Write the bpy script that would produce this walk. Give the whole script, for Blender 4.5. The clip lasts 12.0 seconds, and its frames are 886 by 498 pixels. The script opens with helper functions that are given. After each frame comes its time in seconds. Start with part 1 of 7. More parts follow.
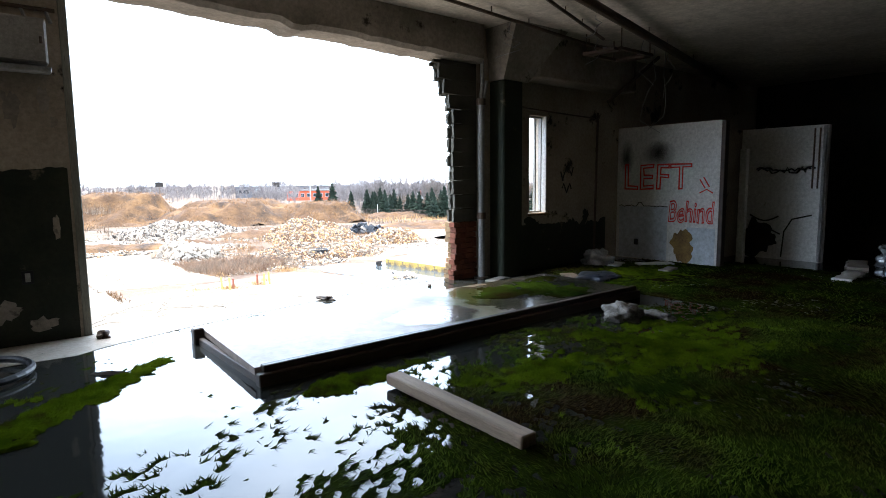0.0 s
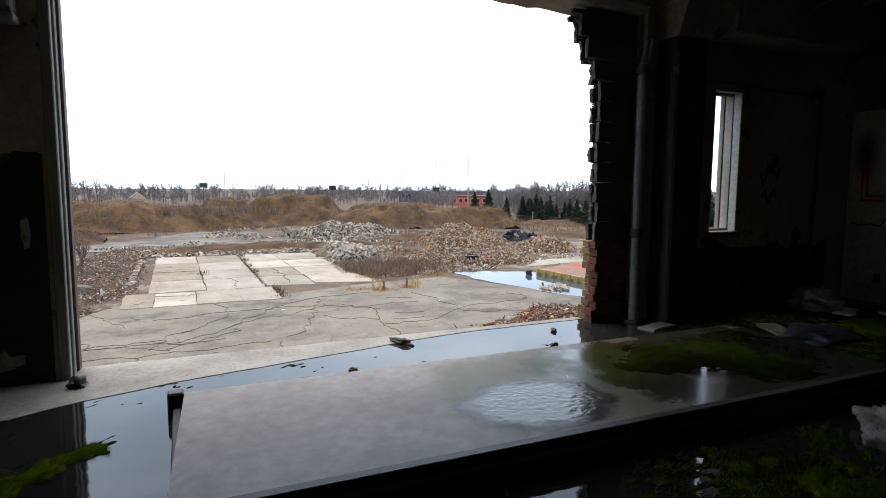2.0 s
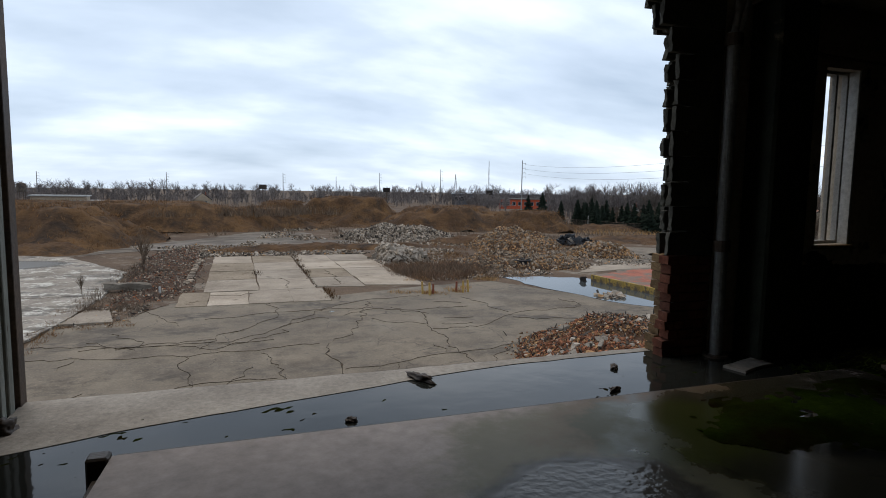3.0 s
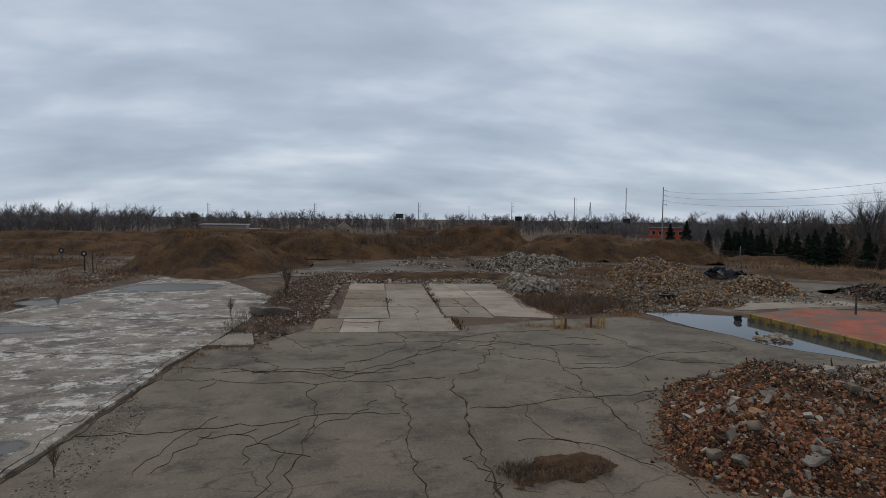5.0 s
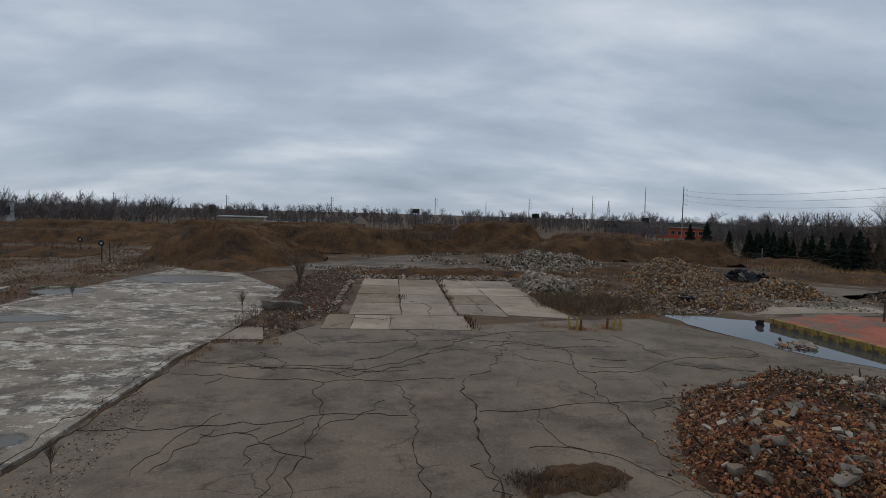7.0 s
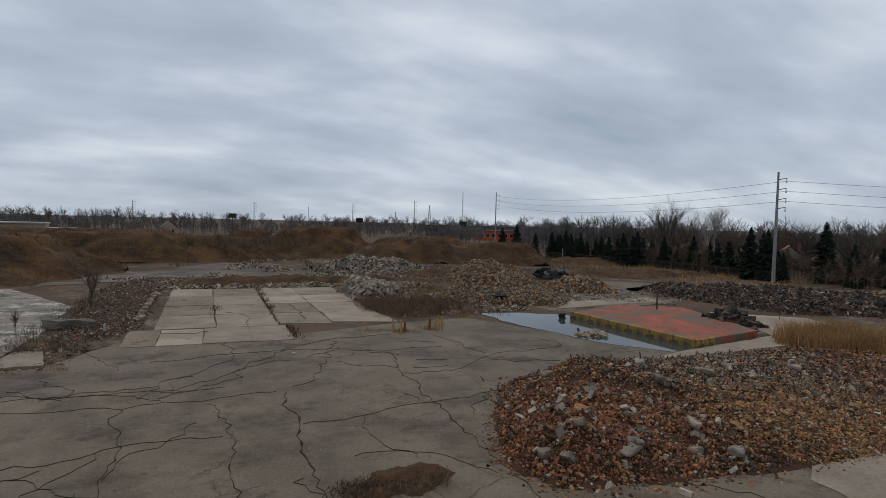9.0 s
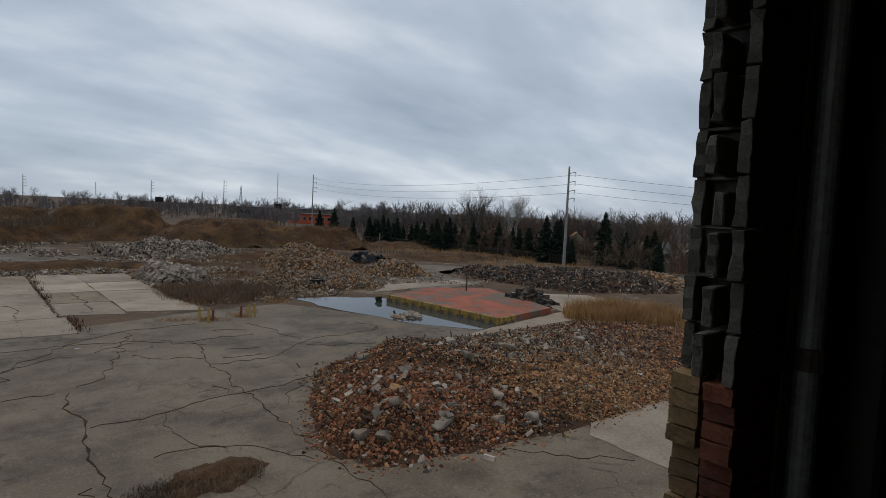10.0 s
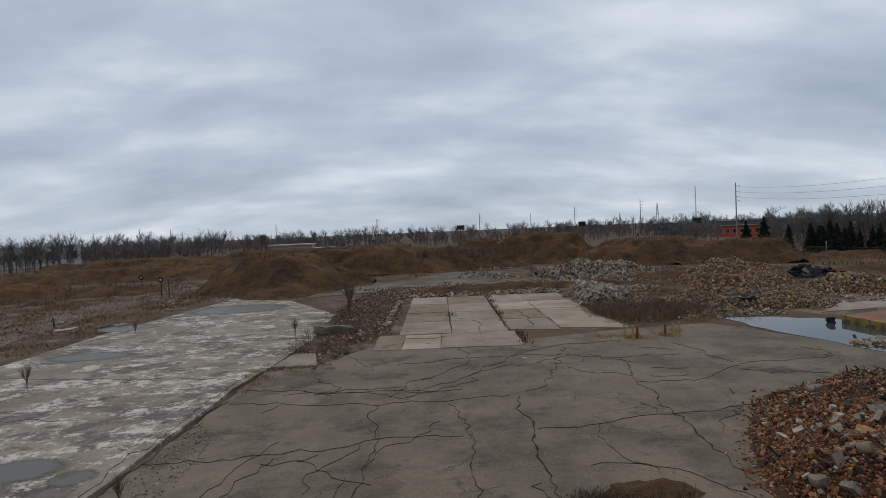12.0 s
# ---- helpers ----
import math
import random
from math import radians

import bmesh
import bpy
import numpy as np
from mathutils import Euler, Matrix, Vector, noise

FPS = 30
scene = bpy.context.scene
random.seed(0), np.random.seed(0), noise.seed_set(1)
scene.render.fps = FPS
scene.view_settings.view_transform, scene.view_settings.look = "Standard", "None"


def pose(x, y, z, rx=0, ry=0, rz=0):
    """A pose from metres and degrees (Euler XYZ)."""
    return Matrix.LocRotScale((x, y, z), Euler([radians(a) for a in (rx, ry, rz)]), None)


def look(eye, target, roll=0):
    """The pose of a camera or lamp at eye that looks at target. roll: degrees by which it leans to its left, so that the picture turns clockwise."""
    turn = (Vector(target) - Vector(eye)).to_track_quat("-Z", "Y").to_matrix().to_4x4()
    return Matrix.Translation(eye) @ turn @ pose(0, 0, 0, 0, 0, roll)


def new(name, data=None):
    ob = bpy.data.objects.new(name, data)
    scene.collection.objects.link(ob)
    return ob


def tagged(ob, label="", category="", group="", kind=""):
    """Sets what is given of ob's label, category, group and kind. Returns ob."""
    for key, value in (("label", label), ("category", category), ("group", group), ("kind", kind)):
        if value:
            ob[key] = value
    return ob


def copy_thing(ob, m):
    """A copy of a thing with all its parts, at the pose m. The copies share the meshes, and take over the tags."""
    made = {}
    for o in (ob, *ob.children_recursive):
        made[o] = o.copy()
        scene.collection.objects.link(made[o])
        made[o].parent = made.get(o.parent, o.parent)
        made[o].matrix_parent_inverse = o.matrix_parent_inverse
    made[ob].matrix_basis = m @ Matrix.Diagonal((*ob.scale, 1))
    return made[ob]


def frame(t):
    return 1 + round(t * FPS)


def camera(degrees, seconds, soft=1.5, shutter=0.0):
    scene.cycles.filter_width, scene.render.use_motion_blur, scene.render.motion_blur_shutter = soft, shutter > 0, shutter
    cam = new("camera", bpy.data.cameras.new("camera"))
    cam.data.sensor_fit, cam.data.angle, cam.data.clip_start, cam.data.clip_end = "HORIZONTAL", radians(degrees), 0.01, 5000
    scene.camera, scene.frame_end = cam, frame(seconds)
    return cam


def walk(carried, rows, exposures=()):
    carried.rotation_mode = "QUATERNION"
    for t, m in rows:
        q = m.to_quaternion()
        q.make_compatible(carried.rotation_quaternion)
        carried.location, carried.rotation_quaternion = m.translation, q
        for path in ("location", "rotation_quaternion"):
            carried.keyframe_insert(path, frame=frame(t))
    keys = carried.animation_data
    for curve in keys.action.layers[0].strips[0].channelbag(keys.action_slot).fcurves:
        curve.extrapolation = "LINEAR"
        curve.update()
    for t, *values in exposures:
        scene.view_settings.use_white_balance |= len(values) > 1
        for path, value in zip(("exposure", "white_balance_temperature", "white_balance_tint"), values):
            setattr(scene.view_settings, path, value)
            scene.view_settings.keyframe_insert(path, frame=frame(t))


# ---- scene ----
cam = camera(74.5, 12.0, soft=0.9)
rows = [
    (0.0, pose(-0.139, -0.350, 1.435, 83.38, 0.61, -39.39)),
    (0.5, pose(0.332, 0.025, 1.433, 83.65, 0.19, -35.94)),
    (1.0, pose(0.754, 0.407, 1.419, 83.97, 0.11, -31.31)),
    (1.5, pose(1.163, 0.811, 1.401, 83.92, -0.32, -27.68)),
    (2.0, pose(1.476, 1.267, 1.375, 84.06, -0.36, -24.02)),
    (2.5, pose(1.813, 1.670, 1.360, 84.14, -0.69, -20.84)),
    (3.0, pose(2.036, 2.162, 1.348, 84.29, -0.75, -18.79)),
    (5.0, pose(2.577, 3.905, 1.379, 86.94, -0.60, -5.88)),
    (5.5, pose(2.707, 4.249, 1.392, 87.08, -0.95, -4.02)),
    (6.0, pose(2.750, 4.531, 1.402, 86.85, -1.05, -3.28)),
    (6.5, pose(2.823, 4.732, 1.413, 86.50, -1.41, -3.45)),
    (8.3, pose(3.055, 5.010, 1.430, 86.78, -1.37, -9.38)),
    (8.5, pose(3.096, 5.059, 1.433, 87.23, -1.37, -10.88)),
    (9.0, pose(3.066, 5.073, 1.441, 87.36, -1.38, -21.37)),
    (9.5, pose(3.061, 5.060, 1.450, 86.22, -2.35, -34.42)),
    (10.0, pose(3.063, 5.049, 1.454, 86.41, -2.66, -39.13)),
    (10.5, pose(3.036, 5.063, 1.456, 87.23, -1.48, -31.99)),
    (11.0, pose(3.032, 5.091, 1.449, 88.92, 0.65, -17.85)),
    (11.5, pose(3.014, 5.124, 1.449, 88.17, 2.05, -5.13)),
    (12.0, pose(2.994, 5.127, 1.450, 88.09, 2.43, 0.19)),
]
walk(cam, rows, exposures=[(0.0, 4.1, 6000, 9), (0.5, 3.75, 6000, 9), (1.0, 3.2, 6050, 9), (1.5, 2.65, 6150, 10), (2.0, 2.05, 6250, 10), (2.5, 1.25, 6350, 10), (3.0, 0.75, 6450, 10), (5.0, 0.0, 6450, 10), (5.6, -0.1, 6450, 10),
                           (6.5, -0.15, 6450, 10), (8.5, 0.05, 6600, 10), (9.5, -0.02, 6600, 10), (10.5, 0.15, 6600, 10), (11.0, 0.25, 6600, 10), (12.0, 0.08, 6600, 10)])

# ---- world, sun ----
world = bpy.data.worlds.new("overcast_sky")
scene.world = world
world.use_nodes = True


def build_sky():
    nt = world.node_tree
    nt.nodes.clear()
    N, L = nt.nodes.new, nt.links.new
    out, bg = N("ShaderNodeOutputWorld"), N("ShaderNodeBackground")
    sky = N("ShaderNodeTexSky")
    sky.sky_type, sky.sun_disc = "NISHITA", False
    sky.sun_elevation, sky.sun_rotation = radians(64), radians(200)
    dim = N("ShaderNodeVectorMath")
    dim.operation = "SCALE"
    dim.inputs[3].default_value = 0.08
    L(sky.outputs[0], dim.inputs[0])
    co = N("ShaderNodeTexCoord")
    sep = N("ShaderNodeSeparateXYZ")
    L(co.outputs["Generated"], sep.inputs[0])
    up = N("ShaderNodeMath")
    up.operation = "MAXIMUM"
    up.inputs[1].default_value = 0.0
    L(sep.outputs[2], up.inputs[0])
    lift = N("ShaderNodeMath")
    lift.inputs[1].default_value = 0.3
    L(up.outputs[0], lift.inputs[0])
    flat = N("ShaderNodeVectorMath")
    flat.operation = "DIVIDE"
    comb = N("ShaderNodeCombineXYZ")
    for i in range(3):
        L(lift.outputs[0], comb.inputs[i])
    L(co.outputs["Generated"], flat.inputs[0])
    L(comb.outputs[0], flat.inputs[1])
    stretch = N("ShaderNodeMapping")
    stretch.inputs["Rotation"].default_value = (0, 0, radians(-12))
    stretch.inputs["Scale"].default_value = (0.55, 1.0, 0.0)
    L(flat.outputs[0], stretch.inputs[0])
    big = N("ShaderNodeTexNoise")
    big.inputs["Scale"].default_value, big.inputs["Detail"].default_value = 2.3, 8.0
    big.inputs["Roughness"].default_value, big.inputs["Distortion"].default_value = 0.5, 0.1
    L(stretch.outputs[0], big.inputs["Vector"])
    ramp = N("ShaderNodeValToRGB")
    ramp.color_ramp.elements[0].position, ramp.color_ramp.elements[0].color = 0.24, (0.31, 0.38, 0.475, 1)
    ramp.color_ramp.elements[1].position, ramp.color_ramp.elements[1].color = 0.78, (0.78, 0.84, 0.91, 1)
    mid = ramp.color_ramp.elements.new(0.5)
    mid.color = (0.46, 0.535, 0.635, 1)
    L(big.outputs["Fac"], ramp.inputs[0])
    mix = N("ShaderNodeMix")
    mix.data_type = "RGBA"
    mix.inputs[0].default_value = 0.9
    L(dim.outputs[0], mix.inputs[6])
    L(ramp.outputs[0], mix.inputs[7])
    # thin bright gap between the cloud deck and the horizon
    gap = N("ShaderNodeMapRange")
    gap.inputs[1].default_value, gap.inputs[2].default_value = 0.0, 0.03
    gap.inputs[3].default_value, gap.inputs[4].default_value = 0.12, 0.0
    L(up.outputs[0], gap.inputs[0])
    glow = N("ShaderNodeMix")
    glow.data_type = "RGBA"
    glow.inputs[7].default_value = (0.72, 0.78, 0.85, 1)
    L(gap.outputs[0], glow.inputs[0])
    L(mix.outputs[2], glow.inputs[6])
    L(glow.outputs[2], bg.inputs[0])
    bg.inputs[1].default_value = 1.0
    L(bg.outputs[0], out.inputs[0])


build_sky()
sun = new("sun", bpy.data.lights.new("sun", "SUN"))
sun.data.energy, sun.data.angle, sun.data.color = 0.75, radians(30), (1.0, 0.88, 0.74)
sun.matrix_world = look((0, 0, 50), (4, -17, 14))


# ---- materials ----
def material(name, c1, c2, scale=1.0, fine=30.0, rough=(0.7, 0.95), bump=0.3, metal=0.0, c3=None, spots=0.62, c3_scale=None,
             random_tint=0.0, stretch=(1, 1, 1), bump_distance=0.01, shine=0.25, soft=0.06):
    """Two colours mixed by broad noise, shaded by fine noise, and a third one in blots."""
    m = bpy.data.materials.new(name)
    m.use_nodes = True
    nt = m.node_tree
    N, L = nt.nodes.new, nt.links.new
    b = nt.nodes["Principled BSDF"]
    b.inputs["Metallic"].default_value = metal
    co, mp = N("ShaderNodeTexCoord"), N("ShaderNodeMapping")
    mp.inputs["Scale"].default_value = stretch
    L(co.outputs["Object"], mp.inputs[0])

    def noise_node(s, detail, r=0.6):
        n = N("ShaderNodeTexNoise")
        n.inputs["Scale"].default_value, n.inputs["Detail"].default_value, n.inputs["Roughness"].default_value = s, detail, r
        L(mp.outputs[0], n.inputs["Vector"])
        return n

    def mixer(kind="MIX"):
        x = N("ShaderNodeMix")
        x.data_type, x.blend_type = "RGBA", kind
        return x

    def band(src, lo, hi):
        r = N("ShaderNodeMapRange")
        r.inputs[1].default_value, r.inputs[2].default_value = lo, hi
        L(src, r.inputs[0])
        return r.outputs[0]

    broad, grain = noise_node(scale, 6), noise_node(fine, 4, 0.7)
    x = mixer()
    x.inputs[6].default_value, x.inputs[7].default_value = (*c1, 1), (*c2, 1)
    L(band(broad.outputs["Fac"], 0.35, 0.65), x.inputs[0])
    col = x.outputs[2]
    if c3:
        blot = noise_node(c3_scale or scale * 2.3, 7, 0.65)
        y = mixer()
        y.inputs[7].default_value = (*c3, 1)
        L(band(blot.outputs["Fac"], spots, spots + soft), y.inputs[0])
        L(col, y.inputs[6])
        col = y.outputs[2]
    g = mixer("MULTIPLY")
    g.inputs[0].default_value = 0.55
    L(col, g.inputs[6])
    gr = N("ShaderNodeValToRGB")
    gr.color_ramp.elements[0].position, gr.color_ramp.elements[0].color = 0.3, (0.45, 0.45, 0.45, 1)
    gr.color_ramp.elements[1].position, gr.color_ramp.elements[1].color = 0.7, (1.25, 1.25, 1.25, 1)
    L(grain.outputs["Fac"], gr.inputs[0])
    L(gr.outputs[0], g.inputs[7])
    col = g.outputs[2]
    if random_tint:
        info, geo, hsv, add = N("ShaderNodeObjectInfo"), N("ShaderNodeNewGeometry"), N("ShaderNodeHueSaturation"), N("ShaderNodeMath")
        L(info.outputs["Random"], add.inputs[0])
        L(geo.outputs["Random Per Island"], add.inputs[1])
        fr = N("ShaderNodeMath")
        fr.operation = "FRACT"
        L(add.outputs[0], fr.inputs[0])
        v = N("ShaderNodeMapRange")
        v.inputs[3].default_value, v.inputs[4].default_value = 1 - random_tint, 1 + random_tint
        L(fr.outputs[0], v.inputs[0])
        L(v.outputs[0], hsv.inputs["Value"])
        L(col, hsv.inputs["Color"])
        col = hsv.outputs[0]
    L(col, b.inputs["Base Color"])
    rr = N("ShaderNodeMapRange")
    rr.inputs[3].default_value, rr.inputs[4].default_value = rough
    L(broad.outputs["Fac"], rr.inputs[0])
    L(rr.outputs[0], b.inputs["Roughness"])
    bp = N("ShaderNodeBump")
    bp.inputs["Strength"].default_value, bp.inputs["Distance"].default_value = bump, bump_distance
    sm = N("ShaderNodeMath")
    L(grain.outputs["Fac"], sm.inputs[0])
    L(broad.outputs["Fac"], sm.inputs[1])
    L(sm.outputs[0], bp.inputs["Height"])
    L(bp.outputs[0], b.inputs["Normal"])
    b.inputs["Specular IOR Level"].default_value = shine
    return m


def water_material(name, colour, ripple, scale):
    m = bpy.data.materials.new(name)
    m.use_nodes = True
    nt = m.node_tree
    b = nt.nodes["Principled BSDF"]
    b.inputs["Base Color"].default_value, b.inputs["Roughness"].default_value, b.inputs["IOR"].default_value = (*colour, 1), 0.05, 1.33
    b.inputs["Specular IOR Level"].default_value = 0.5
    co, n, bp = nt.nodes.new("ShaderNodeTexCoord"), nt.nodes.new("ShaderNodeTexNoise"), nt.nodes.new("ShaderNodeBump")
    n.inputs["Scale"].default_value, n.inputs["Detail"].default_value = scale, 3
    bp.inputs["Strength"].default_value, bp.inputs["Distance"].default_value = ripple, 0.01
    nt.links.new(co.outputs["Object"], n.inputs["Vector"])
    nt.links.new(n.outputs["Fac"], bp.inputs["Height"])
    nt.links.new(bp.outputs[0], b.inputs["Normal"])
    return m


MAT = dict(
    wall=material("stained_plaster", (0.42, 0.36, 0.285), (0.27, 0.225, 0.175), 0.9, 22, (0.75, 0.95), 0.4, c3=(0.03, 0.028, 0.025), spots=0.6),
    lintel=material("grimy_concrete", (0.35, 0.31, 0.265), (0.19, 0.168, 0.14), 1.2, 18, (0.8, 0.95), 0.5, c3=(0.035, 0.03, 0.025), spots=0.62),
    ceiling=material("ceiling_concrete", (0.76, 0.70, 0.62), (0.52, 0.465, 0.40), 0.6, 12, (0.85, 0.95), 0.3, c3=(0.5, 0.47, 0.42), spots=0.66),
    # peeling paint; also puts shade into the far end wall's colour
    dark_paint=material("peeling_green_black_paint_and_shade", (0.012, 0.018, 0.012), (0.03, 0.035, 0.022), 2.0, 20, (0.35, 0.8), 0.7, c3=(0.13, 0.11, 0.08), spots=0.64),
    floor=material("wet_concrete", (0.16, 0.14, 0.12), (0.08, 0.075, 0.065), 0.8, 25, (0.12, 0.5), 0.25),
    sill=material("worn_sill_concrete", (0.38, 0.335, 0.28), (0.23, 0.2, 0.165), 1.5, 30, (0.5, 0.85), 0.4),
    water=water_material("puddle_water", (0.016, 0.017, 0.015), 0.16, 5.0),
    pond=water_material("pond_water", (0.05, 0.055, 0.055), 0.05, 2.0),
    moss=material("wet_algae", (0.006, 0.012, 0.0015), (0.03, 0.048, 0.005), 1.7, 55, (0.7, 0.95), 0.8, shine=0.0, c3=(0.013, 0.008, 0.003), spots=0.44, c3_scale=0.8, bump_distance=0.02, soft=0.16),
    cushion=material("moss_cushion", (0.032, 0.06, 0.002), (0.095, 0.14, 0.006), 5, 60, (0.85, 1), 1.0, shine=0.0, c3=(0.03, 0.03, 0.006), spots=0.56, c3_scale=4, bump_distance=0.02, soft=0.1),
    earth=material("dirt_and_gravel", (0.062, 0.035, 0.019), (0.12, 0.078, 0.047), 0.12, 2.6, (0.85, 1), 0.8, c3=(0.19, 0.155, 0.118), spots=0.54, c3_scale=0.3, bump_distance=0.1, soft=0.12),
    dry_grass=material("dry_grass_earth", (0.06, 0.03, 0.013), (0.135, 0.07, 0.027), 0.16, 1.6, (0.9, 1), 1.0, c3=(0.03, 0.018, 0.011), spots=0.47, c3_scale=0.22, bump_distance=0.35, soft=0.2),
    apron=material("cracked_concrete", (0.126, 0.098, 0.068), (0.192, 0.152, 0.108), 0.22, 9, (0.6, 0.95), 0.7, c3=(0.085, 0.064, 0.044), spots=0.47, shine=0.25, c3_scale=0.3, soft=0.22),
    slab_light=material("pale_concrete", (0.36, 0.295, 0.225), (0.24, 0.19, 0.14), 0.3, 6, (0.7, 0.95), 0.4, c3=(0.15, 0.115, 0.08), spots=0.61, c3_scale=0.5, random_tint=0.2),
    slab_patchy=material("paint_flaked_concrete", (0.31, 0.28, 0.235), (0.155, 0.135, 0.11), 0.3, 4, (0.4, 0.85), 0.3, c3=(0.50, 0.475, 0.425), spots=0.52, c3_scale=0.55, stretch=(0.6, 1, 1)),
    orange=material("faded_orange_paint", (0.37, 0.10, 0.05), (0.24, 0.075, 0.042), 0.5, 6, (0.6, 0.9), 0.4, c3=(0.15, 0.108, 0.078), spots=0.47, c3_scale=0.35, soft=0.1),
    yellow=material("worn_yellow_paint", (0.40, 0.26, 0.045), (0.22, 0.145, 0.045), 0.8, 10, (0.5, 0.8), 0.3, c3=(0.09, 0.066, 0.042), spots=0.5),
    white_board=material("dirty_white_board", (0.72, 0.72, 0.70), (0.58, 0.57, 0.54), 0.8, 20, (0.5, 0.8), 0.15, c3=(0.28, 0.24, 0.18), spots=0.68),
    panel=material("wet_pale_panel", (0.36, 0.295, 0.255), (0.27, 0.22, 0.19), 0.9, 9, (0.4, 0.65), 0.06, c3=(0.21, 0.17, 0.13), spots=0.6, c3_scale=0.8, shine=0.3),
    dark_wood=material("wet_dark_wood", (0.035, 0.025, 0.018), (0.075, 0.05, 0.035), 2, 40, (0.3, 0.6), 0.4, stretch=(0.3, 3, 3)),
    wood=material("weathered_plank", (0.36, 0.27, 0.19), (0.22, 0.165, 0.12), 3, 60, (0.6, 0.9), 0.4, stretch=(6, 0.4, 6)),
    block=material("cinder_block", (0.09, 0.088, 0.073), (0.05, 0.048, 0.039), 2.5, 60, (0.85, 1), 0.7, c3=(0.05, 0.045, 0.04), spots=0.63, random_tint=0.15),
    red_brick=material("red_brick", (0.17, 0.052, 0.028), (0.09, 0.036, 0.022), 3, 50, (0.8, 1), 0.5, random_tint=0.25),
    buff_brick=material("buff_brick", (0.24, 0.155, 0.075), (0.12, 0.078, 0.042), 3, 50, (0.8, 1), 0.5, random_tint=0.25),
    galvanised=material("galvanised_pipe", (0.38, 0.385, 0.385), (0.26, 0.26, 0.255), 3, 30, (0.4, 0.65), 0.15, metal=0.4, c3=(0.16, 0.13, 0.10), spots=0.68),
    steel=material("rusty_steel", (0.10, 0.085, 0.075), (0.16, 0.11, 0.08), 3, 40, (0.5, 0.8), 0.3, metal=0.5),
    grey_paint=material("grey_painted_metal", (0.36, 0.35, 0.33), (0.28, 0.27, 0.25), 2.5, 40, (0.4, 0.7), 0.15, c3=(0.12, 0.09, 0.07), spots=0.7),
    red_spray=material("red_spray_paint", (0.75, 0.045, 0.03), (0.62, 0.04, 0.03), 4, 60, (0.4, 0.6), 0.1),
    black_spray=material("black_spray_paint", (0.012, 0.012, 0.012), (0.03, 0.03, 0.03), 4, 60, (0.4, 0.6), 0.1),
)


def noise_layer(nt, scale, detail, lo, hi, rough=0.7, stretch=(1, 1, 1), shift=0.0):
    """A mask from noise, in the object's own metres."""
    N, L = nt.nodes.new, nt.links.new
    co, mp, n, r = N("ShaderNodeTexCoord"), N("ShaderNodeMapping"), N("ShaderNodeTexNoise"), N("ShaderNodeMapRange")
    mp.inputs["Scale"].default_value, mp.inputs["Location"].default_value = stretch, (shift, shift * 0.7, 0)
    n.inputs["Scale"].default_value, n.inputs["Detail"].default_value, n.inputs["Roughness"].default_value = scale, detail, rough
    r.inputs[1].default_value, r.inputs[2].default_value = lo, hi
    L(co.outputs["Object"], mp.inputs[0])
    L(mp.outputs[0], n.inputs["Vector"])
    L(n.outputs["Fac"], r.inputs[0])
    return r.outputs[0]


def lay_colour(nt, mask, colour, below, strength=1.0):
    """One colour over another by a mask."""
    x, f = nt.nodes.new("ShaderNodeMix"), nt.nodes.new("ShaderNodeMath")
    x.data_type, f.operation = "RGBA", "MULTIPLY"
    f.inputs[1].default_value = strength
    nt.links.new(mask, f.inputs[0])
    nt.links.new(f.outputs[0], x.inputs[0])
    nt.links.new(below, x.inputs[6])
    x.inputs[7].default_value = (*colour, 1)
    return x.outputs[2]


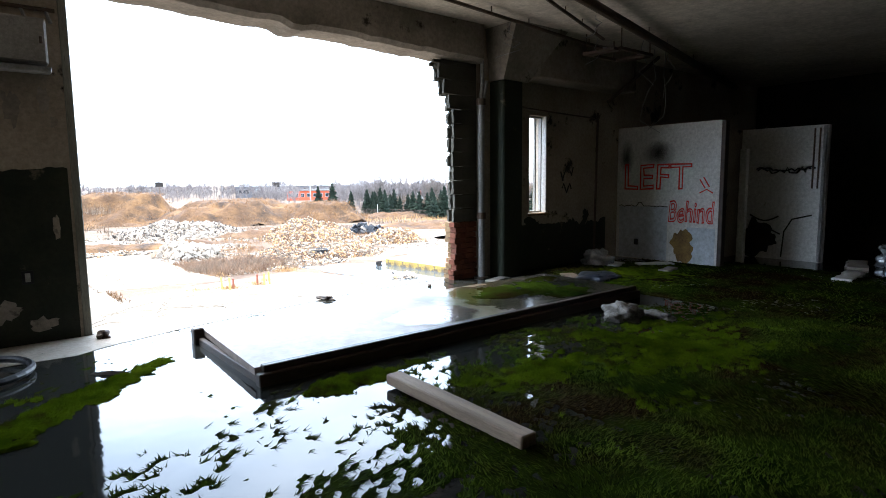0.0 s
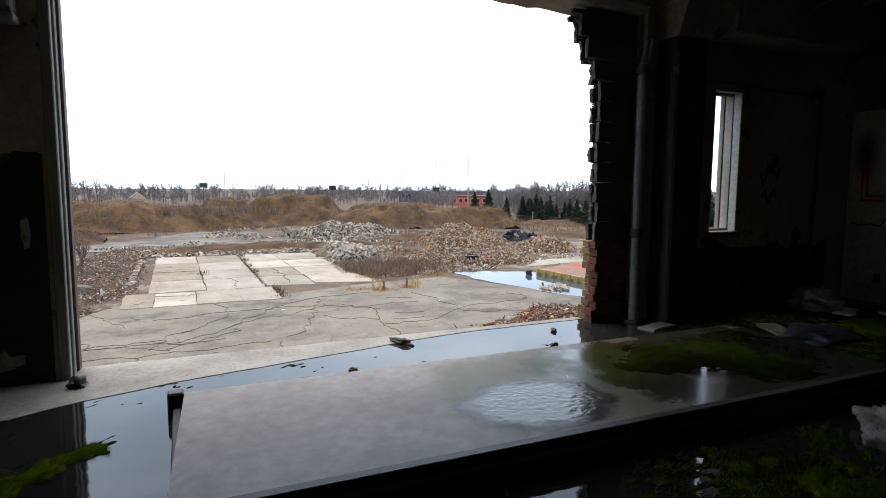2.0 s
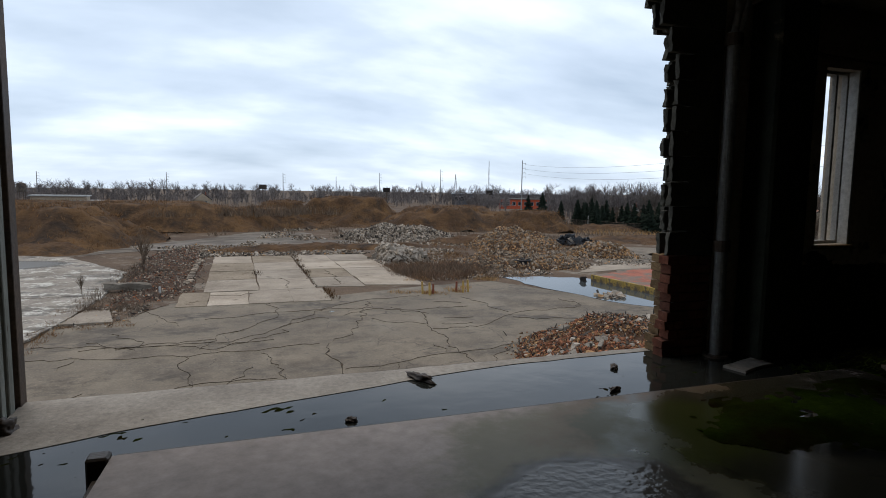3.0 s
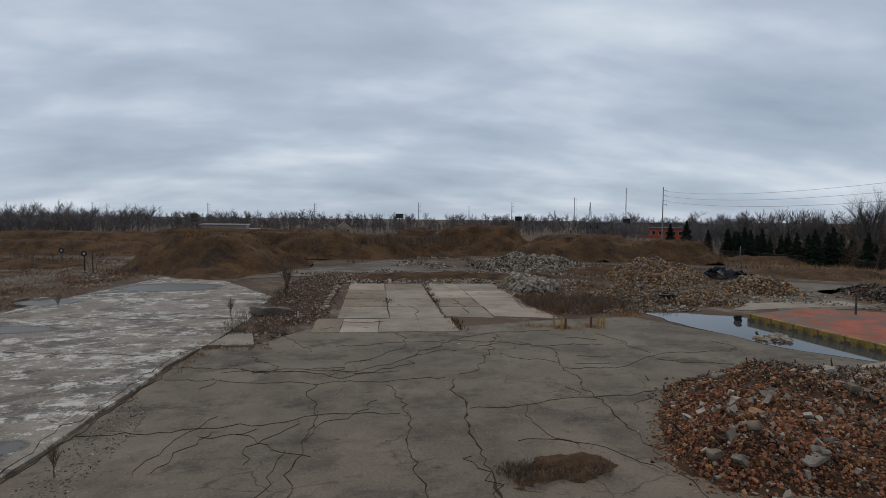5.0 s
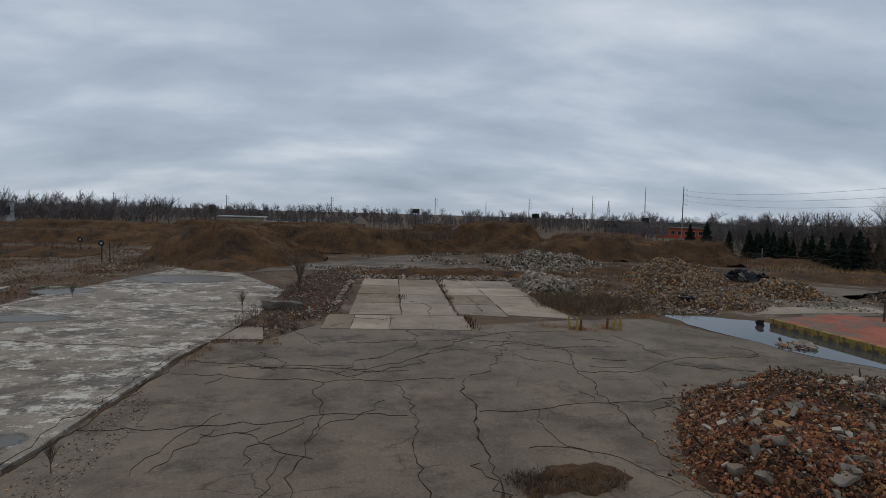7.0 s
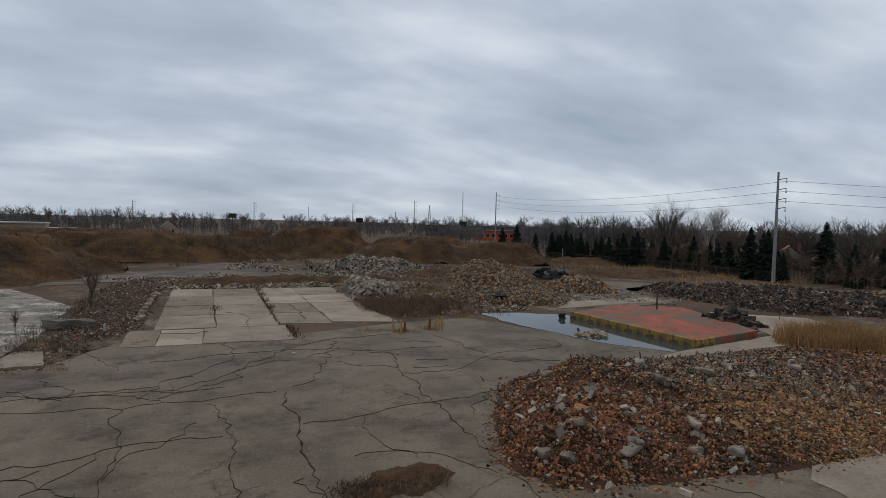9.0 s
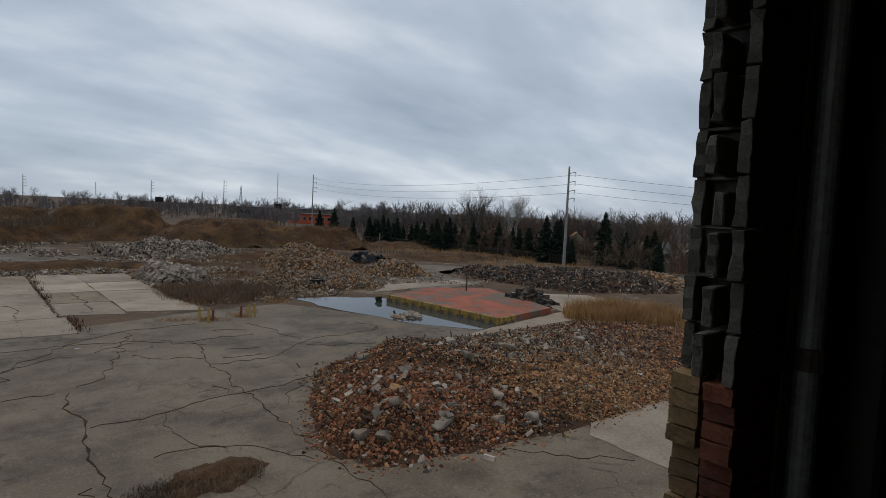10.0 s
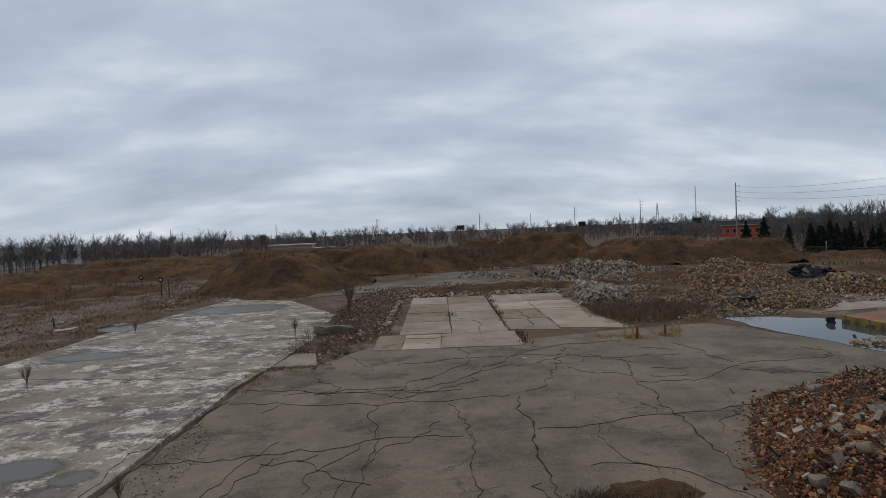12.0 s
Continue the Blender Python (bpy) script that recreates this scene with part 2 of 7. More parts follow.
def flaked_floor(name):
    """Old factory floor: courses of worn blocks, bare grey concrete, flakes of white paint and dark repairs."""
    m = material(name, (0.285, 0.24, 0.19), (0.175, 0.142, 0.108), 0.2, 5, (0.45, 0.95), 0.5, c3=(0.10, 0.08, 0.06), spots=0.52, c3_scale=0.35, shine=0.25, soft=0.2)
    nt = m.node_tree
    N, L = nt.nodes.new, nt.links.new
    b = nt.nodes["Principled BSDF"]
    col = b.inputs["Base Color"].links[0].from_socket
    co, br, sep = N("ShaderNodeTexCoord"), N("ShaderNodeTexBrick"), N("ShaderNodeSeparateColor")
    br.inputs["Scale"].default_value = 0.33
    br.inputs["Brick Width"].default_value, br.inputs["Row Height"].default_value, br.inputs["Mortar Size"].default_value = 1.3, 0.8, 0.0
    br.inputs["Color1"].default_value, br.inputs["Color2"].default_value = (0, 0, 0, 1), (1, 1, 1, 1)
    L(co.outputs["Object"], br.inputs["Vector"])
    L(br.outputs["Color"], sep.inputs[0])

    def flakes(scale, lo, hi, share, stretch, shift):
        n = noise_layer(nt, scale, 14, 0.0, 1.0, 0.78, stretch, shift)
        ad, r = N("ShaderNodeMath"), N("ShaderNodeMapRange")
        ad.operation = "MULTIPLY_ADD"
        ad.inputs[1].default_value = share
        L(sep.outputs[0], ad.inputs[0])
        L(n, ad.inputs[2])
        r.inputs[1].default_value, r.inputs[2].default_value = lo, hi
        L(ad.outputs[0], r.inputs[0])
        return r.outputs[0]

    col = lay_colour(nt, flakes(0.4, 0.585, 0.63, 0.10, (0.9, 1, 1), 3.0), (0.44, 0.405, 0.345), col, 0.9)
    col = lay_colour(nt, flakes(0.9, 0.60, 0.63, 0.13, (0.85, 1, 1), 9.0), (0.53, 0.495, 0.43), col, 0.85)
    col = lay_colour(nt, flakes(0.4, 0.59, 0.63, 0.12, (0.9, 1, 1), 21.0), (0.085, 0.07, 0.055), col, 0.85)
    col = lay_colour(nt, flakes(1.0, 0.62, 0.66, 0.10, (0.8, 1, 1), 33.0), (0.06, 0.048, 0.036), col, 0.8)
    L(col, b.inputs["Base Color"])
    return m


def weather_apron():
    """Oil stains, scuffs, grit and hairlines over the big apron."""
    m = MAT["apron"]
    nt = m.node_tree
    N, L = nt.nodes.new, nt.links.new
    b = nt.nodes["Principled BSDF"]
    col = b.inputs["Base Color"].links[0].from_socket
    col = lay_colour(nt, noise_layer(nt, 0.16, 12, 0.52, 0.66, 0.72, (1, 0.7, 1), 4), (0.21, 0.175, 0.13), col, 0.6)
    col = lay_colour(nt, noise_layer(nt, 0.4, 13, 0.53, 0.64, 0.75, (0.7, 1, 1), 11), (0.05, 0.039, 0.029), col, 0.85)
    col = lay_colour(nt, noise_layer(nt, 1.8, 10, 0.61, 0.68, 0.72, (0.6, 1, 1), 17), (0.05, 0.038, 0.027), col, 0.8)
    col = lay_colour(nt, noise_layer(nt, 7.0, 4, 0.60, 0.70, 0.6, (1, 1, 1), 23), (0.26, 0.22, 0.17), col, 0.45)
    co, wob, ad, vo, r = N("ShaderNodeTexCoord"), N("ShaderNodeTexNoise"), N("ShaderNodeVectorMath"), N("ShaderNodeTexVoronoi"), N("ShaderNodeMapRange")
    wob.inputs["Scale"].default_value, wob.inputs["Detail"].default_value = 0.8, 6
    ad.operation = "MULTIPLY_ADD"
    ad.inputs[1].default_value = (1.6, 1.6, 0)
    L(co.outputs["Object"], wob.inputs["Vector"])
    L(wob.outputs["Color"], ad.inputs[0])
    L(co.outputs["Object"], ad.inputs[2])
    vo.feature = "DISTANCE_TO_EDGE"
    vo.inputs["Scale"].default_value = 0.28
    L(ad.outputs[0], vo.inputs["Vector"])
    r.inputs[1].default_value, r.inputs[2].default_value, r.inputs[3].default_value, r.inputs[4].default_value = 0.0, 0.012, 1.0, 0.0
    L(vo.outputs["Distance"], r.inputs[0])
    gate, both = noise_layer(nt, 0.25, 3, 0.5, 0.56, 0.5, (1, 1, 1), 31), N("ShaderNodeMath")
    both.operation = "MULTIPLY"
    L(r.outputs[0], both.inputs[0])
    L(gate, both.inputs[1])
    col = lay_colour(nt, both.outputs[0], (0.035, 0.027, 0.02), col, 0.8)
    L(col, b.inputs["Base Color"])


weather_apron()
MAT["slab_patchy"] = flaked_floor("flaked_factory_floor")


def spot_mask(nt, centre, radii, soft, scale, wander):
    """A blot with a soft wandering edge, in the object's own metres."""
    N, L = nt.nodes.new, nt.links.new
    co, mp, gr, n, ad, r = N("ShaderNodeTexCoord"), N("ShaderNodeMapping"), N("ShaderNodeTexGradient"), N("ShaderNodeTexNoise"), N("ShaderNodeMath"), N("ShaderNodeMapRange")
    gr.gradient_type = "SPHERICAL"
    k = (0.5 / radii[0], 0.5 / radii[1], 0.0)
    mp.inputs["Scale"].default_value = k
    mp.inputs["Location"].default_value = (-centre[0] * k[0], -centre[1] * k[1], 0)
    L(co.outputs["Object"], mp.inputs[0])
    L(mp.outputs[0], gr.inputs[0])
    n.inputs["Scale"].default_value, n.inputs["Detail"].default_value, n.inputs["Roughness"].default_value = scale, 8, 0.65
    L(co.outputs["Object"], n.inputs["Vector"])
    ad.operation = "MULTIPLY_ADD"
    ad.inputs[1].default_value = wander
    L(n.outputs["Fac"], ad.inputs[0])
    L(gr.outputs["Fac"], ad.inputs[2])
    r.interpolation_type = "SMOOTHSTEP"
    r.inputs[1].default_value, r.inputs[2].default_value = 0.5 + wander * 0.5 - soft, 0.5 + wander * 0.5 + soft
    L(ad.outputs[0], r.inputs[0])
    return r.outputs[0]


def stain_panel():
    """Algae stains and a wet dark end on the fallen panel."""
    nt = MAT["panel"].node_tree
    N, L = nt.nodes.new, nt.links.new
    b = nt.nodes["Principled BSDF"]
    col, rough = b.inputs["Base Color"].links[0].from_socket, b.inputs["Roughness"].links[0].from_socket
    for centre, radii, soft, scale, wander, colour, strength in (
            ((2.15, 0.75), (0.75, 0.75), 0.12, 3.5, 0.5, (0.105, 0.092, 0.030), 0.85), ((3.0, 1.15), (0.9, 0.5), 0.12, 4, 0.5, (0.12, 0.075, 0.03), 0.8),
            ((3.9, 0.65), (1.45, 1.0), 0.10, 3, 0.5, (0.022, 0.021, 0.012), 0.95), ((2.75, 1.0), (0.55, 0.4), 0.09, 6, 0.6, (0.045, 0.05, 0.012), 0.8)):
        x, f = N("ShaderNodeMix"), N("ShaderNodeMath")
        x.data_type, f.operation = "RGBA", "MULTIPLY"
        f.inputs[1].default_value = strength
        mask = spot_mask(nt, centre, radii, soft, scale, wander)
        L(mask, f.inputs[0])
        L(f.outputs[0], x.inputs[0])
        L(col, x.inputs[6])
        x.inputs[7].default_value = (*colour, 1)
        col = x.outputs[2]
    L(col, b.inputs["Base Color"])
    wet = N("ShaderNodeMix")
    L(spot_mask(nt, (3.9, 0.65), (1.45, 1.0), 0.1, 3, 0.5), wet.inputs[0])
    L(rough, wet.inputs[2])
    wet.inputs[3].default_value = 0.16
    L(wet.outputs[0], b.inputs["Roughness"])


stain_panel()


def thin_puddle(name, colour, ripple, scale, centre, radii, rough=0.05):
    """Water that thins out to nothing at its edge."""
    m = water_material(name, colour, ripple, scale)
    nt = m.node_tree
    nt.nodes["Principled BSDF"].inputs["Roughness"].default_value = rough
    nt.links.new(spot_mask(nt, centre, radii, 0.13, 5, 0.4), nt.nodes["Principled BSDF"].inputs["Alpha"])
    return m


def smudge_material(name, colour):
    """A soft smudge that fades out towards its edge."""
    m = bpy.data.materials.new(name)
    m.use_nodes = True
    nt = m.node_tree
    N, L = nt.nodes.new, nt.links.new
    b = nt.nodes["Principled BSDF"]
    b.inputs["Base Color"].default_value, b.inputs["Roughness"].default_value = (*colour, 1), 0.9
    co, gr, mp, n, mul = N("ShaderNodeTexCoord"), N("ShaderNodeTexGradient"), N("ShaderNodeMapping"), N("ShaderNodeTexNoise"), N("ShaderNodeMath")
    gr.gradient_type = "SPHERICAL"
    mp.inputs["Location"].default_value, mp.inputs["Scale"].default_value = (0, -1, -1), (0, 2, 2)
    n.inputs["Scale"].default_value, mul.operation = 3.0, "MULTIPLY"
    L(co.outputs["Generated"], mp.inputs[0])
    L(mp.outputs[0], gr.inputs[0])
    L(co.outputs["Generated"], n.inputs["Vector"])
    L(gr.outputs["Fac"], mul.inputs[0])
    L(n.outputs["Fac"], mul.inputs[1])
    twice = N("ShaderNodeMath")
    twice.operation, twice.use_clamp = "MULTIPLY", True
    twice.inputs[1].default_value = 0.9
    L(mul.outputs[0], twice.inputs[0])
    L(twice.outputs[0], b.inputs["Alpha"])
    return m


# ---- helpers ----
GROUND = -8.24


def finish(name, bm, mat, parent=None, label="", smooth=False, where=None):
    me = bpy.data.meshes.new(name)
    bmesh.ops.recalc_face_normals(bm, faces=bm.faces)
    bm.to_mesh(me)
    bm.free()
    if smooth:
        for p in me.polygons:
            p.use_smooth = True
    if mat:
        me.materials.append(mat)
    ob = new(name, me)
    if where:
        ob.matrix_basis = where
    if parent:
        ob.parent = parent
    return tagged(ob, label)


def part(name, bm, mat, parent, label="", smooth=False, where=None):
    return finish(name, bm, mat, parent, label, smooth, where)


def raw(name, verts, faces, mat, parent=None, label="", smooth=False):
    me = bpy.data.meshes.new(name)
    me.from_pydata(verts, [], faces)
    me.update()
    if smooth:
        me.polygons.foreach_set("use_smooth", [True] * len(me.polygons))
    me.materials.append(mat)
    ob = new(name, me)
    if parent:
        ob.parent = parent
    return tagged(ob, label)


def box(bm, x0, y0, z0, x1, y1, z1, bevel=0.0):
    r = bmesh.ops.create_cube(bm, size=1.0)
    bmesh.ops.scale(bm, vec=(x1 - x0, y1 - y0, z1 - z0), verts=r["verts"])
    bmesh.ops.translate(bm, vec=((x0 + x1) / 2, (y0 + y1) / 2, (z0 + z1) / 2), verts=r["verts"])
    if bevel:
        es = list({e for v in r["verts"] for e in v.link_edges})
        bmesh.ops.bevel(bm, geom=es, offset=bevel, segments=1, affect="EDGES")
    return bm


def boxed(*a, bevel=0.0):
    return box(bmesh.new(), *a, bevel=bevel)


def tube(bm, a, b, r0, r1=None, n=8, caps=True):
    a, b = Vector(a), Vector(b)
    q = (b - a).to_track_quat("Z", "Y").to_matrix().to_4x4()
    bmesh.ops.create_cone(bm, cap_ends=caps, segments=n, radius1=r0, radius2=r0 if r1 is None else r1, depth=(b - a).length,
                          matrix=Matrix.Translation((a + b) / 2) @ q)
    return bm


def tubes(bm, pts, r, n=6):
    """One unbroken tube along the points."""
    pts = [Vector(p) for p in pts]
    rings = []
    for i, p in enumerate(pts):
        d = (pts[min(i + 1, len(pts) - 1)] - pts[max(i - 1, 0)]).normalized()
        side = d.cross(Vector((0.13, 0.29, 0.95)))
        side = side.normalized() if side.length > 0.05 else d.cross(Vector((1, 0, 0))).normalized()
        other = d.cross(side)
        rings.append([bm.verts.new(p + (side * math.cos(k * 6.28319 / n) + other * math.sin(k * 6.28319 / n)) * r) for k in range(n)])
    for a, b in zip(rings, rings[1:]):
        for k in range(n):
            bm.faces.new((a[k], a[(k + 1) % n], b[(k + 1) % n], b[k]))
    bm.faces.new(rings[0]), bm.faces.new(rings[-1])
    return bm


def empty(name, label="", category="", group="", kind="", at=(0, 0, 0)):
    ob = tagged(new(name), label, category, group, kind)
    ob.location = at
    return ob


def structure(ob, label, category=""):
    return tagged(ob, label, category, kind="structure")


def fbm(x, y, s, seed=0.0):
    return noise.fractal(Vector((x * s + seed, y * s - seed * 0.7, seed)), 1.0, 2.0, 5)


# ---- the building: floor, walls, ceiling ----
X0, X1, Y0, Y1 = -7.0, 15.0, -9.0, 6.0
OUT = 6.3
CEIL = 3.62
structure(finish("floor", boxed(X0 - 0.3, Y0 - 0.3, -0.35, X1 + 0.3, OUT - 0.02, 0.0), MAT["floor"]), "wet stained concrete floor slab of an upper storey", "floor")
structure(finish("ceiling", boxed(X0 - 0.3, Y0 - 0.3, CEIL, X1 + 0.3, OUT, CEIL + 0.3), MAT["ceiling"]), "stained bare concrete ceiling", "ceiling")
structure(finish("wall_west", boxed(X0 - 0.3, Y0 - 0.3, 0, X0, OUT, CEIL), MAT["wall"]), "grimy plastered end wall", "wall")
# near-black colour stands for the unlit depth beyond the partitions
structure(finish("wall_east", boxed(X1, Y0 - 0.3, 0, X1 + 0.3, OUT, CEIL), MAT["dark_paint"]), "end wall coloured near-black for the unlit far end", "wall")
structure(finish("wall_south", boxed(X0, Y0 - 0.3, 0, X1, Y0, CEIL), MAT["wall"]), "dark grimy back wall", "wall")
OPEN_L, OPEN_R, OPEN_TOP = 0.70, 5.30, 3.12
WIN = (6.85, 7.27, 0.91, 2.46)


def north_wall():
    bm = bmesh.new()
    box(bm, -1.3, Y1, 0, OPEN_L, OUT, CEIL)
    # second bay left open out of view, added to brighten the room
    box(bm, X0, Y1, 0, -5.9, OUT, CEIL)
    box(bm, -5.9, Y1, 3.24, -1.3, OUT, CEIL)
    wl = structure(finish("wall_north_left", bm, MAT["wall"]), "tan plastered wall beside the big opening", "wall")
    bm = bmesh.new()
    box(bm, 5.72, Y1, 0, WIN[0], OUT, CEIL)
    box(bm, WIN[1], Y1, 0, X1, OUT, CEIL)
    box(bm, WIN[0], Y1, 0, WIN[1], OUT, WIN[2])
    box(bm, WIN[0], Y1, WIN[3], WIN[1], OUT, CEIL)
    wr = structure(finish("wall_north_right", bm, MAT["wall"]), "sooty plastered wall with a narrow window and broken edge", "wall")
    bm = bmesh.new()
    n = 40
    rng = random.Random(4)
    top, low = [], []
    for i in range(n + 1):
        x = OPEN_L + (5.72 - OPEN_L) * i / n
        z = 3.24 - 0.14 * i / n + rng.uniform(-0.012, 0.012) - (0.05 if 17 <= i <= 18 else 0)
        low.append([bm.verts.new((x, y, z + d)) for y, d in ((Y1 - 0.16, 0.05), (Y1 - 0.1, 0), (OUT, 0))])
        top.append([bm.verts.new((x, y, CEIL)) for y in (Y1 - 0.16, OUT)])
    for i in range(n):
        a, b, c, d = low[i], low[i + 1], top[i], top[i + 1]
        bm.faces.new((a[0], b[0], b[1], a[1]))
        bm.faces.new((a[1], b[1], b[2], a[2]))
        bm.faces.new((a[2], b[2], d[1], c[1]))
        bm.faces.new((c[0], d[0], b[0], a[0]))
    structure(finish("lintel", bm, MAT["lintel"]), "grimy concrete beam with a ragged lower edge over the opening", "beam")
    return wl, wr


wall_left, wall_right = north_wall()

# ---- the ground outside ----
structure(finish("ground", boxed(-2500, 6.5, GROUND - 1, 2500, 3000, GROUND), MAT["earth"]), "bare earth and gravel ground reaching the horizon", "ground")


# ---- ground details ----
def inside(poly, x, y):
    """Signed distance in numpy from points to a polygon's edge; positive inside."""
    x, y = np.asarray(x, float), np.asarray(y, float)
    d, odd = np.full(x.shape, 1e9), np.zeros(x.shape, bool)
    for (ax, ay), (bx, by) in zip(poly, poly[1:] + poly[:1]):
        ex, ey = bx - ax, by - ay
        t = np.clip(((x - ax) * ex + (y - ay) * ey) / (ex * ex + ey * ey), 0, 1)
        d = np.minimum(d, np.hypot(x - ax - t * ex, y - ay - t * ey))
        cross = (ay > y) != (by > y)
        odd ^= cross & (x < (bx - ax) * (y - ay) / (by - ay if by != ay else 1e-9) + ax)
    return np.where(odd, d, -d)


def ragged(poly, step, amount, seed):
    """A polygon with its edges broken into short wandering runs."""
    rng, out = random.Random(seed), []
    for (ax, ay), (bx, by) in zip(poly, poly[1:] + poly[:1]):
        n = max(1, int(math.hypot(bx - ax, by - ay) / step))
        for i in range(n):
            w = amount if i else 0
            out.append((ax + (bx - ax) * i / n + rng.uniform(-w, w), ay + (by - ay) * i / n + rng.uniform(-w, w)))
    return out


def plate(name, poly, z0, z1, mat, parent=None, label=""):
    bm = bmesh.new()
    low, top = [bm.verts.new((x, y, z0)) for x, y in poly], [bm.verts.new((x, y, z1)) for x, y in poly]
    bm.faces.new(top)
    n = len(poly)
    for i in range(n):
        bm.faces.new((low[i], low[(i + 1) % n], top[(i + 1) % n], top[i]))
    bmesh.ops.triangulate(bm, faces=[f for f in bm.faces if len(f.verts) > 4])
    return finish(name, bm, mat, parent, label)


APRON = [(-10.8, 6.45), (-10.8, 26), (-10.3, 46.6), (-7, 47.4), (-3.8, 54.2), (9, 54.3), (18.5, 57.5), (27, 59), (31, 51), (37, 44.5), (46, 41), (46, 6.45)]
structure(plate("pavement", ragged(APRON, 1.2, 0.12, 1), GROUND - 0.3, GROUND + 0.03, MAT["apron"]), "wide grey cracked concrete apron", "pavement")
LEFT = [(-33, 6.45), (-11.0, 6.45), (-10.9, 42), (-10.3, 46.8), (-9.6, 58), (-10.4, 74), (-20, 90.5), (-30.6, 96.5), (-33.4, 67)]
structure(plate("pavement_flaked", ragged(LEFT, 1.5, 0.1, 2), GROUND - 0.3, GROUND + 0.16, MAT["slab_patchy"]), "pale concrete floor with flaking white paint", "pavement")
structure(plate("pavement_corner", ragged([(-10.2, 47.6), (-6.9, 47.7), (-7.9, 52), (-9.6, 52.4)], 0.6, 0.1, 3), GROUND - 0.3, GROUND + 0.14, MAT["slab_light"]), "broken corner of a pale concrete slab", "pavement")
structure(plate("pavement_small", ragged([(24.4, 16.5), (24.6, 20.4), (27.5, 22.5), (36, 24), (37, 17)], 0.8, 0.1, 4), GROUND - 0.3, GROUND + 0.07, MAT["slab_light"]), "pale concrete slab at the foot of the rubble", "pavement")
structure(plate("pavement_far", ragged([(45, 62), (58, 63), (62, 78), (74, 84), (66, 90), (54, 82), (46, 66)], 1.5, 0.4, 8), GROUND - 0.3, GROUND + 0.05, MAT["apron"]), "grey strip of far concrete", "pavement")
structure(plate("road", ragged([(-46, 56), (-40, 56), (-44, 78), (-45.5, 98), (-47, 122), (-48.5, 150), (-52, 240), (-60, 240), (-57, 172), (-53, 124), (-53, 98), (-50.5, 80)], 4, 0.5, 5), GROUND - 0.3, GROUND + 0.04,
          material("gravel_road", (0.17, 0.135, 0.098), (0.10, 0.075, 0.052), 0.2, 3, (0.85, 1), 0.4, c3=(0.09, 0.066, 0.043), spots=0.6)), "worn pale gravel road", "road")
structure(plate("pavement_wet", ragged([(-20, 93), (-11, 99), (20, 101), (22, 110), (8, 122), (16, 131), (4, 136), (-6, 119), (-16, 108)], 2, 0.7, 6), GROUND - 0.3, GROUND + 0.05,
          material("wet_far_concrete", (0.19, 0.16, 0.125), (0.085, 0.064, 0.045), 0.3, 3, (0.5, 0.9), 0.6, c3=(0.065, 0.045, 0.03), spots=0.5, stretch=(0.35, 1, 1), shine=0.2)), "wet broken concrete with dirt drifts", "pavement")

weed = material("weeds_in_cracks", (0.026, 0.018, 0.011), (0.06, 0.04, 0.02), 2, 14, (0.9, 1), 1.0, bump_distance=0.05)


def crack(points, width, seed, z=0.045):
    """A weed-filled crack: a low wandering ridge of dirt along a few corners."""
    rng = random.Random(seed)
    path = []
    for (ax, ay), (bx, by) in zip(points, points[1:]):
        n = max(2, int(math.hypot(bx - ax, by - ay) / 0.45))
        nx, ny = -(by - ay), bx - ax
        ln = math.hypot(nx, ny)
        for i in range(n):
            t = i / n
            w = fbm(ax + (bx - ax) * t, ay + (by - ay) * t, 0.35, seed) * 0.6 * math.sin(3.1416 * t) + fbm(ax + (bx - ax) * t, ay + (by - ay) * t, 1.3, seed) * 0.3 + rng.uniform(-0.09, 0.09)
            path.append((ax + (bx - ax) * t + nx / ln * w, ay + (by - ay) * t + ny / ln * w))
    verts, faces = [], []
    for i, (x, y) in enumerate(path):
        a, b = path[max(0, i - 1)], path[min(len(path) - 1, i + 1)]
        nx, ny = -(b[1] - a[1]), b[0] - a[0]
        ln = math.hypot(nx, ny) or 1
        w = width * rng.choice((0.1, 0.2, 0.3, 0.45, 0.7, 1.2, 1.6)) * 0.34 * min(1, 0.3 + i / 3, 0.3 + (len(path) - 1 - i) / 3) / 2
        for k, h in ((-1, -0.02), (0, 0.012), (1, -0.02)):
            verts.append((x + nx / ln * w * k, y + ny / ln * w * k, GROUND + z + h))
        if i:
            o = 3 * i
            faces += [(o - 3, o - 2, o + 1, o), (o - 2, o - 1, o + 2, o + 1)]
    return structure(raw("crack", verts, faces, weed), "dark weed-filled crack in the concrete", "crack")


